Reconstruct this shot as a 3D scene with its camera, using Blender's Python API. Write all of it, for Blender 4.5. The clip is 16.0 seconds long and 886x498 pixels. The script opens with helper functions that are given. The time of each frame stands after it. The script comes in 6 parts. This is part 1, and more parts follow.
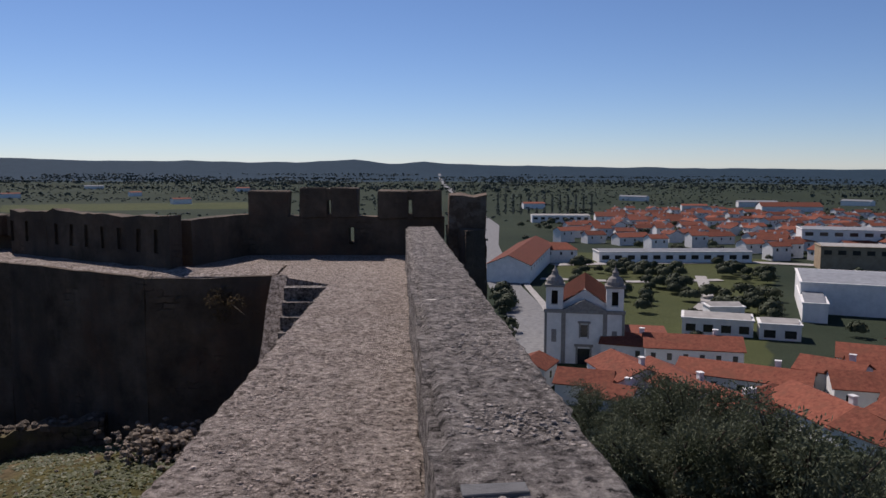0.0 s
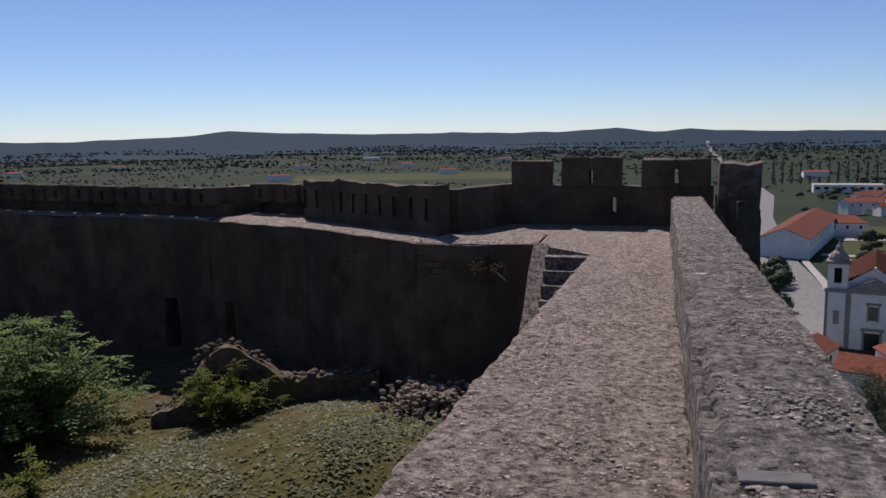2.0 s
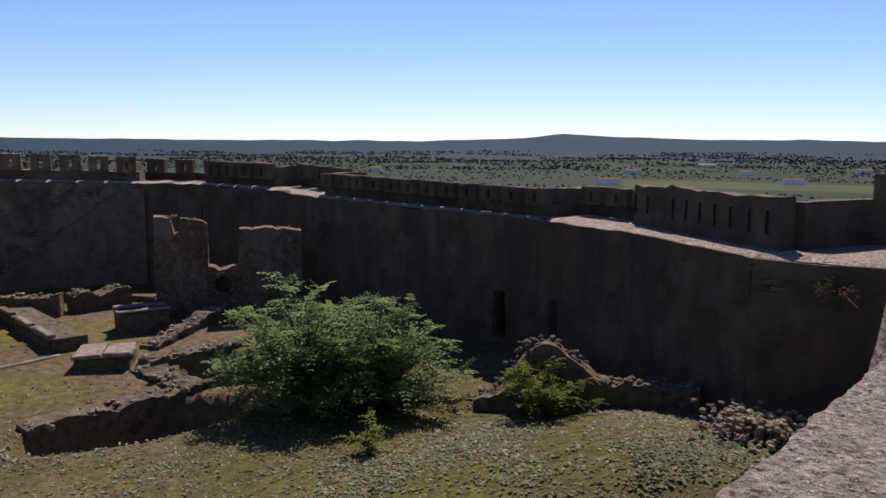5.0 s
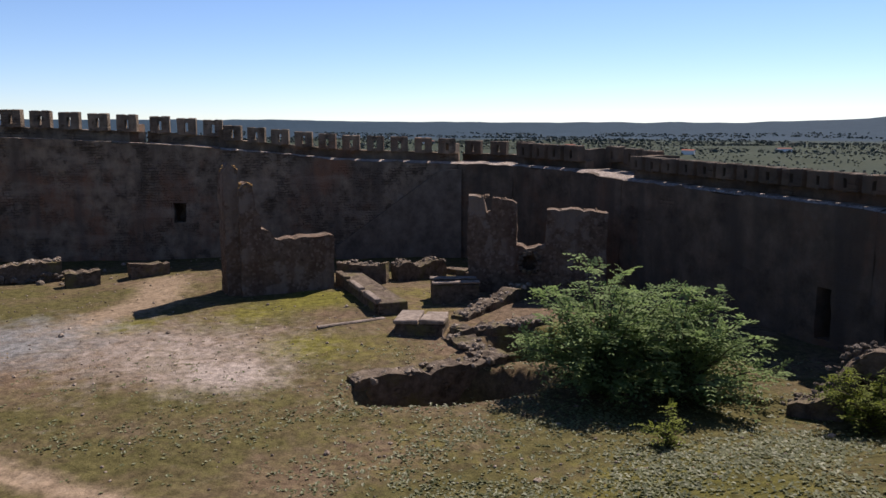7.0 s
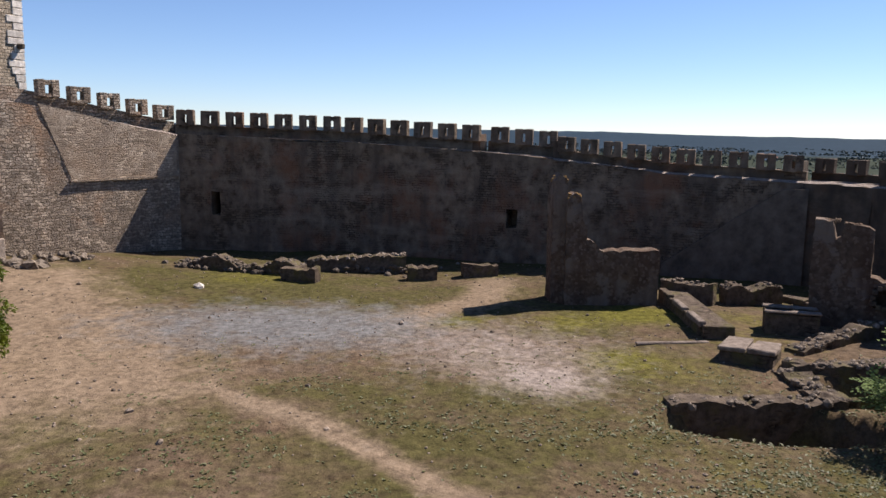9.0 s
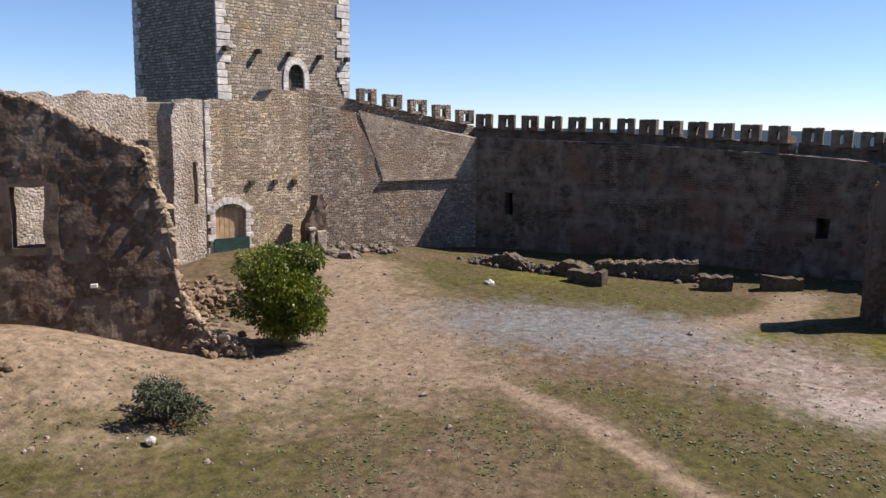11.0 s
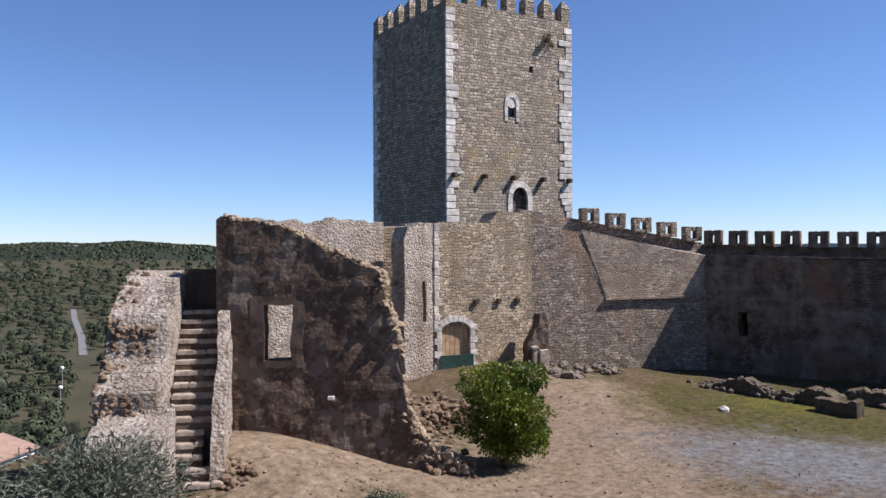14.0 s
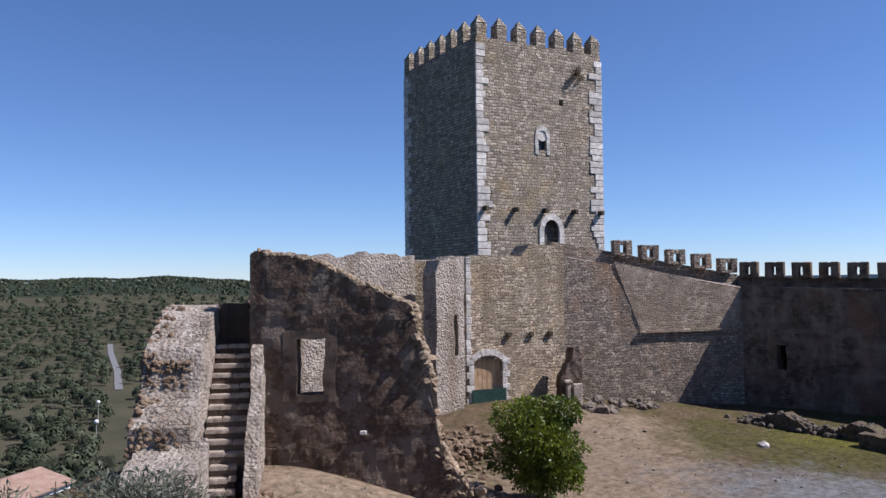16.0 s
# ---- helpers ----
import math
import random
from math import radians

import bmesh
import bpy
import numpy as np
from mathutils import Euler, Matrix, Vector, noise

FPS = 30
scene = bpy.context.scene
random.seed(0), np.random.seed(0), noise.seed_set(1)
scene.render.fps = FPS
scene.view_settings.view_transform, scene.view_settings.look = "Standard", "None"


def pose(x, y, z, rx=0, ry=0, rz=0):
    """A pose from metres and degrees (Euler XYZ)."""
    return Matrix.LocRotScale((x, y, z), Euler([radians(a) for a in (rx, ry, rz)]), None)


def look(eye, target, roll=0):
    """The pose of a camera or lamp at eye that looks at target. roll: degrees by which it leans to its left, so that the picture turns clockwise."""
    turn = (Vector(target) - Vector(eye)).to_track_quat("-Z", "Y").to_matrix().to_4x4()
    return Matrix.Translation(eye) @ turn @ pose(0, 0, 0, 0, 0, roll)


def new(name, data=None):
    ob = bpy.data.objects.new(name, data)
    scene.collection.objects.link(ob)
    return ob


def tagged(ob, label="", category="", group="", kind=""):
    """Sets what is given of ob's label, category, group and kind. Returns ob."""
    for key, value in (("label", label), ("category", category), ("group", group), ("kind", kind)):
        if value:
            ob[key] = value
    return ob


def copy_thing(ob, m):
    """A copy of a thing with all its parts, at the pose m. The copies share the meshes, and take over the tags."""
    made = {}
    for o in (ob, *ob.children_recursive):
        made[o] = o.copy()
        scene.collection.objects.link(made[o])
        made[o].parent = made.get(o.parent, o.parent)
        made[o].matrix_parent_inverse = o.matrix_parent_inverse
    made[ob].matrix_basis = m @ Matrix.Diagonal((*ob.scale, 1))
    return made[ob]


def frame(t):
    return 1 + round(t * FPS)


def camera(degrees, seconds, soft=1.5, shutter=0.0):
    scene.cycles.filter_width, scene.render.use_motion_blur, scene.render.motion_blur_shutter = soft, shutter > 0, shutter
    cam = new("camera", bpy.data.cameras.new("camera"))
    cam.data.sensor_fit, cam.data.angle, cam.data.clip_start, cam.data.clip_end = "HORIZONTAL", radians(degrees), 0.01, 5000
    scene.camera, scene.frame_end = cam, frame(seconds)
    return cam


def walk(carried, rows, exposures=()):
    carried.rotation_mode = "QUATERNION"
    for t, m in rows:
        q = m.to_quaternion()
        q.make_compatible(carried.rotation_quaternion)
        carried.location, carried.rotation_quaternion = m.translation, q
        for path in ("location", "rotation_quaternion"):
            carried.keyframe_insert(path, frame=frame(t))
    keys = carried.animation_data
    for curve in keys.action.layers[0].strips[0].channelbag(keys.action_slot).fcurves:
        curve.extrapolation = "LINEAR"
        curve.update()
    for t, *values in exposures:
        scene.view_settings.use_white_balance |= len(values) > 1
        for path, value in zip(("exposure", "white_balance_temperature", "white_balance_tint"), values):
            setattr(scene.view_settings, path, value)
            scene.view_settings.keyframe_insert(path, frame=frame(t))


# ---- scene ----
cam = camera(58.06, 16.0)

# ---- camera: turns on the wall walk, held a little ahead of the body ----
EYE_Z = 7.0
REACH = 0.15
PATH = [(0, 5.45, -6, -0.16), (0.5, 9.55, -6.6, -0.15), (1, 12.92, -6.69, 0.12), (1.5, 18.73, -7.21, 0.5), (2, 23.88, -8.04,
        0.99), (2.5, 26.5, -7.91, 0.72), (3, 30.51, -7.85, 0.79), (5.5, 52.59, -8.27, -0.35), (6, 58.34, -9.13, 0.05), (6.5,
        62.83, -9.36, 0.29), (7, 68.97, -8.98, -0.06), (7.5, 74.39, -8.63, -0.45), (8, 79.8, -8.96, -1.12), (8.5, 85.33,
        -8.53, -1.14), (9, 92.25, -8.36, -1.08), (9.5, 97.89, -8.33, -1.39), (12, 119.87, -7.16, 0.47), (12.5, 122.47, -5.63,
        0.7), (13, 125.49, -2.93, 0.63), (13.5, 127.49, -1.47, 0.27), (14, 128.53, -0.04, 0.28), (14.5, 129.11, 1.24, 0.59),
        (15, 130.14, 2.53, 0.43), (15.5, 130.83, 2.27, 0.55), (16, 130.79, 2.37, 0.59)]
walk(cam, [(t, pose(-math.sin(radians(y)) * REACH, math.cos(radians(y)) * REACH, EYE_Z, 90 + p, r, y)) for t, y, p, r in PATH],
     exposures=[(0.0, 0.10, 5950, 20), (3.0, 0.33, 6080, 21), (5.5, 0.70, 6180, 20), (8.0, 0.82, 6200, 19), (12.0, 0.95, 5950, 17), (14.0, 0.78, 5650, 18), (16.0, 0.60, 5450, 19)])

# ---- light ----
SUN_AZ, SUN_EL = 37.0, 49.0      # degrees left of +y, above the horizon
sun_way = Vector((-math.sin(radians(SUN_AZ)) * math.cos(radians(SUN_EL)), math.cos(radians(SUN_AZ)) * math.cos(radians(SUN_EL)), math.sin(radians(SUN_EL))))
world = bpy.data.worlds.new("world")
scene.world = world
world.use_nodes = True
wn = world.node_tree
sky = wn.nodes.new("ShaderNodeTexSky")
sky.sky_type = "NISHITA"
sky.sun_disc = False
sky.sun_elevation = radians(SUN_EL)
sky.sun_rotation = radians(-SUN_AZ)
sky.altitude = 2200.0
sky.air_density, sky.dust_density, sky.ozone_density = 1.0, 0.05, 4.5
wn.links.new(sky.outputs[0], wn.nodes["Background"].inputs[0])
wn.nodes["Background"].inputs[1].default_value = 0.07
sun_data = bpy.data.lights.new("sun", "SUN")
sun_data.energy, sun_data.angle, sun_data.color = 4.8, radians(0.53), (1.0, 0.89, 0.74)
sun = new("sun", sun_data)
sun.matrix_world = look(sun_way * 50, (0, 0, 0))


# ---- materials ----
def rgb(c):
    return (*c, 1.0) if len(c) == 3 else c


def mat(name, dark, light, scale=3.0, detail=6.0, rough=0.9, bump=0.3, bump_scale=30.0, stain=None, stain_scale=0.35, stain_at=(0.5, 0.68),
        cells=0.0, cell_bump=0.5, squash=2.0, metal=0.0, vary=0.0, joint=None, streak=None, thin=0.0, speck=None, speck_scale=40.0, grit=None, course=None, along=(1.0, 1.0), worn=0.0, wobble=1.0, band=None, tone=0.67, deep=0.05):
    """Grain between two colours, large stains of a third, fine relief, and where cells is set the courses of rubble masonry."""
    dark, light, stain, joint, streak, speck, grit, band = (c and tuple(v * tone for v in c) for c in (dark, light, stain, joint, streak, speck, grit, band))
    m = bpy.data.materials.new(name)
    m.use_nodes = True
    t = m.node_tree
    n, l = t.nodes, t.links
    b = n["Principled BSDF"]
    b.inputs["Roughness"].default_value, b.inputs["Metallic"].default_value = rough, metal
    b.inputs["Specular IOR Level"].default_value = 0.12 if rough > 0.6 else 0.4
    geo = n.new("ShaderNodeNewGeometry")

    def tex(kind, sc, **kw):
        x = n.new(kind)
        x.inputs["Scale"].default_value = sc
        for k, v in kw.items():
            x.inputs[k].default_value = v
        l.new(geo.outputs["Position"], x.inputs["Vector"])
        return x

    def ramp(src, a, c):
        r = n.new("ShaderNodeMapRange")
        l.new(src, r.inputs[0])
        r.inputs[1].default_value, r.inputs[2].default_value = a, c
        return r.outputs[0]

    def mix(fac, a, c):
        x = n.new("ShaderNodeMix")
        x.data_type = "RGBA"
        l.new(fac, x.inputs[0])
        for socket, v in ((x.inputs[6], a), (x.inputs[7], c)):
            if isinstance(v, tuple):
                socket.default_value = rgb(v)
            else:
                l.new(v, socket)
        return x.outputs[2]

    grain = tex("ShaderNodeTexNoise", scale, Detail=detail, Roughness=0.65)
    col = mix(ramp(grain.outputs[0], 0.32, 0.68), dark, light)
    fine = tex("ShaderNodeTexNoise", bump_scale, Detail=5.0, Roughness=0.7)
    height = fine.outputs[0]
    if cells:
        map_ = n.new("ShaderNodeVectorMath")
        map_.operation = "MULTIPLY"
        map_.inputs[1].default_value = (1.0, 1.0, squash)
        l.new(geo.outputs["Position"], map_.inputs[0])
        v1 = n.new("ShaderNodeTexVoronoi")
        v1.feature = "DISTANCE_TO_EDGE"
        v1.inputs["Scale"].default_value = cells
        l.new(map_.outputs[0], v1.inputs["Vector"])
        v2 = n.new("ShaderNodeTexVoronoi")
        v2.inputs["Scale"].default_value = cells
        l.new(map_.outputs[0], v2.inputs["Vector"])
        sep = n.new("ShaderNodeSeparateColor")
        l.new(v2.outputs["Color"], sep.inputs[0])
        tone = n.new("ShaderNodeHueSaturation")
        l.new(ramp(sep.outputs[0], -0.9, 1.0), tone.inputs["Value"])
        tone.inputs["Value"].default_value = 1.0
        mm = n.new("ShaderNodeMapRange")
        l.new(sep.outputs[0], mm.inputs[0])
        mm.inputs[3].default_value, mm.inputs[4].default_value = 0.55, 1.45
        l.new(mm.outputs[0], tone.inputs["Value"])
        l.new(col, tone.inputs["Color"])
        col = mix(ramp(v1.outputs[0], 0.0, 0.09), joint or tuple(c * 0.55 for c in dark), tone.outputs[0])
        add = n.new("ShaderNodeMath")
        add.operation = "MULTIPLY_ADD"
        l.new(ramp(v1.outputs[0], 0.0, 0.14), add.inputs[0])
        add.inputs[1].default_value = cell_bump * 2.0
        l.new(fine.outputs[0], add.inputs[2])
        height = add.outputs[0]
    if course:
        # uneven courses of rubble, laid along one direction of the plan
        place = n.new("ShaderNodeTexCoord")
        dot = n.new("ShaderNodeVectorMath")
        dot.operation = "DOT_PRODUCT"
        dot.inputs[1].default_value = (along[0], along[1], 0.0)
        l.new(place.outputs["Object"], dot.inputs[0])
        sxyz = n.new("ShaderNodeSeparateXYZ")
        l.new(place.outputs["Object"], sxyz.inputs[0])
        flat_ = n.new("ShaderNodeCombineXYZ")
        l.new(dot.outputs["Value"], flat_.inputs[0])
        l.new(sxyz.outputs[2], flat_.inputs[1])
        at_ = flat_.outputs[0]
        for sc_, amount in ((0.9, 0.34), (3.6, 0.20), (11.0, 0.09)):
            wob = tex("ShaderNodeTexNoise", sc_, Detail=2.0)
            cen = n.new("ShaderNodeVectorMath")
            cen.operation = "MULTIPLY_ADD"
            l.new(wob.outputs["Color"], cen.inputs[0])
            cen.inputs[1].default_value = (amount * wobble,) * 3
            l.new(at_, cen.inputs[2])
            at_ = cen.outputs[0]
        br = n.new("ShaderNodeTexBrick")
        l.new(at_, br.inputs["Vector"])
        br.inputs["Color1"].default_value, br.inputs["Color2"].default_value = (0.62, 0.61, 0.60, 1), (1.42, 1.40, 1.36, 1)
        br.inputs["Mortar"].default_value = (1, 1, 1, 1)
        br.inputs["Scale"].default_value = 1.0
        br.inputs["Brick Width"].default_value, br.inputs["Row Height"].default_value = course
        br.inputs["Mortar Size"].default_value = course[1] * 0.15
        br.inputs["Mortar Smooth"].default_value = 1.0
        br.squash, br.squash_frequency = 1.5, 3
        mul = n.new("ShaderNodeMix")
        mul.data_type, mul.blend_type = "RGBA", "MULTIPLY"
        mul.inputs[0].default_value = 1.0
        l.new(col, mul.inputs[6])
        l.new(br.outputs["Color"], mul.inputs[7])
        laid = mix(br.outputs["Fac"], mul.outputs[2], joint or tuple(c * 0.5 for c in dark))
        bare = br.outputs["Fac"]
        if worn:
            cover = tex("ShaderNodeTexNoise", 0.8, Detail=8.0, Roughness=0.7)
            hide = n.new("ShaderNodeMath")
            hide.operation = "MULTIPLY"
            l.new(ramp(cover.outputs[0], worn + 0.05, worn - 0.04), hide.inputs[0])
            l.new(bare, hide.inputs[1])
            bare = hide.outputs[0]
        rise_ = n.new("ShaderNodeMath")
        rise_.operation = "MULTIPLY_ADD"
        l.new(bare, rise_.inputs[0])
        rise_.inputs[1].default_value = -1.2
        l.new(height, rise_.inputs[2])
        height = rise_.outputs[0]
        if worn:
            laid = mix(ramp(cover.outputs[0], worn - 0.04, worn + 0.05), laid, col)
        col = laid
    if stain:
        big = tex("ShaderNodeTexNoise", stain_scale, Detail=7.0, Roughness=0.68)
        col = mix(ramp(big.outputs[0], *stain_at), col, stain)
    if streak:
        sm = n.new("ShaderNodeVectorMath")
        sm.operation = "MULTIPLY"
        sm.inputs[1].default_value = (1.0, 1.0, 0.12)
        l.new(geo.outputs["Position"], sm.inputs[0])
        run_ = n.new("ShaderNodeTexNoise")
        run_.inputs["Scale"].default_value = 1.4
        run_.inputs["Detail"].default_value = 8.0
        l.new(sm.outputs[0], run_.inputs["Vector"])
        col = mix(ramp(run_.outputs[0], 0.46, 0.72), col, streak)
    if band:
        # level bands left by the lifts in which the wall was raised and rendered
        bm_ = n.new("ShaderNodeVectorMath")
        bm_.operation = "MULTIPLY"
        bm_.inputs[1].default_value = (0.16, 0.16, 1.0)
        l.new(geo.outputs["Position"], bm_.inputs[0])
        lay = n.new("ShaderNodeTexNoise")
        lay.inputs["Scale"].default_value = 1.0
        lay.inputs["Detail"].default_value = 9.0
        lay.inputs["Roughness"].default_value = 0.62
        l.new(bm_.outputs[0], lay.inputs["Vector"])
        col = mix(ramp(lay.outputs[0], 0.53, 0.92), col, band)
    if grit:
        gr = tex("ShaderNodeTexNoise", 15.0, Detail=10.0, Roughness=0.8)
        col = mix(ramp(gr.outputs[0], 0.475, 0.425), col, grit)
        col = mix(ramp(gr.outputs[0], 0.525, 0.585), col, tuple(min(0.8, c * 1.3) for c in light))
        ag = n.new("ShaderNodeMath")
        ag.operation = "MULTIPLY_ADD"
        l.new(gr.outputs[0], ag.inputs[0])
        ag.inputs[1].default_value = 1.6
        l.new(height, ag.inputs[2])
        height = ag.outputs[0]
    if speck:
        vs = n.new("ShaderNodeTexVoronoi")
        vs.inputs["Scale"].default_value = speck_scale
        l.new(geo.outputs["Position"], vs.inputs["Vector"])
        sc = n.new("ShaderNodeSeparateColor")
        l.new(vs.outputs["Color"], sc.inputs[0])
        col = mix(ramp(sc.outputs[0], 0.70, 1.1), col, speck)
        ad = n.new("ShaderNodeMath")
        ad.operation = "MULTIPLY_ADD"
        l.new(vs.outputs["Distance"], ad.inputs[0])
        ad.inputs[1].default_value = -0.9
        l.new(height, ad.inputs[2])
        height = ad.outputs[0]
    if vary:
        info = n.new("ShaderNodeObjectInfo")
        hue = n.new("ShaderNodeHueSaturation")
        mr = n.new("ShaderNodeMapRange")
        l.new(info.outputs["Random"], mr.inputs[0])
        mr.inputs[3].default_value, mr.inputs[4].default_value = 1.0 - vary, 1.0 + vary
        l.new(mr.outputs[0], hue.inputs["Value"])
        l.new(col, hue.inputs["Color"])
        col = hue.outputs[0]
    l.new(col, b.inputs["Base Color"])
    bp = n.new("ShaderNodeBump")
    bp.inputs["Strength"].default_value = bump
    bp.inputs["Distance"].default_value = deep
    l.new(height, bp.inputs["Height"])
    l.new(bp.outputs[0], b.inputs["Normal"])
    if thin:
        tr = n.new("ShaderNodeBsdfTranslucent")
        l.new(col, tr.inputs["Color"])
        ms = n.new("ShaderNodeMixShader")
        ms.inputs[0].default_value = thin
        l.new(b.outputs[0], ms.inputs[1])
        l.new(tr.outputs[0], ms.inputs[2])
        l.new(ms.outputs[0], n["Material Output"].inputs[0])
    return m


M_WALK = mat("worn lime mortar", (0.30, 0.245, 0.205), (0.70, 0.60, 0.52), scale=4.5, detail=10.0, bump=1.0, bump_scale=58.0, stain=(0.40, 0.33, 0.275), stain_scale=1.3, stain_at=(0.50, 0.70), grit=(0.10, 0.078, 0.062))
M_PARAPET = mat("grey weathered mortar", (0.18, 0.158, 0.14), (0.58, 0.52, 0.465), scale=4.5, detail=10.0, bump=1.0, bump_scale=58.0, stain=(0.25, 0.22, 0.195), stain_scale=1.6, stain_at=(0.50, 0.68), grit=(0.065, 0.056, 0.048))
# shaded stretches: wall stone toned dark, so shade is part of the colour
M_WALL = mat("weathered castle plaster in shade tone", (0.07, 0.054, 0.040), (0.20, 0.155, 0.112), scale=1.1, detail=13.0, bump=0.9, bump_scale=9.0, course=(0.31, 0.15), along=(0.75, -0.75), worn=0.38, wobble=0.6, joint=(0.08, 0.062, 0.047), stain=(0.165, 0.093, 0.058), stain_scale=0.28, stain_at=(0.5, 0.68), streak=(0.09, 0.073, 0.058), tone=0.74)
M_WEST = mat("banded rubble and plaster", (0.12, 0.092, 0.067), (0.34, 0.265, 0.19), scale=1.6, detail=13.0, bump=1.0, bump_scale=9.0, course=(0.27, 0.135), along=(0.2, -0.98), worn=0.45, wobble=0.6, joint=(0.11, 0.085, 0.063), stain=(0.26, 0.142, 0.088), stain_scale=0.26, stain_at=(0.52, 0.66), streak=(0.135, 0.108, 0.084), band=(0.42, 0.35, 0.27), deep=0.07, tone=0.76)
# sunny stretches: paler copies of the wall stone, sunlight put into the colour
M_SUNWALL = mat("coursed rubble wall in sun tone", (0.20, 0.16, 0.12), (0.60, 0.51, 0.405), scale=7.0, detail=13.0, bump=1.0, bump_scale=12.0, course=(0.27, 0.15), along=(0.84, -0.54), worn=0.66, wobble=0.95, joint=(0.17, 0.135, 0.10), stain=(0.40, 0.26, 0.165), stain_scale=0.4, stain_at=(0.52, 0.72), streak=(0.24, 0.195, 0.15), band=(0.56, 0.475, 0.375), deep=0.10, tone=0.92)
M_GATEWALL = mat("yellowish rubble wall in sun tone", (0.26, 0.205, 0.14), (0.72, 0.61, 0.455), scale=6.0, detail=13.0, bump=1.0, bump_scale=12.0, course=(0.29, 0.15), along=(0.88, -0.47), worn=0.60, wobble=1.0, joint=(0.22, 0.17, 0.115), stain=(0.52, 0.37, 0.20), stain_scale=0.45, stain_at=(0.50, 0.70), streak=(0.30, 0.24, 0.165), deep=0.10, tone=0.95)
M_TOWER = mat("tower rubble masonry", (0.25, 0.205, 0.15), (0.76, 0.665, 0.535), scale=7.0, detail=12.0, bump=1.0, bump_scale=13.0, course=(0.37, 0.195), along=(1.0, 1.0), wobble=0.6, joint=(0.16, 0.128, 0.094), stain=(0.46, 0.34, 0.16), stain_scale=0.28, stain_at=(0.55, 0.74), streak=(0.34, 0.285, 0.21), deep=0.09, tone=0.78)
M_QUOIN = mat("pale marble block", (0.42, 0.385, 0.335), (0.86, 0.81, 0.73), scale=3.0, detail=10.0, bump=0.8, bump_scale=10.0, vary=0.22, stain=(0.40, 0.36, 0.30), stain_scale=2.2, stain_at=(0.55, 0.72), tone=0.85)
# ruin faces turned from the sun: their shade is darkened into the colour
M_RUIN = mat("ruined plastered wall in shade tone", (0.115, 0.078, 0.055), (0.27, 0.195, 0.138), scale=3.2, detail=14.0, bump=0.8, bump_scale=22.0, course=(0.24, 0.13), along=(-0.656, 0.755), worn=0.41, wobble=0.9, joint=(0.15, 0.108, 0.078), stain=(0.30, 0.24, 0.188), stain_scale=0.62, stain_at=(0.50, 0.545), streak=(0.145, 0.088, 0.06), speck=(0.33, 0.25, 0.185), speck_scale=9.0, deep=0.035, tone=0.57)
M_STONE = mat("rubble stone", (0.072, 0.054, 0.04), (0.23, 0.182, 0.136), scale=4.0, detail=9.0, bump=0.9, bump_scale=14.0, stain=(0.17, 0.15, 0.06), stain_scale=0.9, course=(0.28, 0.15), along=(0.8, 0.6), worn=0.42, joint=(0.045, 0.035, 0.027))
M_DARKOPEN = mat("deep shadowed stone", (0.02, 0.018, 0.015), (0.05, 0.045, 0.04), scale=3.0)
M_WHITE = mat("whitewash", (0.66, 0.66, 0.64), (0.82, 0.81, 0.78), scale=0.6, bump=0.1, vary=0.1, tone=0.88)
M_TILE = mat("terracotta roof tile", (0.17, 0.055, 0.036), (0.33, 0.115, 0.07), scale=1.5, bump=0.4, bump_scale=9.0, stain=(0.20, 0.08, 0.05), stain_scale=0.35, vary=0.25)
M_PANE = mat("dark window glass", (0.02, 0.022, 0.025), (0.04, 0.045, 0.05), scale=1.0, rough=0.15, bump=0.0)
M_WOOD = mat("bleached plank", (0.36, 0.24, 0.13), (0.60, 0.43, 0.26), scale=3.0, bump=0.3, tone=0.9)
M_ASPHALT = mat("road asphalt", (0.15, 0.15, 0.15), (0.25, 0.25, 0.245), scale=0.8, bump=0.1, tone=0.85)
M_LEAF = mat("acacia leaf", (0.11, 0.175, 0.06), (0.30, 0.40, 0.15), scale=1.6, rough=0.75, bump=0.0, thin=0.45, tone=0.82)
M_ORANGE = mat("glossy citrus leaf", (0.045, 0.085, 0.01), (0.22, 0.25, 0.02), scale=1.3, rough=0.38, bump=0.0, thin=0.3, tone=0.85)
M_OLIVE = mat("olive foliage", (0.055, 0.07, 0.035), (0.16, 0.175, 0.115), scale=0.9, rough=0.65, bump=0.0, thin=0.2, tone=0.85)
M_SILVER = mat("silvery olive leaves", (0.085, 0.10, 0.06), (0.25, 0.265, 0.19), scale=0.9, rough=0.6, bump=0.0, thin=0.25, tone=0.72)
M_TREAD = mat("pale worn tread", (0.26, 0.21, 0.165), (0.64, 0.55, 0.45), scale=5.0, detail=10.0, bump=0.7, bump_scale=18.0, tone=0.8)
M_WOODGREY = mat("grey weathered wood", (0.10, 0.085, 0.07), (0.24, 0.21, 0.18), scale=4.0)
M_BARK = mat("grey bark", (0.07, 0.055, 0.04), (0.16, 0.13, 0.10), scale=6.0)


# ---- tools for building ----
def obj(name, bm, material, parent=None, label="", smooth=False):
    me = bpy.data.meshes.new(name)
    bm.to_mesh(me)
    bm.free()
    for m in (material if isinstance(material, (list, tuple)) else [material]):
        me.materials.append(m)
    if smooth:
        me.polygons.foreach_set("use_smooth", [True] * len(me.polygons))
    ob = new(name, me)
    ob.parent = parent
    return tagged(ob, label)


def part(name, bm, material, parent, label="", smooth=False):
    return obj(name, bm, material, parent, label, smooth)


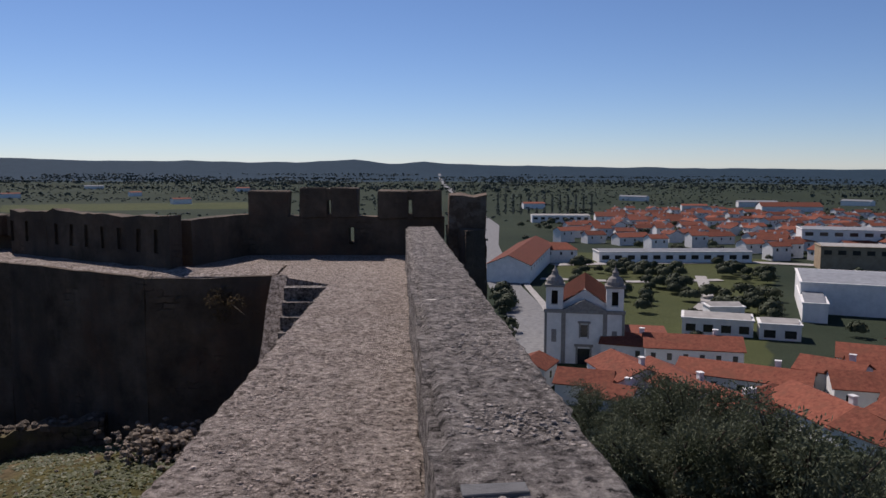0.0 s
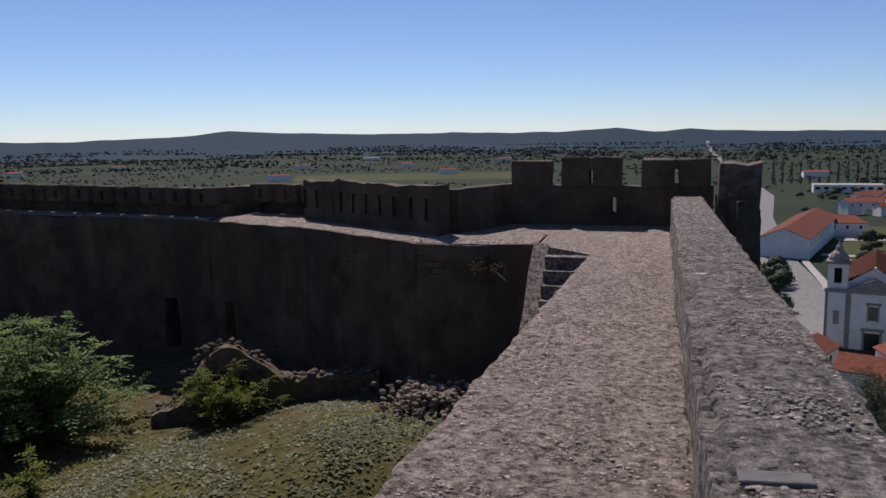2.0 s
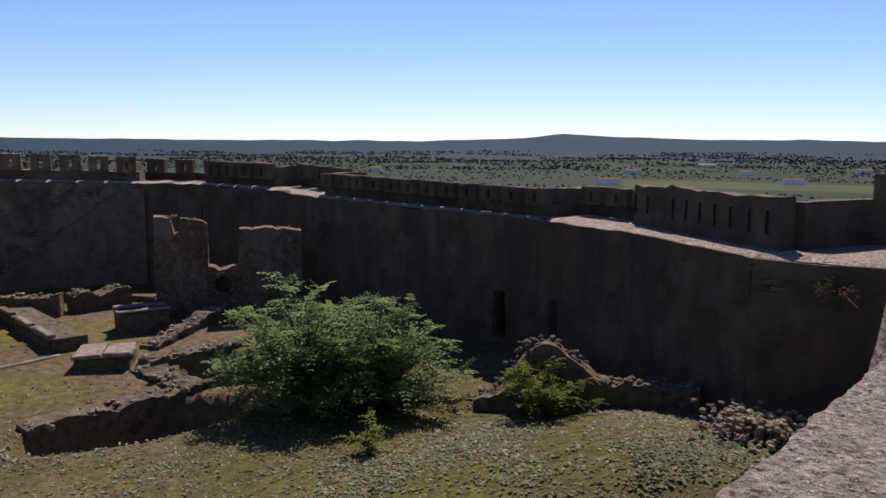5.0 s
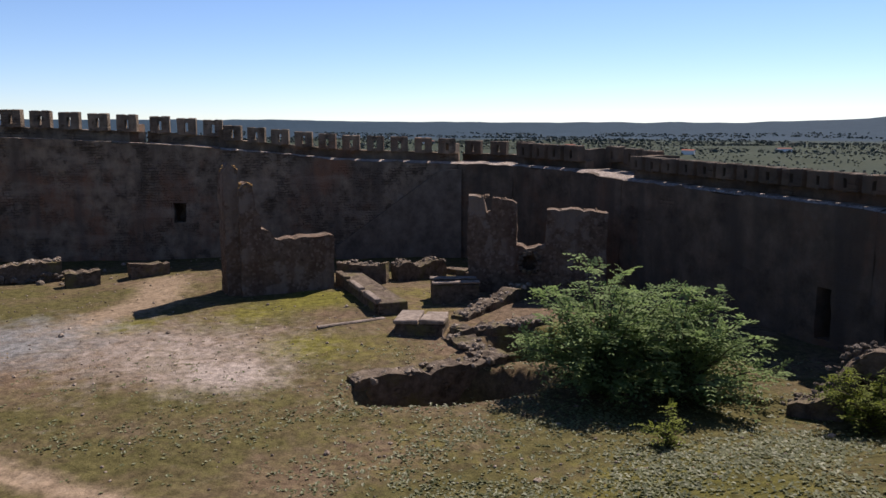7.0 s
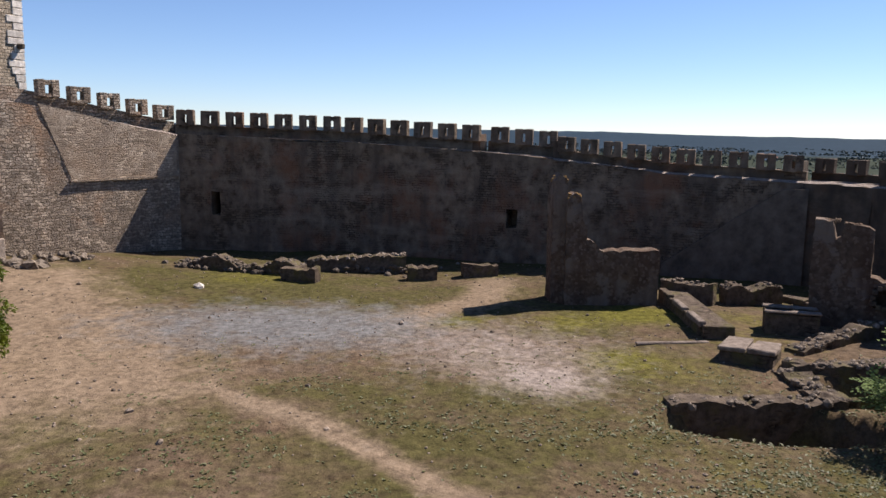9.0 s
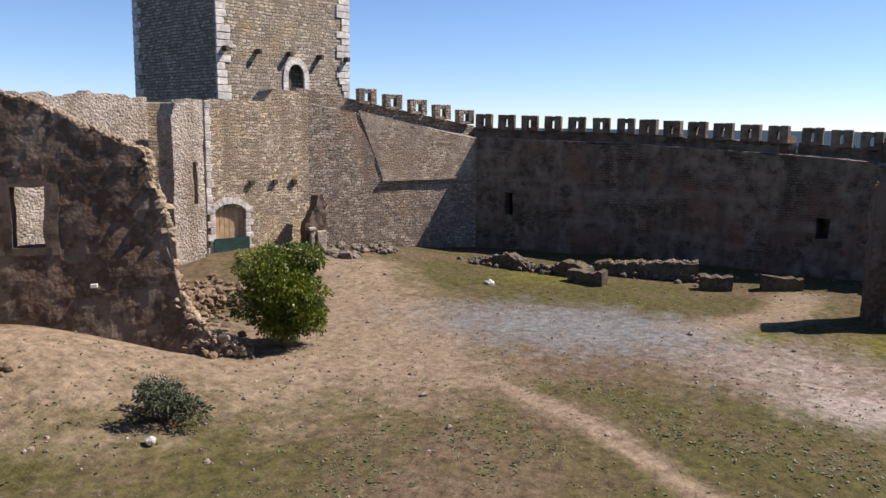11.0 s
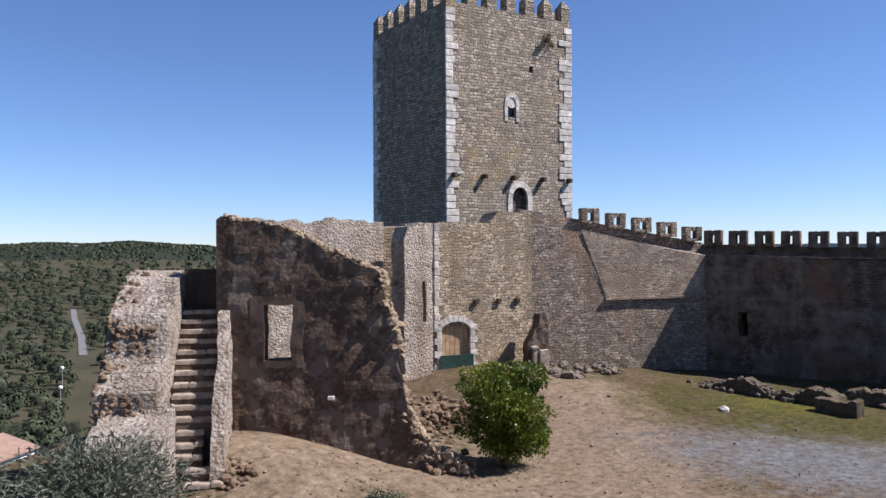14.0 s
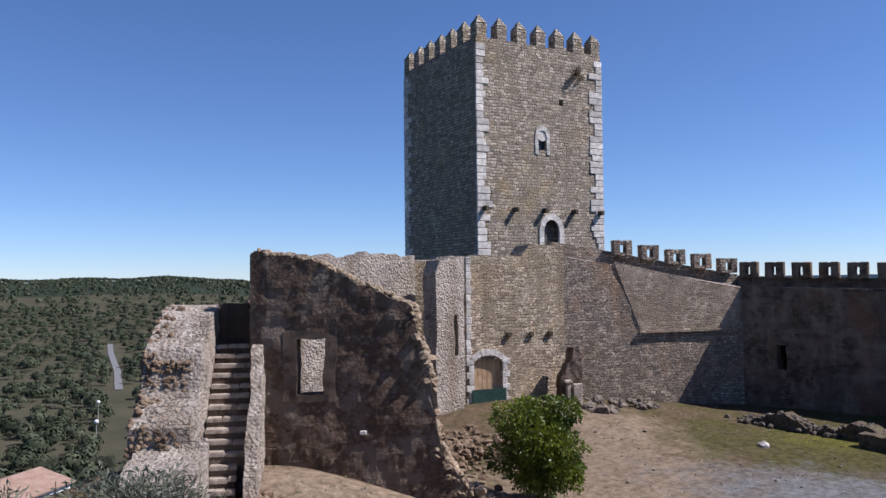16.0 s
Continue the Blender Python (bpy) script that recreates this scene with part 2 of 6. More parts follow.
def thing(name, label, category, at=(0, 0, 0), turn=0.0, group="", kind=""):
    e = new(name)
    e.matrix_world = pose(*at, 0, 0, turn)
    return tagged(e, label, category, group, kind)


def box(bm, x0, y0, z0, x1, y1, z1, bevel=0.0, rough=0.0, seed=0):
    r = bmesh.ops.create_cube(bm, size=1.0, matrix=Matrix.Translation(((x0 + x1) / 2, (y0 + y1) / 2, (z0 + z1) / 2)) @ Matrix.Diagonal((x1 - x0, y1 - y0, z1 - z0, 1)))
    vs = r["verts"]
    if bevel:
        es = list({e for v in vs for e in v.link_edges})
        vs = bmesh.ops.bevel(bm, geom=es, offset=bevel, segments=1, affect="EDGES")["verts"] or vs
    if rough:
        for v in vs:
            v.co += noise.noise_vector(v.co * 1.7 + Vector((seed, seed * 2.1, 0))) * rough
    return vs


def lerp(a, b, f):
    return a + (b - a) * f


def table(points, x):
    """Straight lines through (x, value) pairs."""
    if x <= points[0][0]:
        return points[0][1]
    for (a, va), (b, vb) in zip(points, points[1:]):
        if x <= b:
            return lerp(va, vb, (x - a) / (b - a)) if b > a else vb
    return points[-1][1]


def masonry(front_a, front_b, back_a, back_b, base, top, cell=0.5, rough=0.05, openings=(), wear=0.0, seed=0.0, mats=None):
    """A wall between a front and a back line, columns of cells up to an uneven top.
    openings: (s0, s1, z0, z1, depth or None to go through, arch)."""
    fa, fb, ba, bb = (Vector((*p, 0)) for p in (front_a, front_b, back_a, back_b))
    length = (fb - fa).length
    cuts = {0.0, length}
    n = max(1, round(length / cell))
    cuts |= {length * i / n for i in range(n + 1)}
    for o in openings:
        cuts = {c for c in cuts if abs(c - o[0]) > cell * 0.4 and abs(c - o[1]) > cell * 0.4 or c in (0.0, length)} | {o[0], o[1]}
    ss = sorted(cuts)
    base_f = base if callable(base) else (lambda s: base)
    top_f = top if callable(top) else (lambda s: top)
    zlo = min(base_f(s) for s in ss)
    zhi = max(top_f(s) for s in ss)
    nz = max(1, round((zhi - zlo) / cell))
    zcuts = {zlo + (zhi - zlo) * i / nz for i in range(nz + 1)}
    for o in openings:
        zcuts = {c for c in zcuts if abs(c - o[2]) > cell * 0.4 and abs(c - o[3]) > cell * 0.4 or c in (zlo, zhi)} | {o[2], o[3]}
    zs = sorted(zcuts)
    bm = bmesh.new()
    tops = [top_f(s) + wear * noise.noise(Vector((s * 1.9, seed, 0.3))) + wear * 0.6 * noise.noise(Vector((s * 5.1, seed, 4.3))) + wear * 0.3 * noise.cell(Vector((s * 3.7 + seed, 2.0, 0.0))) for s in ss]
    across = (ba - fa).normalized()

    def hole(i, k):
        s, z = (ss[i] + ss[i + 1]) / 2, (zs[k] + zs[k + 1]) / 2
        for o in openings:
            if o[0] < s < o[1] and o[2] < z < o[3]:
                return o
        return None

    def solid(i, k):
        if i < 0 or k < 0 or i >= len(ss) - 1 or k >= len(zs) - 1:
            return False
        return zs[k] < max(tops[i], tops[i + 1]) - 0.02

    cache = {}

    def vert(side, i, k, off=0.0):
        key = (side, i, k, off)
        if key not in cache:
            f = ss[i] / length
            p = lerp(fa, fb, f) if side == 0 else lerp(ba, bb, f)
            z = min(zs[k], tops[i]) if k < len(zs) - 1 else tops[i]
            if zs[k] > tops[i] - cell * 0.5:
                z = tops[i]
            p = Vector((p.x, p.y, z))
            if off:
                p = p + across * off
            j = noise.noise_vector(Vector((p.x * 0.9 + seed, p.y * 0.9, p.z * 0.9))) * rough + noise.noise_vector(Vector((p.x * 3.1, p.y * 3.1 + seed, p.z * 3.1))) * rough * 0.6
            ends = min(ss[i], length - ss[i])
            cache[key] = bm.verts.new(p + j * (1.0 if length < 5.0 else min(1.0, ends / 0.6)))
        return cache[key]

    def quad(*v):
        u = list(dict.fromkeys(v))
        if len(u) >= 3:
            try:
                bm.faces.new(u)
            except ValueError:
                pass

    for i in range(len(ss) - 1):
        for k in range(len(zs) - 1):
            if not solid(i, k):
                continue
            h = hole(i, k)
            if h is None:
                quad(vert(0, i, k), vert(0, i + 1, k), vert(0, i + 1, k + 1), vert(0, i, k + 1))
                quad(vert(1, i + 1, k), vert(1, i, k), vert(1, i, k + 1), vert(1, i + 1, k + 1))
                if not solid(i, k + 1):
                    quad(vert(0, i, k + 1), vert(0, i + 1, k + 1), vert(1, i + 1, k + 1), vert(1, i, k + 1))
                if not solid(i - 1, k):
                    quad(vert(0, i, k), vert(0, i, k + 1), vert(1, i, k + 1), vert(1, i, k))
                if not solid(i + 1, k):
                    quad(vert(0, i + 1, k + 1), vert(0, i + 1, k), vert(1, i + 1, k), vert(1, i + 1, k + 1))
            else:
                d = h[4]
                back = (lambda a, b: vert(1, a, b)) if d is None else (lambda a, b: vert(0, a, b, d))
                if d is not None:
                    quad(back(i, k), back(i + 1, k), back(i + 1, k + 1), back(i, k + 1))
                    quad(vert(1, i + 1, k), vert(1, i, k), vert(1, i, k + 1), vert(1, i + 1, k + 1))
                if hole(i - 1, k) is None if i > 0 else True:
                    quad(vert(0, i, k), vert(0, i, k + 1), back(i, k + 1), back(i, k))
                if hole(i + 1, k) is None if i < len(ss) - 2 else True:
                    quad(vert(0, i + 1, k + 1), vert(0, i + 1, k), back(i + 1, k), back(i + 1, k + 1))
                if k == 0 or hole(i, k - 1) is None:
                    quad(vert(0, i, k), back(i, k), back(i + 1, k), vert(0, i + 1, k))
                if k < len(zs) - 2 and hole(i, k + 1) is None:
                    quad(vert(0, i, k + 1), vert(0, i + 1, k + 1), back(i + 1, k + 1), back(i, k + 1))
    bmesh.ops.recalc_face_normals(bm, faces=bm.faces)
    return bm


def straight(a, b, thick, **kw):
    """A free-standing wall from a to b; thick goes to the left of that way."""
    d = Vector((b[0] - a[0], b[1] - a[1])).normalized()
    o = Vector((-d.y, d.x)) * thick
    return masonry(a, b, (a[0] + o.x, a[1] + o.y), (b[0] + o.x, b[1] + o.y), **kw)


# ---- the plan: inner faces of the curtain wall, with the height of the wall walk ----
AHEAD = 8.5                                       # the walk under the camera runs this many degrees left of +y
UX, UY = -math.sin(radians(AHEAD)), math.cos(radians(AHEAD))


def on_walk(s, l):
    return (UX * s + UY * l, UY * s - UX * l)


def walk_z(s):
    return 5.4 - 0.047 * s


RING = [(-5.5, 17.7, 4.45), (-8.4, 17.2, 4.45), (-13.2, 19.5, 4.45), (-17.2, 20.2, 4.45), (-29.2, 19.4, 4.6), (-32.9, 19.1, 4.78),
        (-36.9, 18.0, 4.84), (-38.9, 15.7, 4.89), (-40.8, 9.9, 5.1), (-42.8, 4.2, 5.63), (-43.5, 0.3, 5.9), (-45.7, -7.7, 6.27),
        (-45.0, -16.7, 6.51), (-36.8, -23.2, 8.3), (-31.9, -25.8, 8.1), (-26.5, -30.0, 8.0)]
INSIDE = [(p[0], p[1]) for p in RING] + [(-21.0, -31.0), (-10.0, -25.0), (0.9, -8.0), on_walk(20, 0.6)]


def distance_out(x, y):
    """Metres outside the castle's outline; below zero inside."""
    best, inside = 1e9, False
    pts = INSIDE
    for (ax, ay), (bx, by) in zip(pts, pts[1:] + pts[:1]):
        dx, dy = bx - ax, by - ay
        f = max(0.0, min(1.0, ((x - ax) * dx + (y - ay) * dy) / (dx * dx + dy * dy)))
        best = min(best, math.hypot(x - ax - f * dx, y - ay - f * dy))
        if (ay > y) != (by > y) and x < ax + (y - ay) / (by - ay) * dx:
            inside = not inside
    return -best if inside else best


def smooth(a, b, x):
    f = max(0.0, min(1.0, (x - a) / (b - a)))
    return f * f * (3 - 2 * f)


SKYLINE = [(-180, 0.2), (-60, -0.25), (-20, -0.2), (-5, -0.1), (2, 0.0), (7, 0.22), (9, 0.05), (12, 0.40), (16, 0.15), (22, 0.22), (30, 0.25), (36, 0.45), (39, 0.62), (41, 0.3),
           (44, 0.2), (48, 0.05), (55, 0.05), (65, 0.05), (75, 0.1), (80, 0.2), (90, 0.2), (120, 0.2), (140, 0.0), (180, 0.2)]


PITS = [(-19.4, 7.7, 1.25, 2.6, 1.6), (-22.2, 11.9, 1.6, 1.8, 1.9)]


def ground_z(x, y):
    out = distance_out(x, y)
    if out < 1.5:
        z = 0.18 * noise.noise(Vector((x * 0.16, y * 0.16, 0))) + 0.05 * noise.noise(Vector((x * 0.7, y * 0.7, 3)))
        z += 1.3 * math.exp(-((x + 6.5) ** 2 + (y - 13.5) ** 2) / 26.0)
        z += 0.95 * math.exp(-((x + 34.5) ** 2 + (y + 25.0) ** 2) / 60.0)
        z += 1.75 * math.exp(-((x + 14.0) ** 2 + (y + 19.0) ** 2) / 21.0)
        # the two open digs among the ruins
        for px, py, ax, ay, deep in PITS:
            z -= deep * (1 - smooth(0.86, 1.14, math.hypot((x - px) / ax, (y - py) / ay)))
        return z
    r = math.hypot(x, y)
    az = math.degrees(math.atan2(-x, y))
    z = -33.0 * (1 - (1 - min(1.0, out / 118.0)) ** 1.25) - 8.0 * smooth(150, 900, out)
    z += 5.0 * noise.noise(Vector((x * 0.003, y * 0.003, 7))) * smooth(500, 1200, r)
    near = smooth(138, 146, az) if az > 0 else smooth(-150, -170, az)
    far = 7 + r * math.tan(radians(table(SKYLINE, az) + 0.10 * noise.noise(Vector((az * 0.5, 0, 2)))))
    z = lerp(z, far, smooth(2600, 4400, r) * (1 - near))
    hill = 7 + r * math.tan(radians(0.28 + 0.25 * noise.noise(Vector((az * 0.25, 0, 9)))))
    z = lerp(z, hill, smooth(260, 1300, r) * near)
    return z


# ---- ground: one sheet from the courtyard to the horizon ----
def ground_material():
    m = mat("earth and dry grass", (0.10, 0.068, 0.043), (0.245, 0.178, 0.117), scale=2.6, detail=10.0, bump=1.0, bump_scale=8.0, stain=(0.17, 0.125, 0.085), stain_scale=0.5, stain_at=(0.45, 0.62))
    m.node_tree.nodes["Principled BSDF"].inputs["Specular IOR Level"].default_value = 0.03
    t = m.node_tree
    n, l = t.nodes, t.links
    b = n["Principled BSDF"]
    base = b.inputs["Base Color"].links[0].from_socket
    geo = n.new("ShaderNodeNewGeometry")

    def mask(name):
        a = n.new("ShaderNodeAttribute")
        a.attribute_name = name
        return a.outputs["Fac"]

    def layer(under, colour_a, colour_b, fac, scale, edge=0.35):
        tx = n.new("ShaderNodeTexNoise")
        tx.inputs["Scale"].default_value = scale
        tx.inputs["Detail"].default_value = 8.0
        tx.inputs["Roughness"].default_value = 0.7
        l.new(geo.outputs["Position"], tx.inputs["Vector"])
        c = n.new("ShaderNodeMix")
        c.data_type = "RGBA"
        l.new(tx.outputs[0], c.inputs[0])
        c.inputs[6].default_value, c.inputs[7].default_value = (rgb(tuple(v * 0.68 for v in q)) for q in (colour_a, colour_b))
        s = n.new("ShaderNodeMath")
        s.operation = "MULTIPLY_ADD"
        l.new(tx.outputs[0], s.inputs[0])
        s.inputs[1].default_value = 1.2
        s.inputs[2].default_value = -0.6
        k = n.new("ShaderNodeMath")
        k.operation = "ADD"
        l.new(fac, k.inputs[0])
        l.new(s.outputs[0], k.inputs[1])
        r = n.new("ShaderNodeMapRange")
        l.new(k.outputs[0], r.inputs[0])
        r.inputs[1].default_value, r.inputs[2].default_value = 0.5 - edge, 0.5 + edge
        x = n.new("ShaderNodeMix")
        x.data_type = "RGBA"
        l.new(r.outputs[0], x.inputs[0])
        l.new(under, x.inputs[6])
        l.new(c.outputs[2], x.inputs[7])
        return x.outputs[2]

    col = layer(base, (0.046, 0.048, 0.015), (0.165, 0.142, 0.060), mask("grass"), 1.3, 0.22)
    col = layer(col, (0.074, 0.078, 0.013), (0.24, 0.215, 0.052), mask("moss"), 1.8, 0.3)
    col = layer(col, (0.19, 0.137, 0.09), (0.385, 0.30, 0.21), mask("path"), 0.8, 0.25)
    col = layer(col, (0.135, 0.137, 0.137), (0.285, 0.283, 0.276), mask("gravel"), 1.0, 0.24)
    col = layer(col, (0.24, 0.195, 0.165), (0.50, 0.435, 0.38), mask("pale"), 1.6, 0.38)
    col = layer(col, (0.016, 0.030, 0.022), (0.078, 0.092, 0.058), mask("field"), 0.012, 0.2)
    col = layer(col, (0.030, 0.040, 0.020), (0.17, 0.15, 0.10), mask("scrub"), 0.025, 0.2)
    # far wooded hills, with the haze of distance painted in as blue
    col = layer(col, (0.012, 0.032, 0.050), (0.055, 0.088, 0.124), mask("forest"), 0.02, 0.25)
    col = layer(col, (0.06, 0.078, 0.03), (0.12, 0.128, 0.06), mask("meadow"), 0.02, 0.2)
    # clods, pebbles and bare spots
    cl = n.new("ShaderNodeTexNoise")
    cl.inputs["Scale"].default_value, cl.inputs["Detail"].default_value, cl.inputs["Roughness"].default_value = 3.4, 10.0, 0.78
    l.new(geo.outputs["Position"], cl.inputs["Vector"])
    cr = n.new("ShaderNodeMapRange")
    l.new(cl.outputs[0], cr.inputs[0])
    cr.inputs[1].default_value, cr.inputs[2].default_value, cr.inputs[3].default_value, cr.inputs[4].default_value = 0.34, 0.66, 0.45, 1.5
    hs = n.new("ShaderNodeHueSaturation")
    l.new(cr.outputs[0], hs.inputs["Value"])
    l.new(col, hs.inputs["Color"])
    l.new(hs.outputs[0], b.inputs["Base Color"])
    return m


def to_segment(x, y, pts):
    best = 1e9
    for (ax, ay), (bx, by) in zip(pts, pts[1:]):
        dx, dy = bx - ax, by - ay
        f = max(0.0, min(1.0, ((x - ax) * dx + (y - ay) * dy) / (dx * dx + dy * dy)))
        best = min(best, math.hypot(x - ax - f * dx, y - ay - f * dy))
    return best


TRACK = [(-14.3, 0.5), (-18.4, -3.6), (-21.1, -7.5), (-21.0, -11.0), (-17.0, -14.0)]
TRACK_B = [(-21.0, -10.0), (-27.0, -14.5), (-33.0, -19.5)]
TRACK_C = [(-29.0, -3.0), (-33.0, 0.5), (-37.0, 1.0)]


def build_ground():
    cx, cy = -22.0, -4.0
    radii = [0.0]
    while radii[-1] < 4950:
        r = radii[-1]
        radii.append(r + (0.42 if r < 34 else max(0.42, (r - 20) * 0.045)))
    turns = 440
    verts, faces = [], []
    masks = {k: [] for k in ("grass", "path", "gravel", "pale", "field", "meadow", "forest", "scrub", "moss")}
    for i, r in enumerate(radii):
        for j in range(turns if i else 1):
            a = 2 * math.pi * j / turns
            x, y = cx + r * math.cos(a), cy + r * math.sin(a)
            verts.append((x, y, ground_z(x, y)))
            out = distance_out(x, y) if r < 80 else 99
            masks["field"].append(smooth(0.5, 3, out) * 1.6)
            path = max(1.0 - to_segment(x, y, TRACK) / 0.85, 1 - to_segment(x, y, TRACK_B) / 6.0, 1 - to_segment(x, y, TRACK_C) / 2.0) if out < 5 else 0
            path = max(path, 0.9 * math.exp(-((x + 20) ** 2 + (y + 14) ** 2) / 40.0), 0.8 * math.exp(-((x + 15) ** 2 + (y + 17) ** 2) / 30.0)) if out < 5 else 0
            masks["path"].append(max(0.0, path))
            masks["gravel"].append(max(0.0, 0.8 * math.exp(-((x + 28.0) ** 2 / 20.0 + (y + 6.5) ** 2 / 52.0))) if out < 5 else 0)
            masks["pale"].append(0.8 * math.exp(-((x + 22.3) ** 2 + (y - 2.2) ** 2) / 1.9) + 0.62 * math.exp(-((x + 25.6) ** 2 / 13 + (y - 1.0) ** 2 / 15.0)) if out < 5 else 0)
            g = 0.44 + 0.42 * noise.noise(Vector((x * 0.13, y * 0.13, 5))) + 0.25 * smooth(-24, -12, x) * smooth(-8, 3, y) + 0.12 * smooth(-26, -32, x) + 0.28 * noise.noise(Vector((x * 0.55, y * 0.55, 8)))
            masks["grass"].append(max(0.0, min(1.0, g)) if out < 5 else 0)
            moss = sum(1.45 * k_ * math.exp(-((x - mx_) ** 2 + (y - my_) ** 2) / r_) for mx_, my_, r_, k_ in ((-29.5, -0.7, 2.5, 0.55), (-31.2, 6.6, 2.6, 0.8), (-25.0, 4.6, 2.2, 0.5), (-22.6, 13.0, 4.0, 0.6), (-29.8, 3.6, 2.5, 0.5), (-37.5, -10.0, 9.0, 0.5), (-11.0, 9.0, 8.0, 0.4), (-23.8, 6.4, 4.0, 0.3), (-27.2, 9.8, 4.0, 0.32), (-16.0, 5.0, 7.0, 0.2), (-30.5, 11.0, 3.0, 0.35)))
            masks["moss"].append(moss if out < 5 else 0)
            az = math.degrees(math.atan2(-x, y))
            # blue haze colour grows with distance from the castle
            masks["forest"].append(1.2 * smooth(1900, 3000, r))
            masks["scrub"].append(1.2 if abs(az) > 136 and out > 3 and r < 900 else 0)
            masks["meadow"].append(1.4 if 880 < r < 1060 and 19 < az < 34.5 else (1.4 if 150 < r < 400 and -17 < az < -2.5 else 0))
    for j in range(turns):
        faces.append((0, 1 + j, 1 + (j + 1) % turns))
    for i in range(1, len(radii) - 1):
        a, b = 1 + (i - 1) * turns, 1 + i * turns
        for j in range(turns):
            k = (j + 1) % turns
            faces.append((a + j, b + j, b + k, a + k))
    me = bpy.data.meshes.new("ground")
    me.from_pydata(verts, [], faces)
    for k, v in masks.items():
        me.attributes.new(k, "FLOAT", "POINT").data.foreach_set("value", v)
    me.polygons.foreach_set("use_smooth", [True] * len(me.polygons))
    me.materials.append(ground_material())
    return tagged(new("ground", me), "dry grass and bare earth of a castle courtyard and the plain around", "ground", kind="structure")


build_ground()


# ---- curtain wall ----
def mitred(points, width, extra=None):
    """Points moved outward (to the right of the way along the ring, away from the courtyard)."""
    res = []
    for i, p in enumerate(points):
        dirs = []
        if i > 0:
            dirs.append(Vector((p[0] - points[i - 1][0], p[1] - points[i - 1][1])).normalized())
        if i < len(points) - 1:
            dirs.append(Vector((points[i + 1][0] - p[0], points[i + 1][1] - p[1])).normalized())
        nrm = [Vector((d.y, -d.x)) for d in dirs]
        m = sum(nrm, Vector((0, 0))).normalized()
        width_ = width
        width = width_ + (extra or {}).get(i, 0.0)
        res.append((p[0] + m.x * width / max(0.4, m.dot(nrm[0])), p[1] + m.y * width / max(0.4, m.dot(nrm[0]))))
        width = width_
    return res


def merlon_mesh(w, h, thick, slit=0.16, slit_h=0.42, lift=0.18, point=0.0, rough=0.03, seed=0):
    """A merlon, its loophole left open."""
    bm = bmesh.new()
    s = slit / 2
    if slit:
        box(bm, -w / 2, 0, 0, -s, thick, h, 0.03, rough, seed)
        box(bm, s, 0, 0, w / 2, thick, h, 0.03, rough, seed)
        box(bm, -s - 0.01, 0.02, -0.02, s + 0.01, thick - 0.02, lift)
        box(bm, -s - 0.01, 0.02, lift + slit_h, s + 0.01, thick - 0.02, h - 0.02)
    else:
        box(bm, -w / 2, 0, 0, w / 2, thick, h, 0.03, rough, seed)
    if point:
        top = bmesh.ops.create_cone(bm, cap_ends=True, segments=4, radius1=w * 0.69, radius2=w * 0.06, depth=point,
                                    matrix=Matrix.Translation((0, thick / 2, h + point / 2 - 0.01)) @ Matrix.Rotation(radians(45), 4, "Z") @ Matrix.Diagonal((1, 1, 1, 1)))
    return bm


# clear width of the wall walk, stretch by stretch; the landings are the wide ones
CLEAR = [1.5, 1.05, 2.5, 0.78, 2.4, 0.85, 2.6, 0.85, 0.85, 2.3, 1.22, 1.22, 1.5, 1.5, 1.5]
OUTER = mitred(RING, 2.0)
# per stretch: name, parapet height, merlon width, height, gap, slit
STRETCH = [("wall_north", 0.0, 0, 0, 0, 0)] + [("wall_north", 1.3, 0, 0, 0, 0)] + [("wall_north", 0.5, 0.95, 0.62, 0.45, 0.14)] + [("wall_northwest", 0.48, 0.84, 0.58, 0.16, 0.12)] + [("wall_northwest", 0.45, 0.9, 0.75, 0.5, 0.14)] * 3 + \
    [("wall_west", 0.52, 0.9, 0.8, 0.5, 0.16)] * 2 + [("wall_west", 0.62, 0.98, 0.88, 0.58, 0.18)] * 3 + [("wall_southwest", 0.75, 1.1, 0.85, 0.55, 0.34)] + [("wall_south", 0.0, 0, 0, 0, 0)] * 2
OPENINGS = {9: [(1.85, 2.45, 1.9, 2.9, 1.5)], 11: [(6.6, 7.4, 2.0, 3.2, 1.45), (6.75, 7.25, 3.2, 3.38, 1.45)], 2: [(2.9, 3.5, 0.7, 1.65, 1.6), (3.0, 3.4, 1.65, 1.9, 1.6)], 3: [(1.2, 2.0, 0.2, 1.6, 1.1), (1.33, 1.87, 1.6, 1.85, 1.1)]}
merlons = {}
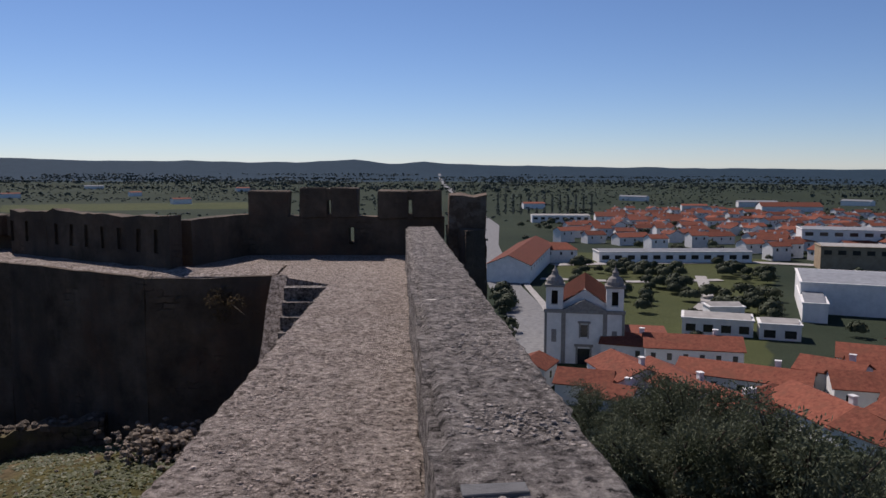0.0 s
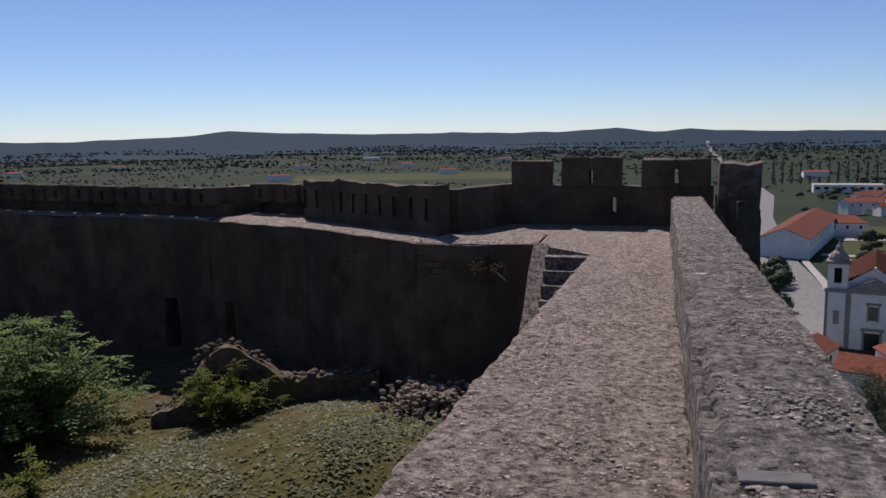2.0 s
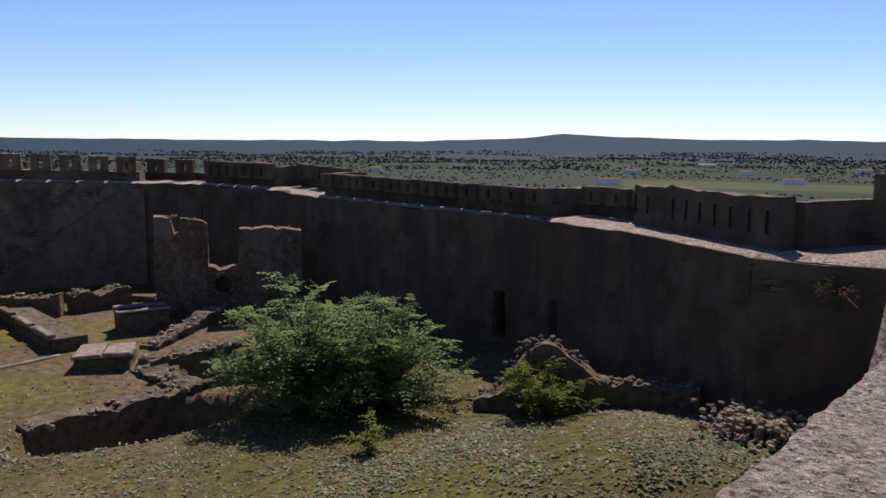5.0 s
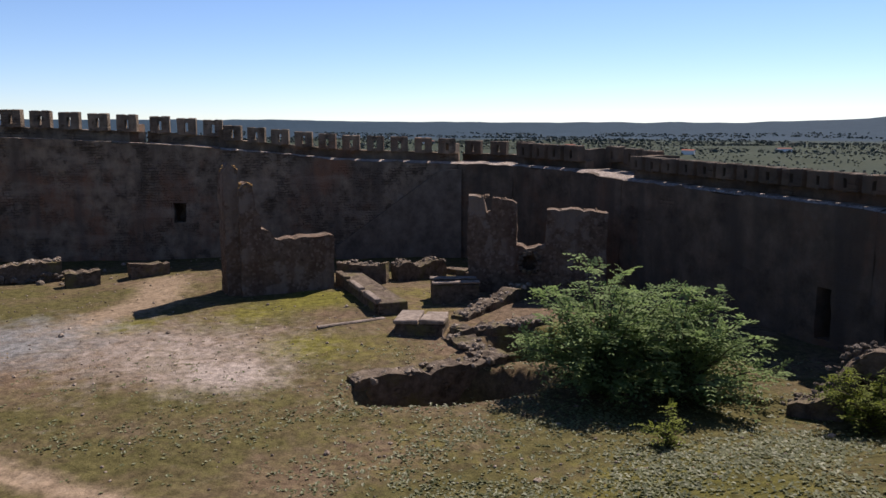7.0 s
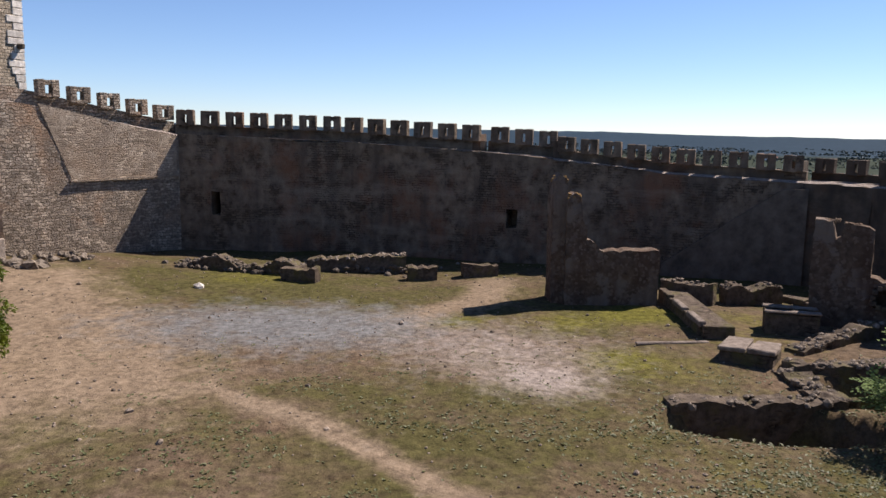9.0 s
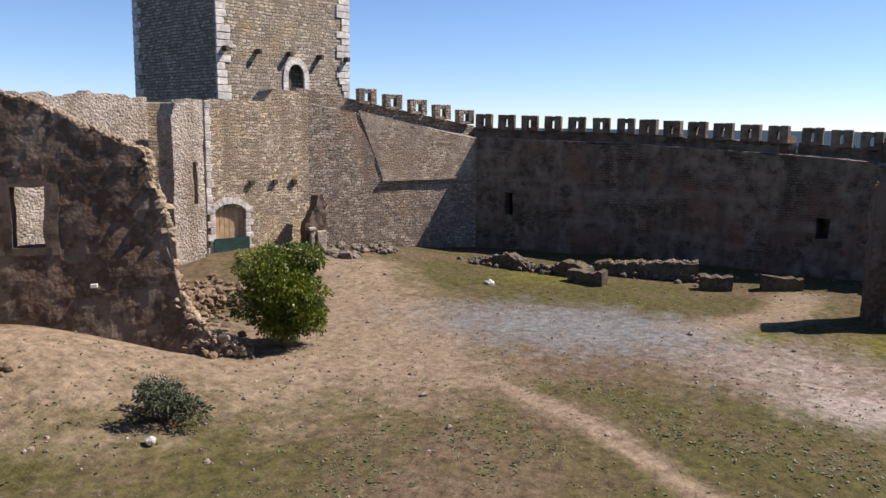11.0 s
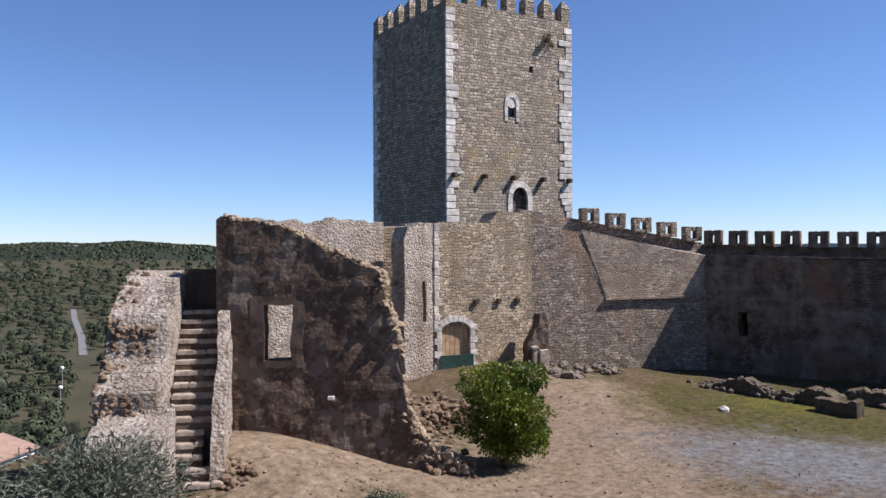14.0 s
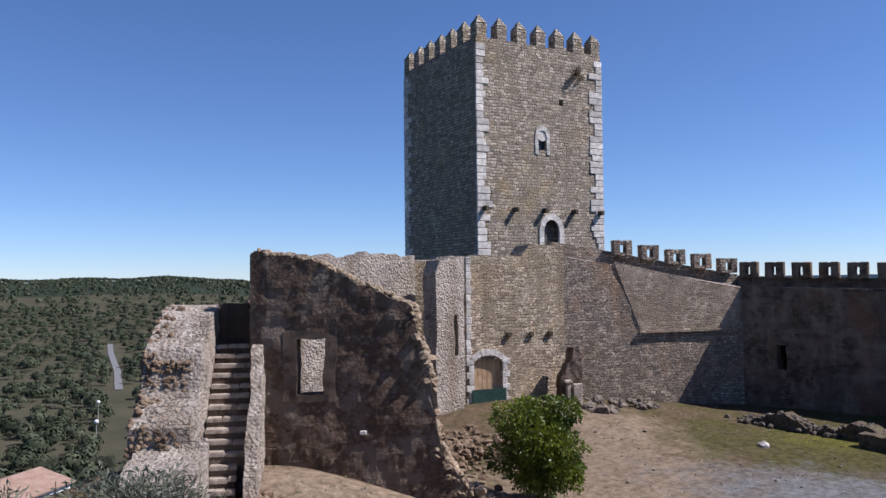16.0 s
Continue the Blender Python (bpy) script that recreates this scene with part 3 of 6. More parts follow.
for i, st in enumerate(STRETCH):
    a, b = RING[i], RING[i + 1]
    length = math.hypot(b[0] - a[0], b[1] - a[1])
    # sunny stretches take the pale copies, the others the darker stone
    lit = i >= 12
    op = [(*o, 0) for o in OPENINGS.get(i, [])]
    if i == 13:
        op = [(length - 1.82, length - 0.22, 0.6, 3.0, 1.2, 1)]
    wall_out, par_in = mitred(RING, CLEAR[i] + 0.5), mitred(RING, CLEAR[i])
    if i == 1:
        # the bowed parapet runs on a little past the bend
        for line in (wall_out, par_in):
            line[2] = tuple(Vector(line[2]) + (Vector(line[2]) - Vector(line[1])).normalized() * 1.3)
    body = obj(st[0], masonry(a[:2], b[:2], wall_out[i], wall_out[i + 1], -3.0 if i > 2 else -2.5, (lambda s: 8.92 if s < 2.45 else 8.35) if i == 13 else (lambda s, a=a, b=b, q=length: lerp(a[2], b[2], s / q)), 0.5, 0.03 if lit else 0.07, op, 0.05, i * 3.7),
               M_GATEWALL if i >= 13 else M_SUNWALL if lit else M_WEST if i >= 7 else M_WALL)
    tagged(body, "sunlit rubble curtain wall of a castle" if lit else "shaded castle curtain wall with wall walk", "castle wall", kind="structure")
    drains = [(u, u + 0.17, a[2] + 0.42, a[2] + 0.98, 0.09, 0) for u in np.arange(0.4, length + 1.2, 0.66)] if i == 1 else []
    bm = bmesh.new()
    pa_, pb_ = mitred(RING, 0.02), mitred(RING, CLEAR[i] - 0.02)
    n_ = max(2, int(length / 0.5))
    grid = [[bm.verts.new((lerp(lerp(pa_[i][0], pa_[i + 1][0], u / n_), lerp(pb_[i][0], pb_[i + 1][0], u / n_), k / 4), lerp(lerp(pa_[i][1], pa_[i + 1][1], u / n_), lerp(pb_[i][1], pb_[i + 1][1], u / n_), k / 4),
                           lerp(a[2], b[2], u / n_) + 0.07 + 0.04 * noise.noise(Vector((u * 0.8 + i * 9, k * 1.1, 2))) - (0.08 if k == 0 else 0))) for k in range(5)] for u in range(n_ + 1)]
    for u in range(n_):
        for k in range(4):
            bm.faces.new((grid[u][k], grid[u][k + 1], grid[u + 1][k + 1], grid[u + 1][k]))
    bmesh.ops.recalc_face_normals(bm, faces=bm.faces)
    if i not in (13,):
        part("walk_surface", bm, M_WALK, body, "pale worn mortar of the wall walk", smooth=True)
    else:
        bm.free()
    if 9 <= i <= 11:
        inner = mitred(RING, 0.35)
        part("coping", masonry(mitred(RING, -0.05)[i], mitred(RING, -0.05)[i + 1], inner[i], inner[i + 1], min(a[2], b[2]) - 0.1, lambda s, a=a, b=b, q=length: lerp(a[2], b[2], s / q) + 0.08, 0.5, 0.02, (), 0.02, i), M_WEST, body, "worn coping along the wall walk")
    if st[1]:
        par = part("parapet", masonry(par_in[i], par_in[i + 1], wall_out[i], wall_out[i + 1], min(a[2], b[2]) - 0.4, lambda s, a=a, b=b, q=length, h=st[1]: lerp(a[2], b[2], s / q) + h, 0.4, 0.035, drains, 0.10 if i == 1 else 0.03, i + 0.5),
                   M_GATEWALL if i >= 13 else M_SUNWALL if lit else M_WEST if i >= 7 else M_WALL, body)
        if i < len(STRETCH) - 1 and STRETCH[i + 1][1] and abs(CLEAR[i] - CLEAR[i + 1]) > 0.3:
            near_, far_ = sorted((CLEAR[i], CLEAR[i + 1]))
            d_ = Vector((b[0] - a[0], b[1] - a[1])).normalized() * (0.25 if CLEAR[i] > CLEAR[i + 1] else -0.25)
            j0, j1 = Vector(mitred(RING, near_)[i + 1]), Vector(mitred(RING, far_ + 0.5)[i + 1])
            part("parapet", straight(tuple(j0 + d_), tuple(j1 + d_), 0.45, base=b[2] - 0.4, top=b[2] + 1.0, cell=0.4, rough=0.03, wear=0.05), M_WALL, body)
    if st[2]:
        pa, pb = Vector(par_in[i]), Vector(par_in[i + 1])
        q = (pb - pa).length
        n = max(1, round((q + st[4]) / (st[2] + st[4])))
        step = q / n
        way = (pb - pa) / q
        for j in range(n - 2 if i == 12 else n):
            key = (st[2], st[3], st[5], j % 3, lit, i >= 7, i >= 13)
            if key not in merlons:
                bm = merlon_mesh(st[2], st[3], 0.48, st[5], st[3] * 0.5, st[3] * 0.2, rough=0.035, seed=j + i)
                me = bpy.data.meshes.new("merlon")
                bm.to_mesh(me)
                bm.free()
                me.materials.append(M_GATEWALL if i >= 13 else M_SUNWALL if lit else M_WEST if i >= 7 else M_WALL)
                merlons[key] = me
            p = pa + way * step * (j + 0.5)
            f = (j + 0.5) / n
            mo = new("merlon", merlons[key])
            mo.parent = body
            mo.matrix_world = pose(p.x, p.y, lerp(a[2], b[2], f) + st[1] - 0.03, 0, 0, math.degrees(math.atan2(way.y, way.x)) + 180) @ pose(0, -0.48, 0)

def proud(name, a, b, pts, depth, material, parent, label=""):
    """A slab standing proud of a wall's face; pts are (metres along, height)."""
    d = Vector((b[0] - a[0], b[1] - a[1])).normalized()
    n_ = Vector((-d.y, d.x))
    bm = bmesh.new()
    lo = [bm.verts.new((a[0] + d.x * s - n_.x * 0.1, a[1] + d.y * s - n_.y * 0.1, z)) for s, z in pts]
    hi = [bm.verts.new((a[0] + d.x * s + n_.x * depth, a[1] + d.y * s + n_.y * depth, z)) for s, z in pts]
    bm.faces.new(hi)
    bm.faces.new(lo[::-1])
    for q in range(len(pts)):
        k = (q + 1) % len(pts)
        bm.faces.new((lo[q], lo[k], hi[k], hi[q]))
    bmesh.ops.recalc_face_normals(bm, faces=bm.faces)
    return part(name, bm, material, parent, label)


M_PATCH = mat("grey mortar patch", (0.30, 0.235, 0.17), (0.54, 0.45, 0.345), scale=2.4, detail=10.0, bump=0.7, bump_scale=18.0, course=(0.27, 0.125), along=(0.84, -0.54), worn=0.56, joint=(0.19, 0.13, 0.095), stain=(0.34, 0.25, 0.17), stain_scale=0.5, streak=(0.30, 0.24, 0.18), wobble=0.9, deep=0.08, tone=0.92)
sunlit = next(o for o in bpy.data.objects if o.name.startswith("wall_southwest"))
proud("repair_facing", RING[12][:2], RING[13][:2], [(0.15, 4.32), (6.1, 4.22), (7.6, 8.0), (0.15, 6.45)], 0.018, M_PATCH, sunlit, "lighter repaired upper facing with a ledge")
proud("ledge", RING[12][:2], RING[13][:2], [(0.1, 4.2), (6.2, 4.1), (6.2, 4.22), (0.1, 4.32)], 0.13, M_PATCH, sunlit)
M_RAMP = mat("grey worn ramp mortar", (0.12, 0.098, 0.078), (0.27, 0.22, 0.17), scale=1.6, detail=11.0, bump=0.8, bump_scale=10.0)
west = next(o for o in bpy.data.objects if o.name.startswith("wall_west"))
proud("old_ramp", RING[7][:2], RING[8][:2], [(-0.25, -0.5), (-0.25, 4.62), (0.9, 4.55), (6.3, 0.6), (6.3, -0.5)], 0.3, M_RAMP, west, "worn sloping masonry of an old stair")

# the wall walk under the camera, with its low thick parapet
def strip(l0, l1, s0, s1, top, base, cell, rough, wear=0.0):
    a, b, c, d = on_walk(s0, l0), on_walk(s1, l0), on_walk(s0, l1), on_walk(s1, l1)
    return masonry(a, b, c, d, base, lambda s: top(s + s0), cell, rough, (), wear)


body = tagged(obj("wall_east", strip(-1.34, 0.2, -7, 20.5, walk_z, -2.0, 0.35, 0.03, 0.02), M_WALK), "worn mortar wall walk on a castle wall", "castle wall", kind="structure")
rail = part("parapet", strip(0.14, 0.82, -7, 20.2, lambda s: 5.845 - 0.021 * s, -8.0, 0.16, 0.045, 0.02), M_PARAPET, body, "low thick parapet of rough grey mortar")


def crust(l0, l1, s0, s1, top, fine, relief, ragged):
    """A thin worn surface with real bumps and ragged edges."""
    rows_ = []
    s = s0
    while s < s1:
        rows_.append(s)
        s += fine * (1.0 if s < 7 else 2.2) if s > 1 else 0.4
    rows_.append(s1)
    nl = max(2, round((l1 - l0) / fine))
    verts, faces = [], []
    for i, s in enumerate(rows_):
        for k in range(nl + 1):
            l = lerp(l0, l1, k / nl)
            if k in (0, nl):
                l += ragged * (noise.noise(Vector((s * 2.3, k, 1.0))) + 0.6 * noise.noise(Vector((s * 8.0, k, 5.0))))
            x, y = on_walk(s, l)
            h = relief * (1.6 * noise.noise(Vector((x * 1.7, y * 1.7, 0))) + 0.8 * noise.noise(Vector((x * 6, y * 6, 2))) + 0.7 * noise.noise(Vector((x * 17, y * 17, 4))))
            verts.append((x, y, top(s) + 0.035 + h - (0.03 if k in (0, nl) else 0.0)))
    for i in range(len(rows_) - 1):
        for k in range(nl):
            a = i * (nl + 1) + k
            faces.append((a, a + 1, a + nl + 2, a + nl + 1))
    me = bpy.data.meshes.new("crust")
    me.from_pydata(verts, [], faces)
    me.polygons.foreach_set("use_smooth", [True] * len(me.polygons))
    return me


for me_, m_, up in ((crust(-1.40, 0.15, -7, 20.6, walk_z, 0.034, 0.011, 0.05), M_WALK, body), (crust(0.185, 0.86, -7, 20.3, lambda s: 5.845 - 0.021 * s, 0.032, 0.012, 0.035), M_PARAPET, rail)):
    me_.materials.append(m_)
    new("worn_surface", me_).parent = up
# loose and half-buried chips of stone in the worn mortar
CHIP_SHAPE = [(math.cos(a_) * r_, math.sin(a_) * r_, z_) for r_, z_ in ((1.0, -0.25), (0.72, 0.3)) for a_ in (0.2, 1.3, 2.3, 3.5, 4.4, 5.4)] + [(0.1, -0.05, 0.45)]
CHIP_FACES = [(i, (i + 1) % 6, 6 + (i + 1) % 6, 6 + i) for i in range(6)] + [(6 + i, 6 + (i + 1) % 6, 12) for i in range(6)]


def chips(n, l0, l1, top, seed, material, parent, small, large):
    g = random.Random(seed)
    verts, faces = [], []
    for _ in range(n):
        s = 1.2 + 14.0 * g.random() ** 1.7
        x, y = on_walk(s, g.uniform(l0, l1))
        q = g.uniform(small, large) * (0.7 + 0.6 * g.random() ** 3)
        a_, wide, tall = g.uniform(0, 6.28), g.uniform(0.5, 1.0), g.uniform(0.25, 0.75)
        c_, s_ = math.cos(a_), math.sin(a_)
        b_ = len(verts)
        for px, py, pz in CHIP_SHAPE:
            px, py = px * q * g.uniform(0.75, 1.2), py * q * wide * g.uniform(0.75, 1.2)
            verts.append((x + c_ * px - s_ * py, y + s_ * px + c_ * py, top(s) + 0.036 + pz * q * tall))
        faces += [tuple(b_ + i for i in f) for f in CHIP_FACES]
    me = bpy.data.meshes.new("stone_chips")
    me.from_pydata(verts, [], faces)
    me.materials.append(material)
    ob = new("stone_chips", me)
    ob.parent = parent
    return tagged(ob, "small chips of stone set in worn mortar", kind="stuff")


def island_tone(m, low, high):
    """Gives each separate chip a tone of its own."""
    n, l = m.node_tree.nodes, m.node_tree.links
    b = n["Principled BSDF"]
    was = b.inputs["Base Color"].links[0].from_socket
    geo = n.new("ShaderNodeNewGeometry")
    r = n.new("ShaderNodeMapRange")
    l.new(geo.outputs["Random Per Island"], r.inputs[0])
    r.inputs[3].default_value, r.inputs[4].default_value = low, high
    h = n.new("ShaderNodeHueSaturation")
    l.new(r.outputs[0], h.inputs["Value"])
    l.new(was, h.inputs["Color"])
    l.new(h.outputs[0], b.inputs["Base Color"])
    return m


chips(9000, -1.34, 0.12, walk_z, 41, island_tone(mat("mixed stone chips", (0.30, 0.24, 0.20), (0.60, 0.51, 0.44), scale=6.0, bump=0.5), 0.65, 1.25), body, 0.005, 0.021)
chips(5000, 0.22, 0.82, lambda s: 5.845 - 0.021 * s, 42, island_tone(mat("grey stone chips", (0.20, 0.175, 0.155), (0.50, 0.445, 0.395), scale=6.0, bump=0.5), 0.6, 1.3), rail, 0.005, 0.022)
bm = bmesh.new()
box(bm, -0.13, -0.045, -0.05, 0.13, 0.045, 0.006, 0.004, 0.04)
o = part("repair_patch", bm, mat("smooth grey cement", (0.15, 0.15, 0.15), (0.24, 0.24, 0.238), scale=6.0, bump=0.3), rail, "flat cement repair")
o.matrix_basis = pose(*on_walk(2.95, 0.34), 5.836, 0, 0, 12)
bm = bmesh.new()
box(bm, -0.055, -0.04, -0.02, 0.055, 0.04, 0.018, 0.005, 0.03)
o = part("white_stain", bm, M_QUOIN, rail, "chalky white patch")
o.matrix_basis = pose(*on_walk(7.7, 0.30), 5.71, 0, 0, 10)


# ---- keep ----
def build_keep():
    w, turn = 10.1, 31.9
    az = radians(128.23)
    mx, my = -math.sin(az) * 50, math.cos(az) * 50
    # local x runs along the sunlit face from the near corner, local y into the tower
    right = Vector((math.cos(az), math.sin(az)))
    fwd = Vector((-math.sin(az), math.cos(az)))
    d = right * math.cos(radians(turn)) + fwd * math.sin(radians(turn))
    keep = thing("keep_tower", "tall square stone keep with pointed battlements and pale corner blocks", "tower", (mx, my, 0), math.degrees(math.atan2(d.y, d.x)))
    top = 22.5
    part("wall", masonry((0, 0), (w, 0), (0, 0.8), (w, 0.8), -1, top, 0.6, 0.04, [(4.72, 5.36, 15.6, 16.5, 0.5, 0), (5.06, 6.3, 8.6, 11.0, 0.7, 0), (6.5, 6.85, 18.7, 19.1, 0.4, 0)], 0.0, 1.0), M_TOWER, keep)
    part("wall", masonry((0, w), (0, 0), (0.8, w), (0.8, 0), -1, top, 0.6, 0.04, [], 0.0, 2.0), M_TOWER, keep)
    part("wall", masonry((w, 0), (w, w), (w - 0.8, 0), (w - 0.8, w), -1, top, 0.6, 0.04, [], 0.0, 3.0), M_TOWER, keep)
    part("wall", masonry((w, w), (0, w), (w, w - 0.8), (0, w - 0.8), -1, top, 0.6, 0.04, [], 0.0, 4.0), M_TOWER, keep)
    bm = bmesh.new()
    box(bm, 0.5, 0.5, top - 1.2, w - 0.5, w - 0.5, top - 0.9)
    part("roof", bm, M_STONE, keep)
    me = None
    n = 7
    for side in range(4):
        for j in range(n):
            f = 0.42 + j * (w - 0.84) / (n - 1)
            if me is None:
                bm = merlon_mesh(0.80, 1.0, 0.72, 0, point=0.6, rough=0.04)
                me = bpy.data.meshes.new("merlon")
                bm.to_mesh(me)
                bm.free()
                me.materials.append(M_TOWER)
            if side > 1 and j in (0, n - 1):
                continue
            if side == 1 and j == 0:
                continue
            m = new("merlon", me)
            m.parent = keep
            m.matrix_basis = [pose(f, 0.0, top - 0.05), pose(0.7, f, top - 0.05, 0, 0, 90), pose(w, f, top - 0.05, 0, 0, 90), pose(f, w - 0.7, top - 0.05)][side]
    # pale corner blocks, long and short by turns
    blocks = []
    for q in range(4):
        bm = bmesh.new()
        box(bm, 0, 0, 0, (1.15, 0.7, 0.95, 0.55)[q], 0.14, 0.40, 0.025, 0.02, q)
        me_ = bpy.data.meshes.new("quoin")
        bm.to_mesh(me_)
        bm.free()
        me_.materials.append(M_QUOIN)
        blocks.append(me_)
    g = random.Random(2)
    for corner in range(3):
        for i in range(32):
            z = 8.2 + 0.435 * i
            o = new("quoin", blocks[g.randrange(4)])
            o.parent = keep
            out_ = g.uniform(-0.02, 0.045)
            o.matrix_basis = (pose(-0.07, -0.05 - out_ * 0.5, z), pose(w + 0.07, -0.07, z) @ Matrix.Diagonal((-1, 1, 1, 1)), pose(-0.07, w, z, 0, 0, -90))[corner]
    # door with a pale pointed surround, window surround, beam stubs
    def arch_ring(name, cx, z0, r0, r1, n, spring):
        for i in range(n):
            a0, a1 = math.pi * i / n, math.pi * (i + 0.95) / n
            bm = bmesh.new()
            ring = [(r0 * math.cos(a), r0 * 1.25 * math.sin(a)) for a in (a0, a1)] + [(r1 * math.cos(a), r1 * 1.2 * math.sin(a)) for a in (a1, a0)]
            lo = [bm.verts.new((cx + x, 0.1, spring + z)) for x, z in ring]
            hi = [bm.verts.new((cx + x, -0.08, spring + z)) for x, z in ring]
            bm.faces.new(lo)
            bm.faces.new(hi[::-1])
            for q in range(4):
                bm.faces.new((lo[q], hi[q], hi[(q + 1) % 4], lo[(q + 1) % 4]))
            bmesh.ops.recalc_face_normals(bm, faces=bm.faces)
            part(name, bm, M_QUOIN, keep)
    arch_ring("door_arch_stone", 5.68, 9, 0.63, 1.0, 9, 10.25)
    for sx in (-1, 1):
        for i in range(4):
            bm = bmesh.new()
            x0 = 5.68 + sx * 0.62
            box(bm, min(x0, x0 + sx * 0.4), -0.08, 8.7 + i * 0.4, max(x0, x0 + sx * 0.4), 0.1, 9.08 + i * 0.4, 0.02, 0.01, i)
            part("door_jamb_stone", bm, M_QUOIN, keep)
    bm = bmesh.new()
    box(bm, 5.05, 0.3, 8.6, 5.55, 0.38, 10.6, 0.01)
    part("door_leaf", bm, M_WOODGREY, keep, "grey wooden door leaf standing open")
    for side in range(8):
        bm = bmesh.new()
        sx = -1 if side % 2 else 1
        z = 15.3 + (side // 2) * 0.31
        x0 = 5.04 + sx * 0.32
        box(bm, min(x0, x0 + sx * 0.3), -0.07, z, max(x0, x0 + sx * 0.3), 0.1, z + 0.3, 0.03, 0.02, side)
        part("window_stone", bm, M_QUOIN, keep)
    arch_ring("window_arch_stone", 5.04, 16, 0.32, 0.6, 5, 16.52)
    bm = bmesh.new()
    bmesh.ops.create_circle(bm, cap_ends=True, segments=24, radius=0.36, matrix=Matrix.Translation((5.04, -0.02, 16.56)) @ Matrix.Rotation(radians(90), 4, "X"))
    part("window_tympanum", bm, M_QUOIN, keep)
    for q in range(2):
        bm = bmesh.new()
        box(bm, 4.72 + q * 0.34, 0.22, 15.6, 5.02 + q * 0.34, 0.26, 16.55, 0.01)
        part("window_pane", bm, M_PANE, keep)
    for i, x in enumerate((0.43, 2.74, 5.07, 7.51, 9.76)):
        bm = bmesh.new()
        box(bm, x - 0.13, -0.46, 11.45, x + 0.13, 0.1, 11.75, 0.04, 0.04, i)
        part("beam_stub", bm, M_STONE, keep, "dark jutting stone bracket")
    return keep


keep = build_keep()

M_PLASTER = mat("smooth grey plaster", (0.11, 0.08, 0.058), (0.23, 0.172, 0.128), scale=2.0, detail=10.0, bump=0.4, bump_scale=12.0)
# ruin faces in the sun: a much paler copy, sunlight painted into it
M_RUINSUN = mat("bare ruin masonry in sun tone", (0.30, 0.248, 0.195), (0.72, 0.635, 0.535), scale=4.0, detail=13.0, bump=1.0, bump_scale=10.0, course=(0.21, 0.115), along=(-0.656, 0.755), worn=0.44, wobble=0.9, joint=(0.22, 0.175, 0.13), stain=(0.62, 0.54, 0.44), stain_scale=0.9, stain_at=(0.46, 0.62), streak=(0.36, 0.285, 0.21), speck=(0.36, 0.295, 0.23), speck_scale=9.0, deep=0.08, tone=0.68)
M_YOUNG = mat("young yellow green leaf", (0.10, 0.13, 0.02), (0.24, 0.28, 0.05), scale=1.2, rough=0.8, bump=0.0, thin=0.4, tone=0.8)

# ---- corner bastion ahead of the camera, with the stair beside the walk ----
def floor_slab(name, pts, z, thick, material, parent=None, cell=0.35):
    bm = bmesh.new()
    top = [bm.verts.new((x, y, z)) for x, y in pts]
    f = bm.faces.new(top)
    r = bmesh.ops.extrude_face_region(bm, geom=[f])
    for v in r["geom"]:
        if isinstance(v, bmesh.types.BMVert):
            v.co.z -= thick
    bmesh.ops.recalc_face_normals(bm, faces=bm.faces)
    return obj(name, bm, material, parent)


bastion = thing("corner_bastion", "shaded corner bastion with three broad merlons and a sunlit paved floor", "castle wall", kind="structure")
floor_slab("floor", [on_walk(16.9, -1.36), on_walk(20.6, -1.36), on_walk(20.6, 0.3), (-1.6, 22.4), (-7.3, 22.1), (-9.4, 18.9), (-8.3, 17.3), (-5.5, 17.75)], 4.47, 12.0, M_WALK, bastion)
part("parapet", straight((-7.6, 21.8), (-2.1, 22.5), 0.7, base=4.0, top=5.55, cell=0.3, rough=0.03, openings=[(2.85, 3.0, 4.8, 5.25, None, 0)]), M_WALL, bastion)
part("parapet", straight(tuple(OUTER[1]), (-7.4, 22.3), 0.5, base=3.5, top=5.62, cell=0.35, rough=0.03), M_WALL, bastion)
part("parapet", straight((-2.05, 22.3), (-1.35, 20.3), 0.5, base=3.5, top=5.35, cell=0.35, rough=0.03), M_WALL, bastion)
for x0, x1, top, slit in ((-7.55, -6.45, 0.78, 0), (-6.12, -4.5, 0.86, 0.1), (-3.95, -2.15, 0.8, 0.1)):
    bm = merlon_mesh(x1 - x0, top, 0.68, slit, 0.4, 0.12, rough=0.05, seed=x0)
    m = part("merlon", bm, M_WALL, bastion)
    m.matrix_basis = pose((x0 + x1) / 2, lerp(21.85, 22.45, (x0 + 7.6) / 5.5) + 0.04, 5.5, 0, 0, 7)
bm = straight((-1.85, 20.95), (-0.85, 21.05), 1.2, base=-9.0, top=6.2, cell=0.35, rough=0.06, wear=0.1)
part("turret", bm, M_RUIN, bastion, "narrow ruined corner turret with flaking plaster")

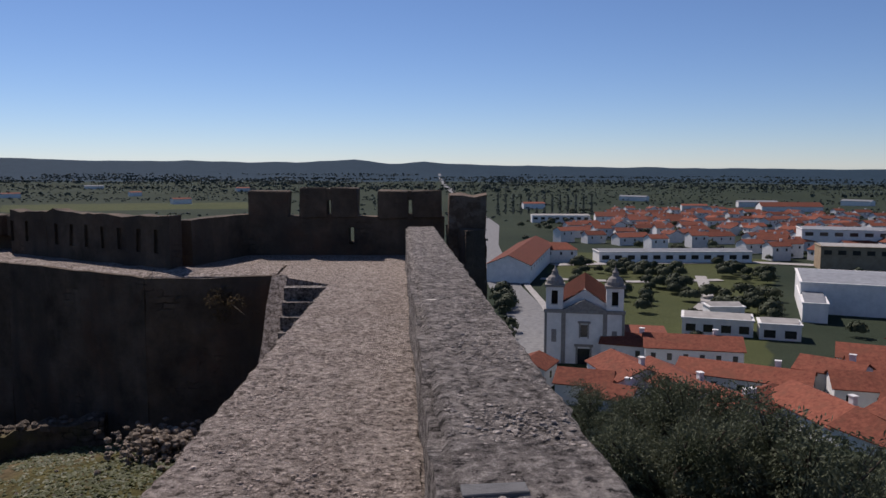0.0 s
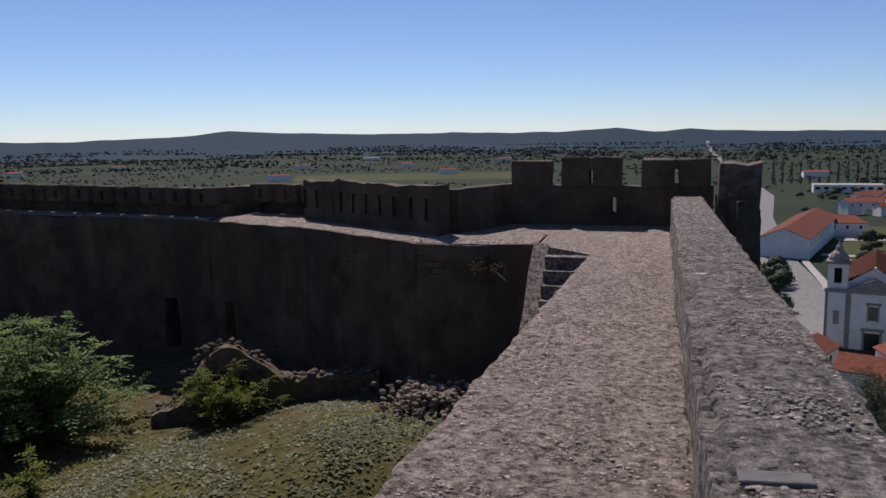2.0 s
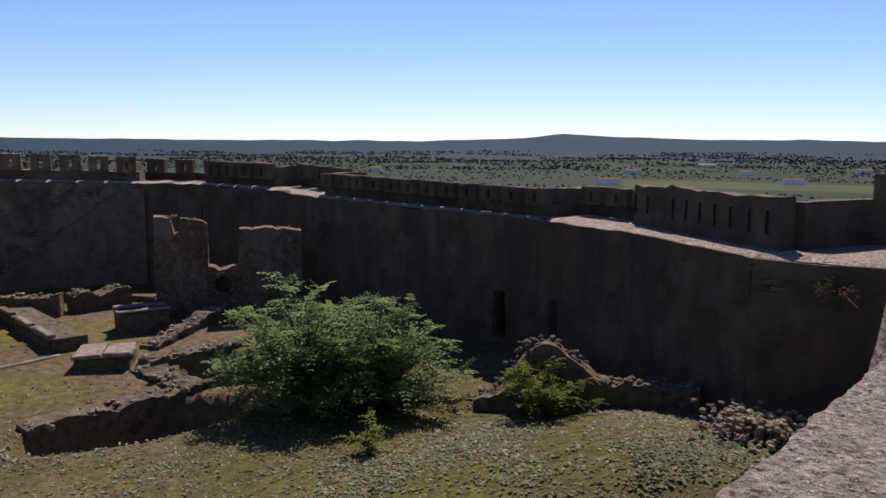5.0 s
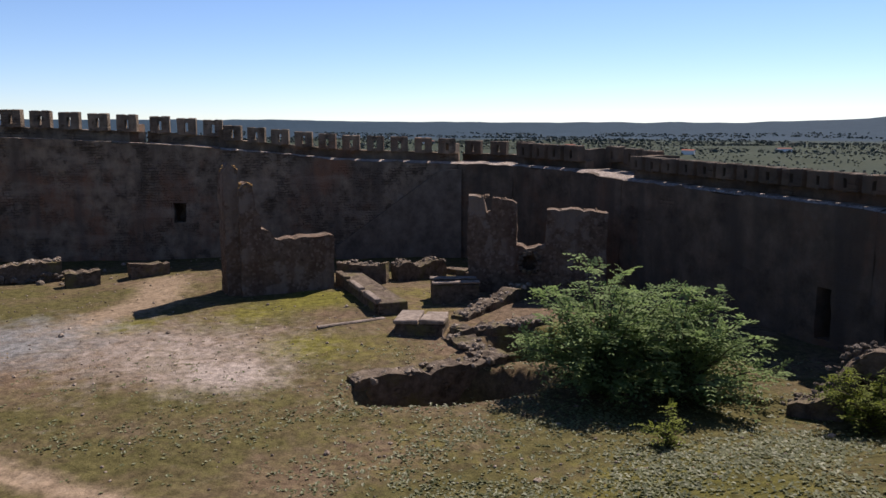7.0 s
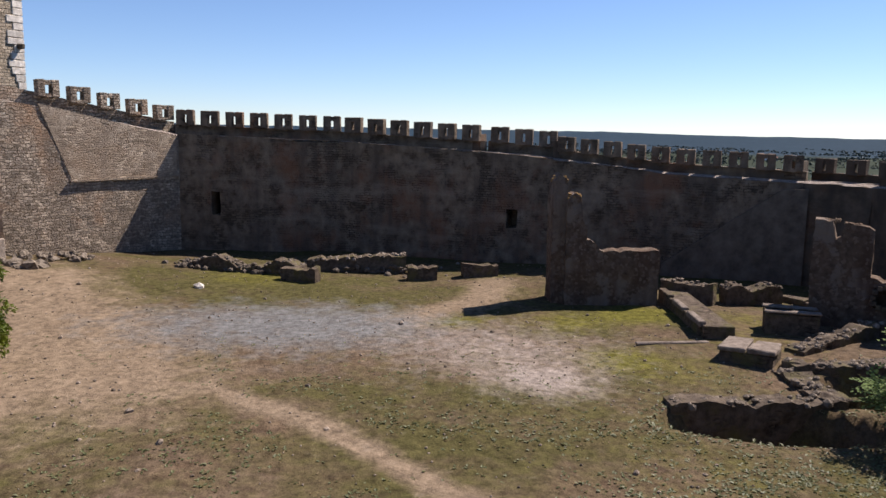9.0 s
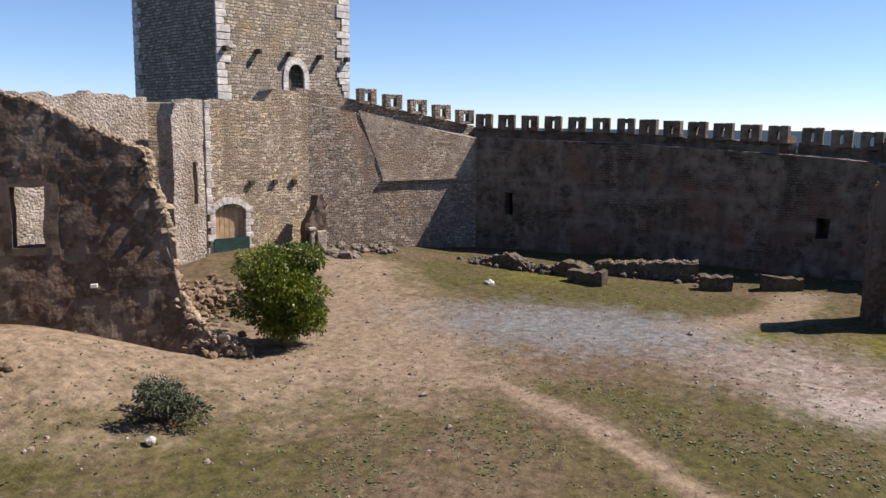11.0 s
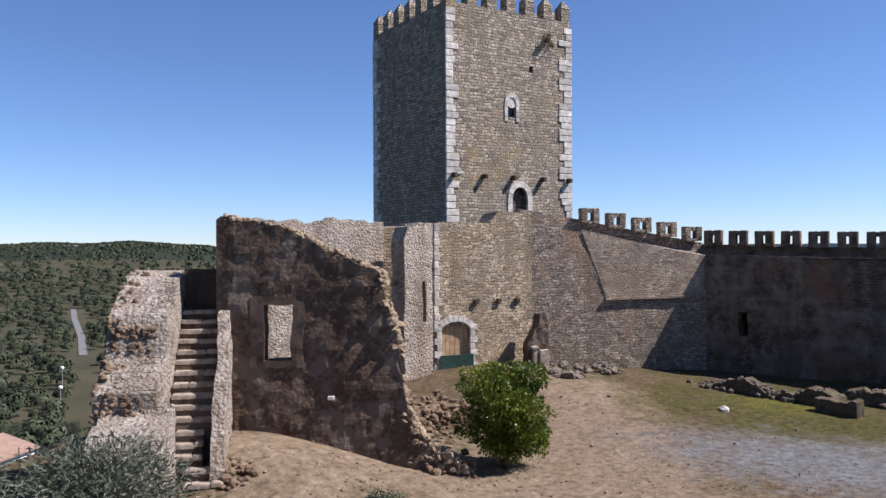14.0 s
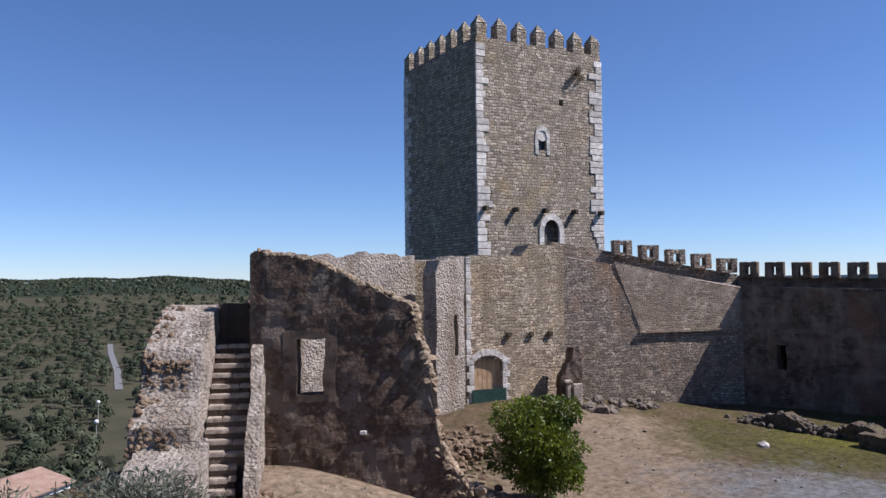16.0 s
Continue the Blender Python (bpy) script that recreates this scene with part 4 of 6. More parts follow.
stair = thing("stone_stair", "narrow stone stair beside the wall walk", "stair", kind="structure")
for i in range(17):
    s1 = 17.25 - 0.3 * i
    z = 4.42 - 0.26 * i
    bm = bmesh.new()
    a, b, c, d = on_walk(s1 - 0.33, -2.45), on_walk(s1 - 0.33, -1.36), on_walk(s1, -1.36), on_walk(s1, -2.45)
    lo = [bm.verts.new((*p, z - 0.26 - 0.3)) for p in (a, b, c, d)]
    hi = [bm.verts.new((*p, z + 0.015 * noise.noise(Vector((i, q, 0))))) for q, p in enumerate((a, b, c, d))]
    bm.faces.new(hi)
    bm.faces.new(lo[::-1])
    for q in range(4):
        bm.faces.new((lo[q], lo[(q + 1) % 4], hi[(q + 1) % 4], hi[q]))
    bmesh.ops.recalc_face_normals(bm, faces=bm.faces)
    part("step", bm, M_PARAPET, stair)
bm = masonry(on_walk(17.5, -2.78), on_walk(12.0, -2.78), on_walk(17.5, -2.44), on_walk(12.0, -2.44), -0.5, lambda s: 4.62 - 0.83 * s, 0.35, 0.03)
part("side_wall", bm, M_WALK, stair, "sloping mortar side wall")


# ---- loose stones ----
def stone_mesh(seed, flat=0.7):
    bm = bmesh.new()
    bmesh.ops.create_icosphere(bm, subdivisions=1, radius=0.5)
    for v in bm.verts:
        v.co *= 1.0 + 0.6 * noise.noise(v.co * 1.6 + Vector((seed * 3.3, 0, seed))) + 0.35 * noise.noise(v.co * 4.5 + Vector((seed, 7, 0)))
        v.co.z *= flat
    me = bpy.data.meshes.new("stone")
    bm.to_mesh(me)
    bm.free()
    return me


STONES = [stone_mesh(i, 0.5 + 0.08 * i) for i in range(6)]
for me in STONES:
    me.materials.append(mat("field stone", (0.10, 0.08, 0.062), (0.40, 0.335, 0.265), scale=5.0, bump=0.6, vary=0.35) if me is STONES[0] else STONES[0].materials[0])
STONE_CO = [np.array([v.co[:] for v in me.vertices]) for me in STONES]
STONE_F = [[tuple(p.vertices) for p in me.polygons] for me in STONES]


def heap(name, label, spots, material, category="rubble", parent=None, kind="stuff"):
    """Many stones in one mesh; spots are (x, y, z, size)."""
    verts, faces = [], []
    g = random.Random(len(spots))
    for x, y, z, size in spots:
        k = g.randrange(6)
        a = g.uniform(0, 6.28)
        co = STONE_CO[k] * size
        c, q = math.cos(a), math.sin(a)
        base = len(verts)
        verts.extend((x + c * p[0] - q * p[1] * 0.8, y + q * p[0] + c * p[1] * 0.8, z + p[2]) for p in co)
        faces.extend(tuple(base + i for i in f) for f in STONE_F[k])
    me = bpy.data.meshes.new(name)
    me.from_pydata(verts, [], faces)
    me.materials.append(material)
    ob = new(name, me)
    ob.parent = parent
    return tagged(ob, label, category if not parent else "", kind=kind)


def line_spots(a, b, n, width, size, seed, lift=0.0, pile=0.0):
    g = random.Random(seed)
    res = []
    for i in range(n):
        f = g.random()
        x = lerp(a[0], b[0], f) + g.gauss(0, width)
        y = lerp(a[1], b[1], f) + g.gauss(0, width)
        d = to_segment(x, y, [a, b])
        r = g.uniform(0.5, 1.5) * size
        res.append((x, y, ground_z(x, y) + lift + max(0.0, pile * (1 - d / (2.2 * width))) * g.random() + r * 0.15, r))
    return res


# ---- ruined house by the gate ----
FRONT = [(0, 7.85), (0.24, 7.96), (1.84, 7.68), (3.23, 7.02), (4.0, 6.68), (4.8, 6.26), (4.95, 5.4), (5.17, 4.9), (5.4, 4.1), (5.4, 3.1), (5.6, 2.2), (5.85, 1.68), (6.5, 0.87), (7.3, 0.4)]
FA, FB = (-14.3, -19.9), (-19.1, -14.4)
FD = Vector((FB[0] - FA[0], FB[1] - FA[1])).normalized()


def at_front(s, back=0.0):
    return (FA[0] + FD.x * s - FD.y * back, FA[1] + FD.y * s + FD.x * back)


house_ruin = thing("ruined_house", "roofless ruined house of plastered rubble with a shade-dark front and broken walls", "ruin")
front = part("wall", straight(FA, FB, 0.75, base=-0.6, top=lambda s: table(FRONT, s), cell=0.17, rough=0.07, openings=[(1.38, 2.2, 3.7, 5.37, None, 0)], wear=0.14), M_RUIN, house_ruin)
part("window_surround", masonry(at_front(0.98, -0.03), at_front(2.55, -0.03), at_front(0.98, 0.08), at_front(2.55, 0.08), 3.5, lambda s: 5.55 + 0.12 * math.sin(s * 3), 0.2, 0.045, [(0.40, 1.22, 3.7, 5.37, None, 0)], 0.1), M_PLASTER, front, "smooth grey plaster around the window")
bm = bmesh.new()
box(bm, -0.09, -0.1, -0.06, 0.09, 0.1, 0.06, 0.02, 0.03, 3)
o = part("pale_stone", bm, M_QUOIN, front, "single white stone")
o.matrix_basis = pose(*at_front(3.34), 2.6, 0, 0, 40)
# walls behind the front face the sun and take the sun-toned copy
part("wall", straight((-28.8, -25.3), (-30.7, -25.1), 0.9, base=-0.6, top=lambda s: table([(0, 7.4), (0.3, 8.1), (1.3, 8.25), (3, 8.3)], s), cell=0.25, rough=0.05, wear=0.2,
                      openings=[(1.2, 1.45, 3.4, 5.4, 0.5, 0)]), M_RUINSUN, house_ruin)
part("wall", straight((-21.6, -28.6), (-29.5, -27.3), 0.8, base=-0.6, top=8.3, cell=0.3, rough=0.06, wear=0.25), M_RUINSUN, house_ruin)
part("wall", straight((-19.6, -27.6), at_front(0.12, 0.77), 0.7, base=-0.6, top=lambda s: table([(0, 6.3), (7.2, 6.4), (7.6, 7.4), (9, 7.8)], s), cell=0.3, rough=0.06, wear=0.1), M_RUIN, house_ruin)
g = random.Random(8)
M_RUBBLE = mat("brown broken masonry", (0.13, 0.085, 0.055), (0.40, 0.29, 0.19), scale=2.4, bump=0.8, bump_scale=12.0, stain=(0.34, 0.25, 0.165), stain_scale=1.5)
heap("fallen_rubble", "", [(-23.5 + g.gauss(0, 1.6), -20.5 + g.gauss(0, 1.5), 0.35 + g.uniform(0, 0.45), g.uniform(0.15, 0.5)) for _ in range(420)], M_RUBBLE, parent=house_ruin)
spots_ = []
for _ in range(170):
    x, y = at_front(g.uniform(5.4, 7.6), g.gauss(0.45, 0.3))
    spots_.append((x, y, ground_z(x, y) + g.uniform(0.0, 0.4), g.uniform(0.10, 0.36)))
heap("fallen_rubble", "", spots_, M_RUBBLE, parent=house_ruin)
edge_spots = []
for _ in range(420):
    u = g.uniform(4.75, 7.3)
    edge_spots.append((*at_front(u + g.uniform(-0.1, 0.12), g.uniform(0.0, 0.85)), table(FRONT, u) + g.uniform(-0.4, 0.05), g.uniform(0.14, 0.30) + 0.22 * g.random() ** 4))
for _ in range(260):
    u = g.uniform(0.0, 4.8)
    edge_spots.append((*at_front(u, g.uniform(0.05, 0.7)), table(FRONT, u) + g.uniform(-0.05, 0.07), g.uniform(0.1, 0.26)))
heap("broken_edge", "rough broken edge of stones and ochre mortar", edge_spots, mat("ochre broken masonry", (0.24, 0.165, 0.10), (0.66, 0.53, 0.37), scale=5.0, bump=0.8), parent=house_ruin)

# ---- gate in the south wall: pale stone surround, wooden back wall and a green sheet ----
ga, gb = Vector((-36.8, -23.2)), Vector((-31.9, -25.8))
gq = (gb - ga).length
gd = (gb - ga) / gq
gn = Vector((-gd.y, gd.x))
gate = thing("door_gate", "arched gateway with a pale stone surround and a low green sheet", "gate", kind="structure")
gate.matrix_world = pose(*(ga + gd * (gq - 1.02)), 0.75, 0, 0, math.degrees(math.atan2(gd.y, gd.x)))
for side in (-1, 1):
    for i in range(7):
        bm = bmesh.new()
        w = (0.42, 0.28)[i % 2]
        x0 = side * 0.8
        box(bm, min(x0, x0 + side * w), -0.2, i * 0.33, max(x0, x0 + side * w), 0.10, i * 0.33 + 0.315, 0.02, 0.01, i)
        part("jamb_stone", bm, M_QUOIN, gate)
for i in range(9):
    a0, a1 = math.pi * (0.14 + 0.08 * i), math.pi * (0.14 + 0.08 * (i + 1) - 0.006)
    bm = bmesh.new()
    ring = [(0.98 * math.cos(a), 1.62 + 0.78 * math.sin(a) - 0.02) for a in (a0, a1)] + [(1.25 * math.cos(a), 1.62 + 1.07 * math.sin(a)) for a in (a1, a0)]
    lo = [bm.verts.new((x, 0.11, z + 0.1)) for x, z in ring]
    hi = [bm.verts.new((x, -0.25, z + 0.1)) for x, z in ring]
    bm.faces.new(lo)
    bm.faces.new(hi[::-1])
    for q in range(4):
        bm.faces.new((lo[q], hi[q], hi[(q + 1) % 4], lo[(q + 1) % 4]))
    bmesh.ops.recalc_face_normals(bm, faces=bm.faces)
    part("arch_stone", bm, M_QUOIN, gate)
bm = bmesh.new()
for i in range(6):
    box(bm, -0.78 + i * 0.26, -0.22, -0.2, -0.78 + i * 0.26 + 0.25, -0.14, 2.3, 0.01)
part("door_leaf", bm, M_WOOD, gate, "sunlit brown plank door")
bm = bmesh.new()
box(bm, -0.95, 0.16, -0.3, 0.95, 0.20, 0.75, 0.0, 0.06)
part("sheet", bm, mat("green mesh sheet", (0.03, 0.07, 0.06), (0.06, 0.11, 0.09), scale=8), gate, "dark green mesh sheet")
for i, x in enumerate((-1.2, -2.5, -3.6)):
    bm = bmesh.new()
    box(bm, x - 0.14, -0.3, 3.35, x + 0.14, 0.16, 3.6, 0.03, 0.05, i)
    part("corbel", bm, M_STONE, gate)
edge = thing("corner_stones", "whitewashed corner stones up the wall", "quoins", kind="structure")
for i in range(14):
    bm = bmesh.new()
    p = gb + gd * 0.08 + gn * 0.03
    box(bm, -0.14 - 0.06 * (i % 2), -0.1, 0.0, 0.12, 0.06, 0.38, 0.03, 0.03, i)
    o = part("quoin_stone", bm, M_QUOIN, edge)
    o.matrix_basis = pose(p.x, p.y, 2.9 + i * 0.385, 0, 0, math.degrees(math.atan2(gd.y, gd.x)))

# column stump and carved stones near the wall corner
stump = thing("broken_doorway", "broken stone doorway stump with a short column", "ruin", (-36.2, -22.6, 0.75), -35)
bm = masonry((-0.5, -0.3), (0.6, -0.3), (-0.5, 0.5), (0.6, 0.5), -0.3, lambda s: table([(0, 2.2), (0.15, 2.75), (0.5, 2.85), (0.56, 2.2), (0.8, 2.1), (0.86, 1.6), (1.1, 1.45)], s), 0.11, 0.11, (), 0.2, 7.0)
part("stump", bm, M_RUIN, stump)
bm = bmesh.new()
box(bm, 0.24, 0.56, -0.3, 0.46, 0.80, 1.05, 0.03, 0.03, 1)
box(bm, 0.16, 0.50, 1.0, 0.54, 0.86, 1.14, 0.03, 0.03, 2)
box(bm, -0.42, 0.60, -0.3, 0.12, 0.85, 0.95, 0.03, 0.04, 3)
part("column", bm, M_TREAD, stump, "pale upright stones")

# ---- ruins across the courtyard ----
pillar = thing("ruined_pillar", "tall broken wall stump with a lower plastered wing", "ruin")
part("stump", straight((-33.0, 3.3), (-33.05, 3.88), 1.2, base=-0.5, top=lambda s: table([(0, 5.1), (0.25, 5.5), (0.53, 5.2)], s), cell=0.17, rough=0.07, wear=0.15), M_RUIN, pillar)
part("stump", straight((-32.8, 3.84), (-32.85, 4.72), 0.8, base=-0.5, top=lambda s: table([(0, 4.4), (0.3, 4.65), (0.6, 4.5), (0.7, 3.6), (0.8, 3.2)], s), cell=0.17, rough=0.07, wear=0.12), M_RUIN, pillar)
part("wing", straight((-32.85, 4.66), (-33.0, 7.75), 0.75, base=-0.5, top=lambda s: table([(0, 2.7), (0.4, 2.62), (0.7, 2.2), (2.0, 2.35), (2.75, 2.3)], s), cell=0.2, rough=0.05, wear=0.08), M_RUIN, pillar)

lichen = []
for _ in range(46):
    lichen.append((-33.5 + g.uniform(-0.5, 0.45), 3.6 + g.uniform(-0.28, 0.26), 5.2 + g.uniform(-0.3, 0.06), g.uniform(0.1, 0.24)))
    lichen.append((-33.2 + g.uniform(-0.35, 0.35), 4.16 + g.uniform(-0.28, 0.28), 4.5 + g.uniform(-0.25, 0.06), g.uniform(0.1, 0.22)))
heap("lichen_cap", "broken stones coloured by ochre lichen", lichen, mat("ochre lichen on stone", (0.20, 0.12, 0.05), (0.48, 0.30, 0.10), scale=5.0, bump=0.7), parent=pillar)

holed = thing("holed_ruin", "shaded ruin wall with a round hole between two tall pieces", "ruin")
part("left_piece", straight((-30.3, 12.75), (-29.4, 14.55), 0.9, base=-0.6, top=lambda s: table([(0, 4.05), (0.66, 4.0), (0.74, 3.35), (1.0, 3.35), (1.08, 3.95), (1.8, 3.85), (2.1, 3.7)], s), cell=0.15, rough=0.06, wear=0.07), M_RUIN, holed)
part("middle_piece", straight((-29.45, 14.5), (-28.85, 15.65), 0.75, base=-0.6, top=lambda s: table([(0, 2.0), (0.5, 1.9), (1.3, 2.0)], s), cell=0.16, rough=0.05, wear=0.1, openings=[(0.22, 0.98, 0.95, 1.65, 0.6, 0)]), M_RUIN, holed)
part("right_piece", straight((-28.85, 15.65), (-27.75, 17.85), 0.9, base=-0.6, top=lambda s: table([(0, 3.5), (1.2, 3.52), (2.5, 3.42)], s), cell=0.16, rough=0.06, wear=0.08), M_RUIN, holed)
bm = bmesh.new()
for k in range(12):
    a = math.pi * 2 * k / 12
    box(bm, 0.42 * math.cos(a) - 0.09, -0.12, 0.40 * math.sin(a) - 0.09, 0.42 * math.cos(a) + 0.09, 0.1, 0.40 * math.sin(a) + 0.09, 0.02, 0.04, k)
caps_ = []
for (ax, ay), (bx, by), zt in (((-30.4, 12.9), (-30.05, 13.6), 4.0), ((-30.0, 13.8), (-29.75, 14.35), 3.88), ((-28.95, 15.9), (-28.1, 17.7), 3.47)):
    for _ in range(26):
        f = g.random()
        caps_.append((lerp(ax, bx, f) - g.uniform(0.0, 0.55), lerp(ay, by, f) + g.uniform(-0.05, 0.2), zt + g.uniform(-0.06, 0.03), g.uniform(0.1, 0.22)))
heap("cap_rubble", "", caps_, M_RUBBLE, parent=holed)
o = part("hole_rim", bm, M_STONE, holed, "ring of rough stones around the round hole")
o.matrix_basis = pose(-29.16, 15.05, 1.3, 0, 0, 62.5)


def low_wall(name, label, a, b, thick, h, seed, material=None, cap=0):
    e = thing(name, label, "ruin", group="low ruin walls")
    top = h if callable(h) else (lambda s: h)
    za = max(ground_z(*a), ground_z(*b))
    part("wall", straight(a, b, thick, base=za - 2.2, top=lambda s: za + top(s), cell=0.22, rough=0.07, wear=0.14, seed=seed), material or M_STONE, e)
    # cap stones paler than the wall: sun on the tops put into colour
    if cap:
        g = random.Random(seed)
        d = Vector((b[0] - a[0], b[1] - a[1]))
        q = d.length
        d /= q
        o = Vector((-d.y, d.x))
        sp = []
        for _ in range(cap):
            u, v = g.random() * q, g.random() * thick
            p = Vector(a) + d * u + o * v
            sp.append((p.x, p.y, za + top(u) + g.uniform(-0.07, 0.03), g.uniform(0.10, 0.30)))
        heap("cap_rubble", "", sp, STONES[0].materials[0], parent=e)
    return e


RW = "low ruined stone wall in the courtyard"
low_wall("ruin_wall", RW + " above an open dig", (-20.25, 5.3), (-20.75, 10.0), 0.75, 0.12, 1, cap=60)
low_wall("ruin_wall", RW + " above an open dig", (-20.9, 10.35), (-24.1, 10.0), 0.9, 0.12, 2, cap=50)
low_wall("ruin_wall", RW + " in shade", (-23.7, 9.8), (-24.2, 13.4), 0.6, 0.2, 3, cap=50)
low_wall("ruin_wall", RW + " with a sun-toned pale top", (-25.9, 10.9), (-28.6, 14.9), 0.7, lambda s: 0.14 + 0.07 * s, 4, cap=60)
low_wall("ruin_wall", RW + " beside the tall stump", (-34.3, 8.2), (-33.2, 10.1), 0.7, 0.85, 5, cap=20)
low_wall("ruin_wall", RW + " with a broken top", (-33.7, 10.8), (-33.9, 13.2), 0.8, lambda s: 0.75 + 0.15 * math.sin(s * 4), 6, cap=30)
low_wall("ruin_wall", RW + " along the north wall", (-12.0, 16.2), (-9.4, 17.1), 0.6, lambda s: 0.42 + 0.06 * s, 7, cap=40)
low_wall("ruin_wall", RW + " along the west wall", (-38.2, -8.0), (-39.8, -14.5), 0.8, lambda s: 0.35 + 0.25 * math.sin(s * 1.7), 8, cap=160)
heap("tumbled_stones", "tumbled dark stones along the low west ruins", line_spots((-38.0, -8.0), (-39.4, -14.6), 150, 0.4, 0.34, 15, pile=0.35) + line_spots((-39.8, -3.2), (-39.2, -8.4), 130, 0.4, 0.34, 16, pile=0.5), STONES[0].materials[0])
low_wall("ruin_wall", RW + " along the west wall", (-40.3, -3.4), (-39.6, -8.2), 0.9, lambda s: 0.85 - 0.06 * s, 9, cap=90)
low_wall("ruin_wall", RW + " of squared blocks", (-38.5, -1.7), (-38.3, -3.1), 0.6, 0.6, 10)
low_wall("ruin_wall", RW + " of squared blocks", (-39.3, 1.2), (-38.9, -0.5), 0.6, 0.55, 11)
low_wall("ruin_wall", RW + " of squared blocks", (-36.4, -7.0), (-36.9, -8.7), 0.6, 0.6, 12)

arch = thing("ruined_arch", "overgrown broken arch of a ruined vault", "ruin")
part("wall", straight((-14.3, 14.4), (-11.6, 16.3), 0.7, base=-0.5, top=lambda s: table([(0, 0.3), (0.7, 0.55), (1.1, 1.3), (1.6, 1.9), (2.0, 1.98), (2.5, 1.55), (3.0, 1.1), (3.3, 0.9)], s), cell=0.2, rough=0.08, wear=0.12,
                      openings=[(1.2, 2.5, -0.4, 0.9, 0.5, 0), (1.45, 2.25, 0.9, 1.2, 0.5, 0)]), M_STONE, arch)


cap_ = []
for _ in range(120):
    u = g.uniform(0, 3.3)
    cap_.append((-14.3 + 0.818 * u - 0.3 + g.uniform(-0.3, 0.25), 14.4 + 0.576 * u + 0.3 + g.uniform(-0.3, 0.25), table([(0, 0.3), (0.7, 0.55), (1.1, 1.3), (1.6, 1.9), (2.0, 1.98), (2.5, 1.55), (3.0, 1.1), (3.3, 0.9)], u) + g.uniform(-0.1, 0.04), g.uniform(0.08, 0.22)))
heap("cap_rubble", "", cap_, STONES[0].materials[0], parent=arch)


def slab_thing(name, label, at, turn, parts_):
    e = thing(name, label, "stone", (at[0], at[1], ground_z(*at[:2]) + (at[2] if len(at) > 2 else 0)), turn)
    for i, (pname, dims, m) in enumerate(parts_):
        bm = bmesh.new()
        box(bm, *dims, 0.03, 0.05, i)
        part(pname, bm, m, e)
    return e


M_SLAB = mat("worn stone slab", (0.15, 0.122, 0.10), (0.42, 0.35, 0.29), scale=4.0, detail=10.0, bump=0.6, bump_scale=20.0)
slab_thing("stone_plinth", "raised plinth of worn stone slabs", (-25.1, 8.9), 60, [("base", (-0.8, -0.75, -0.3, 0.8, 0.75, 0.35), M_STONE), ("slab", (-0.85, -0.8, 0.36, -0.05, 0.8, 0.5), M_SLAB), ("slab", (0.0, -0.75, 0.37, 0.85, 0.1, 0.53), M_SLAB),
                                                                                          ("slab", (0.05, 0.15, 0.36, 0.8, 0.75, 0.48), M_SLAB), ("slab", (1.0, -0.5, -0.2, 1.6, 0.1, 0.25), M_STONE)])
slab_thing("stone_basin", "square stone basin with a pale rim", (-28.9, 11.6), 75, [("wall", (-0.9, -0.6, -0.3, 0.9, -0.35, 0.75), M_STONE), ("wall", (-0.9, 0.35, -0.3, 0.9, 0.6, 0.75), M_STONE), ("wall", (-0.9, -0.35, -0.3, -0.65, 0.35, 0.75), M_STONE),
                                                                                        ("wall", (0.65, -0.35, -0.3, 0.9, 0.35, 0.75), M_STONE), ("rim", (-0.95, -0.65, 0.76, 0.95, -0.3, 0.84), M_SLAB), ("rim", (-0.95, 0.3, 0.76, 0.95, 0.65, 0.84), M_SLAB)])
slab_thing("grave_slab", "long mossy kerb of stones with a turf top", (-31.0, 8.6), 0, [("bed", (-3.2, -0.55, -0.3, 3.2, 0.55, 0.38), M_STONE), ("kerb", (1.6, -0.6, 0.3, 3.3, -0.35, 0.52), M_SLAB), ("kerb", (-0.6, -0.6, 0.3, 0.9, -0.35, 0.5), M_SLAB),
                                                                                       ("kerb", (-2.9, -0.6, 0.3, -1.4, -0.3, 0.5), M_STONE), ("end_stone", (3.0, -0.5, -0.3, 3.5, 0.6, 0.4), M_STONE)])
slab_thing("fallen_beam", "thin pale fallen stone beam in the grass", (-26.9, 6.9), 100, [("beam", (-1.3, -0.09, -0.02, 1.3, 0.09, 0.07), M_SLAB)])
heap("pale_rock", "small white rock lying on bare earth", [(-12.9, -12.2, ground_z(-12.9, -12.2) + 0.1, 0.34)], M_QUOIN, "rock", kind="")
heap("pale_rock", "pale angular rock on bare ground", [(-33.8, -11.8, 0.12, 0.6)], M_QUOIN, "rock", kind="")
slab_thing("flat_stones", "flat pale stones near the north ruin", (-34.2, 14.4), 30, [("slab", (-1.2, -0.4, 0, 0.1, 0.4, 0.25), M_STONE), ("slab", (0.2, -0.5, 0, 1.3, 0.3, 0.22), M_STONE)])

heap("rubble_heap", "heap of loose dark stones below the stair", [(-7.0 + g.gauss(0, 0.5), 15.1 + g.gauss(0, 0.42), ground_z(-7.0, 15.1) + 0.45 * g.random(), g.uniform(0.06, 0.2)) for _ in range(560)], STONES[0].materials[0])
heap("wall_foot_stones", "tumbled stones at the foot of the sunlit wall", line_spots((-36.0, -22.0), (-38.5, -18.8), 70, 0.35, 0.35, 5, pile=0.3) + line_spots((-35.6, -21.0), (-34.6, -19.8), 14, 0.3, 0.6, 6), STONES[0].materials[0])

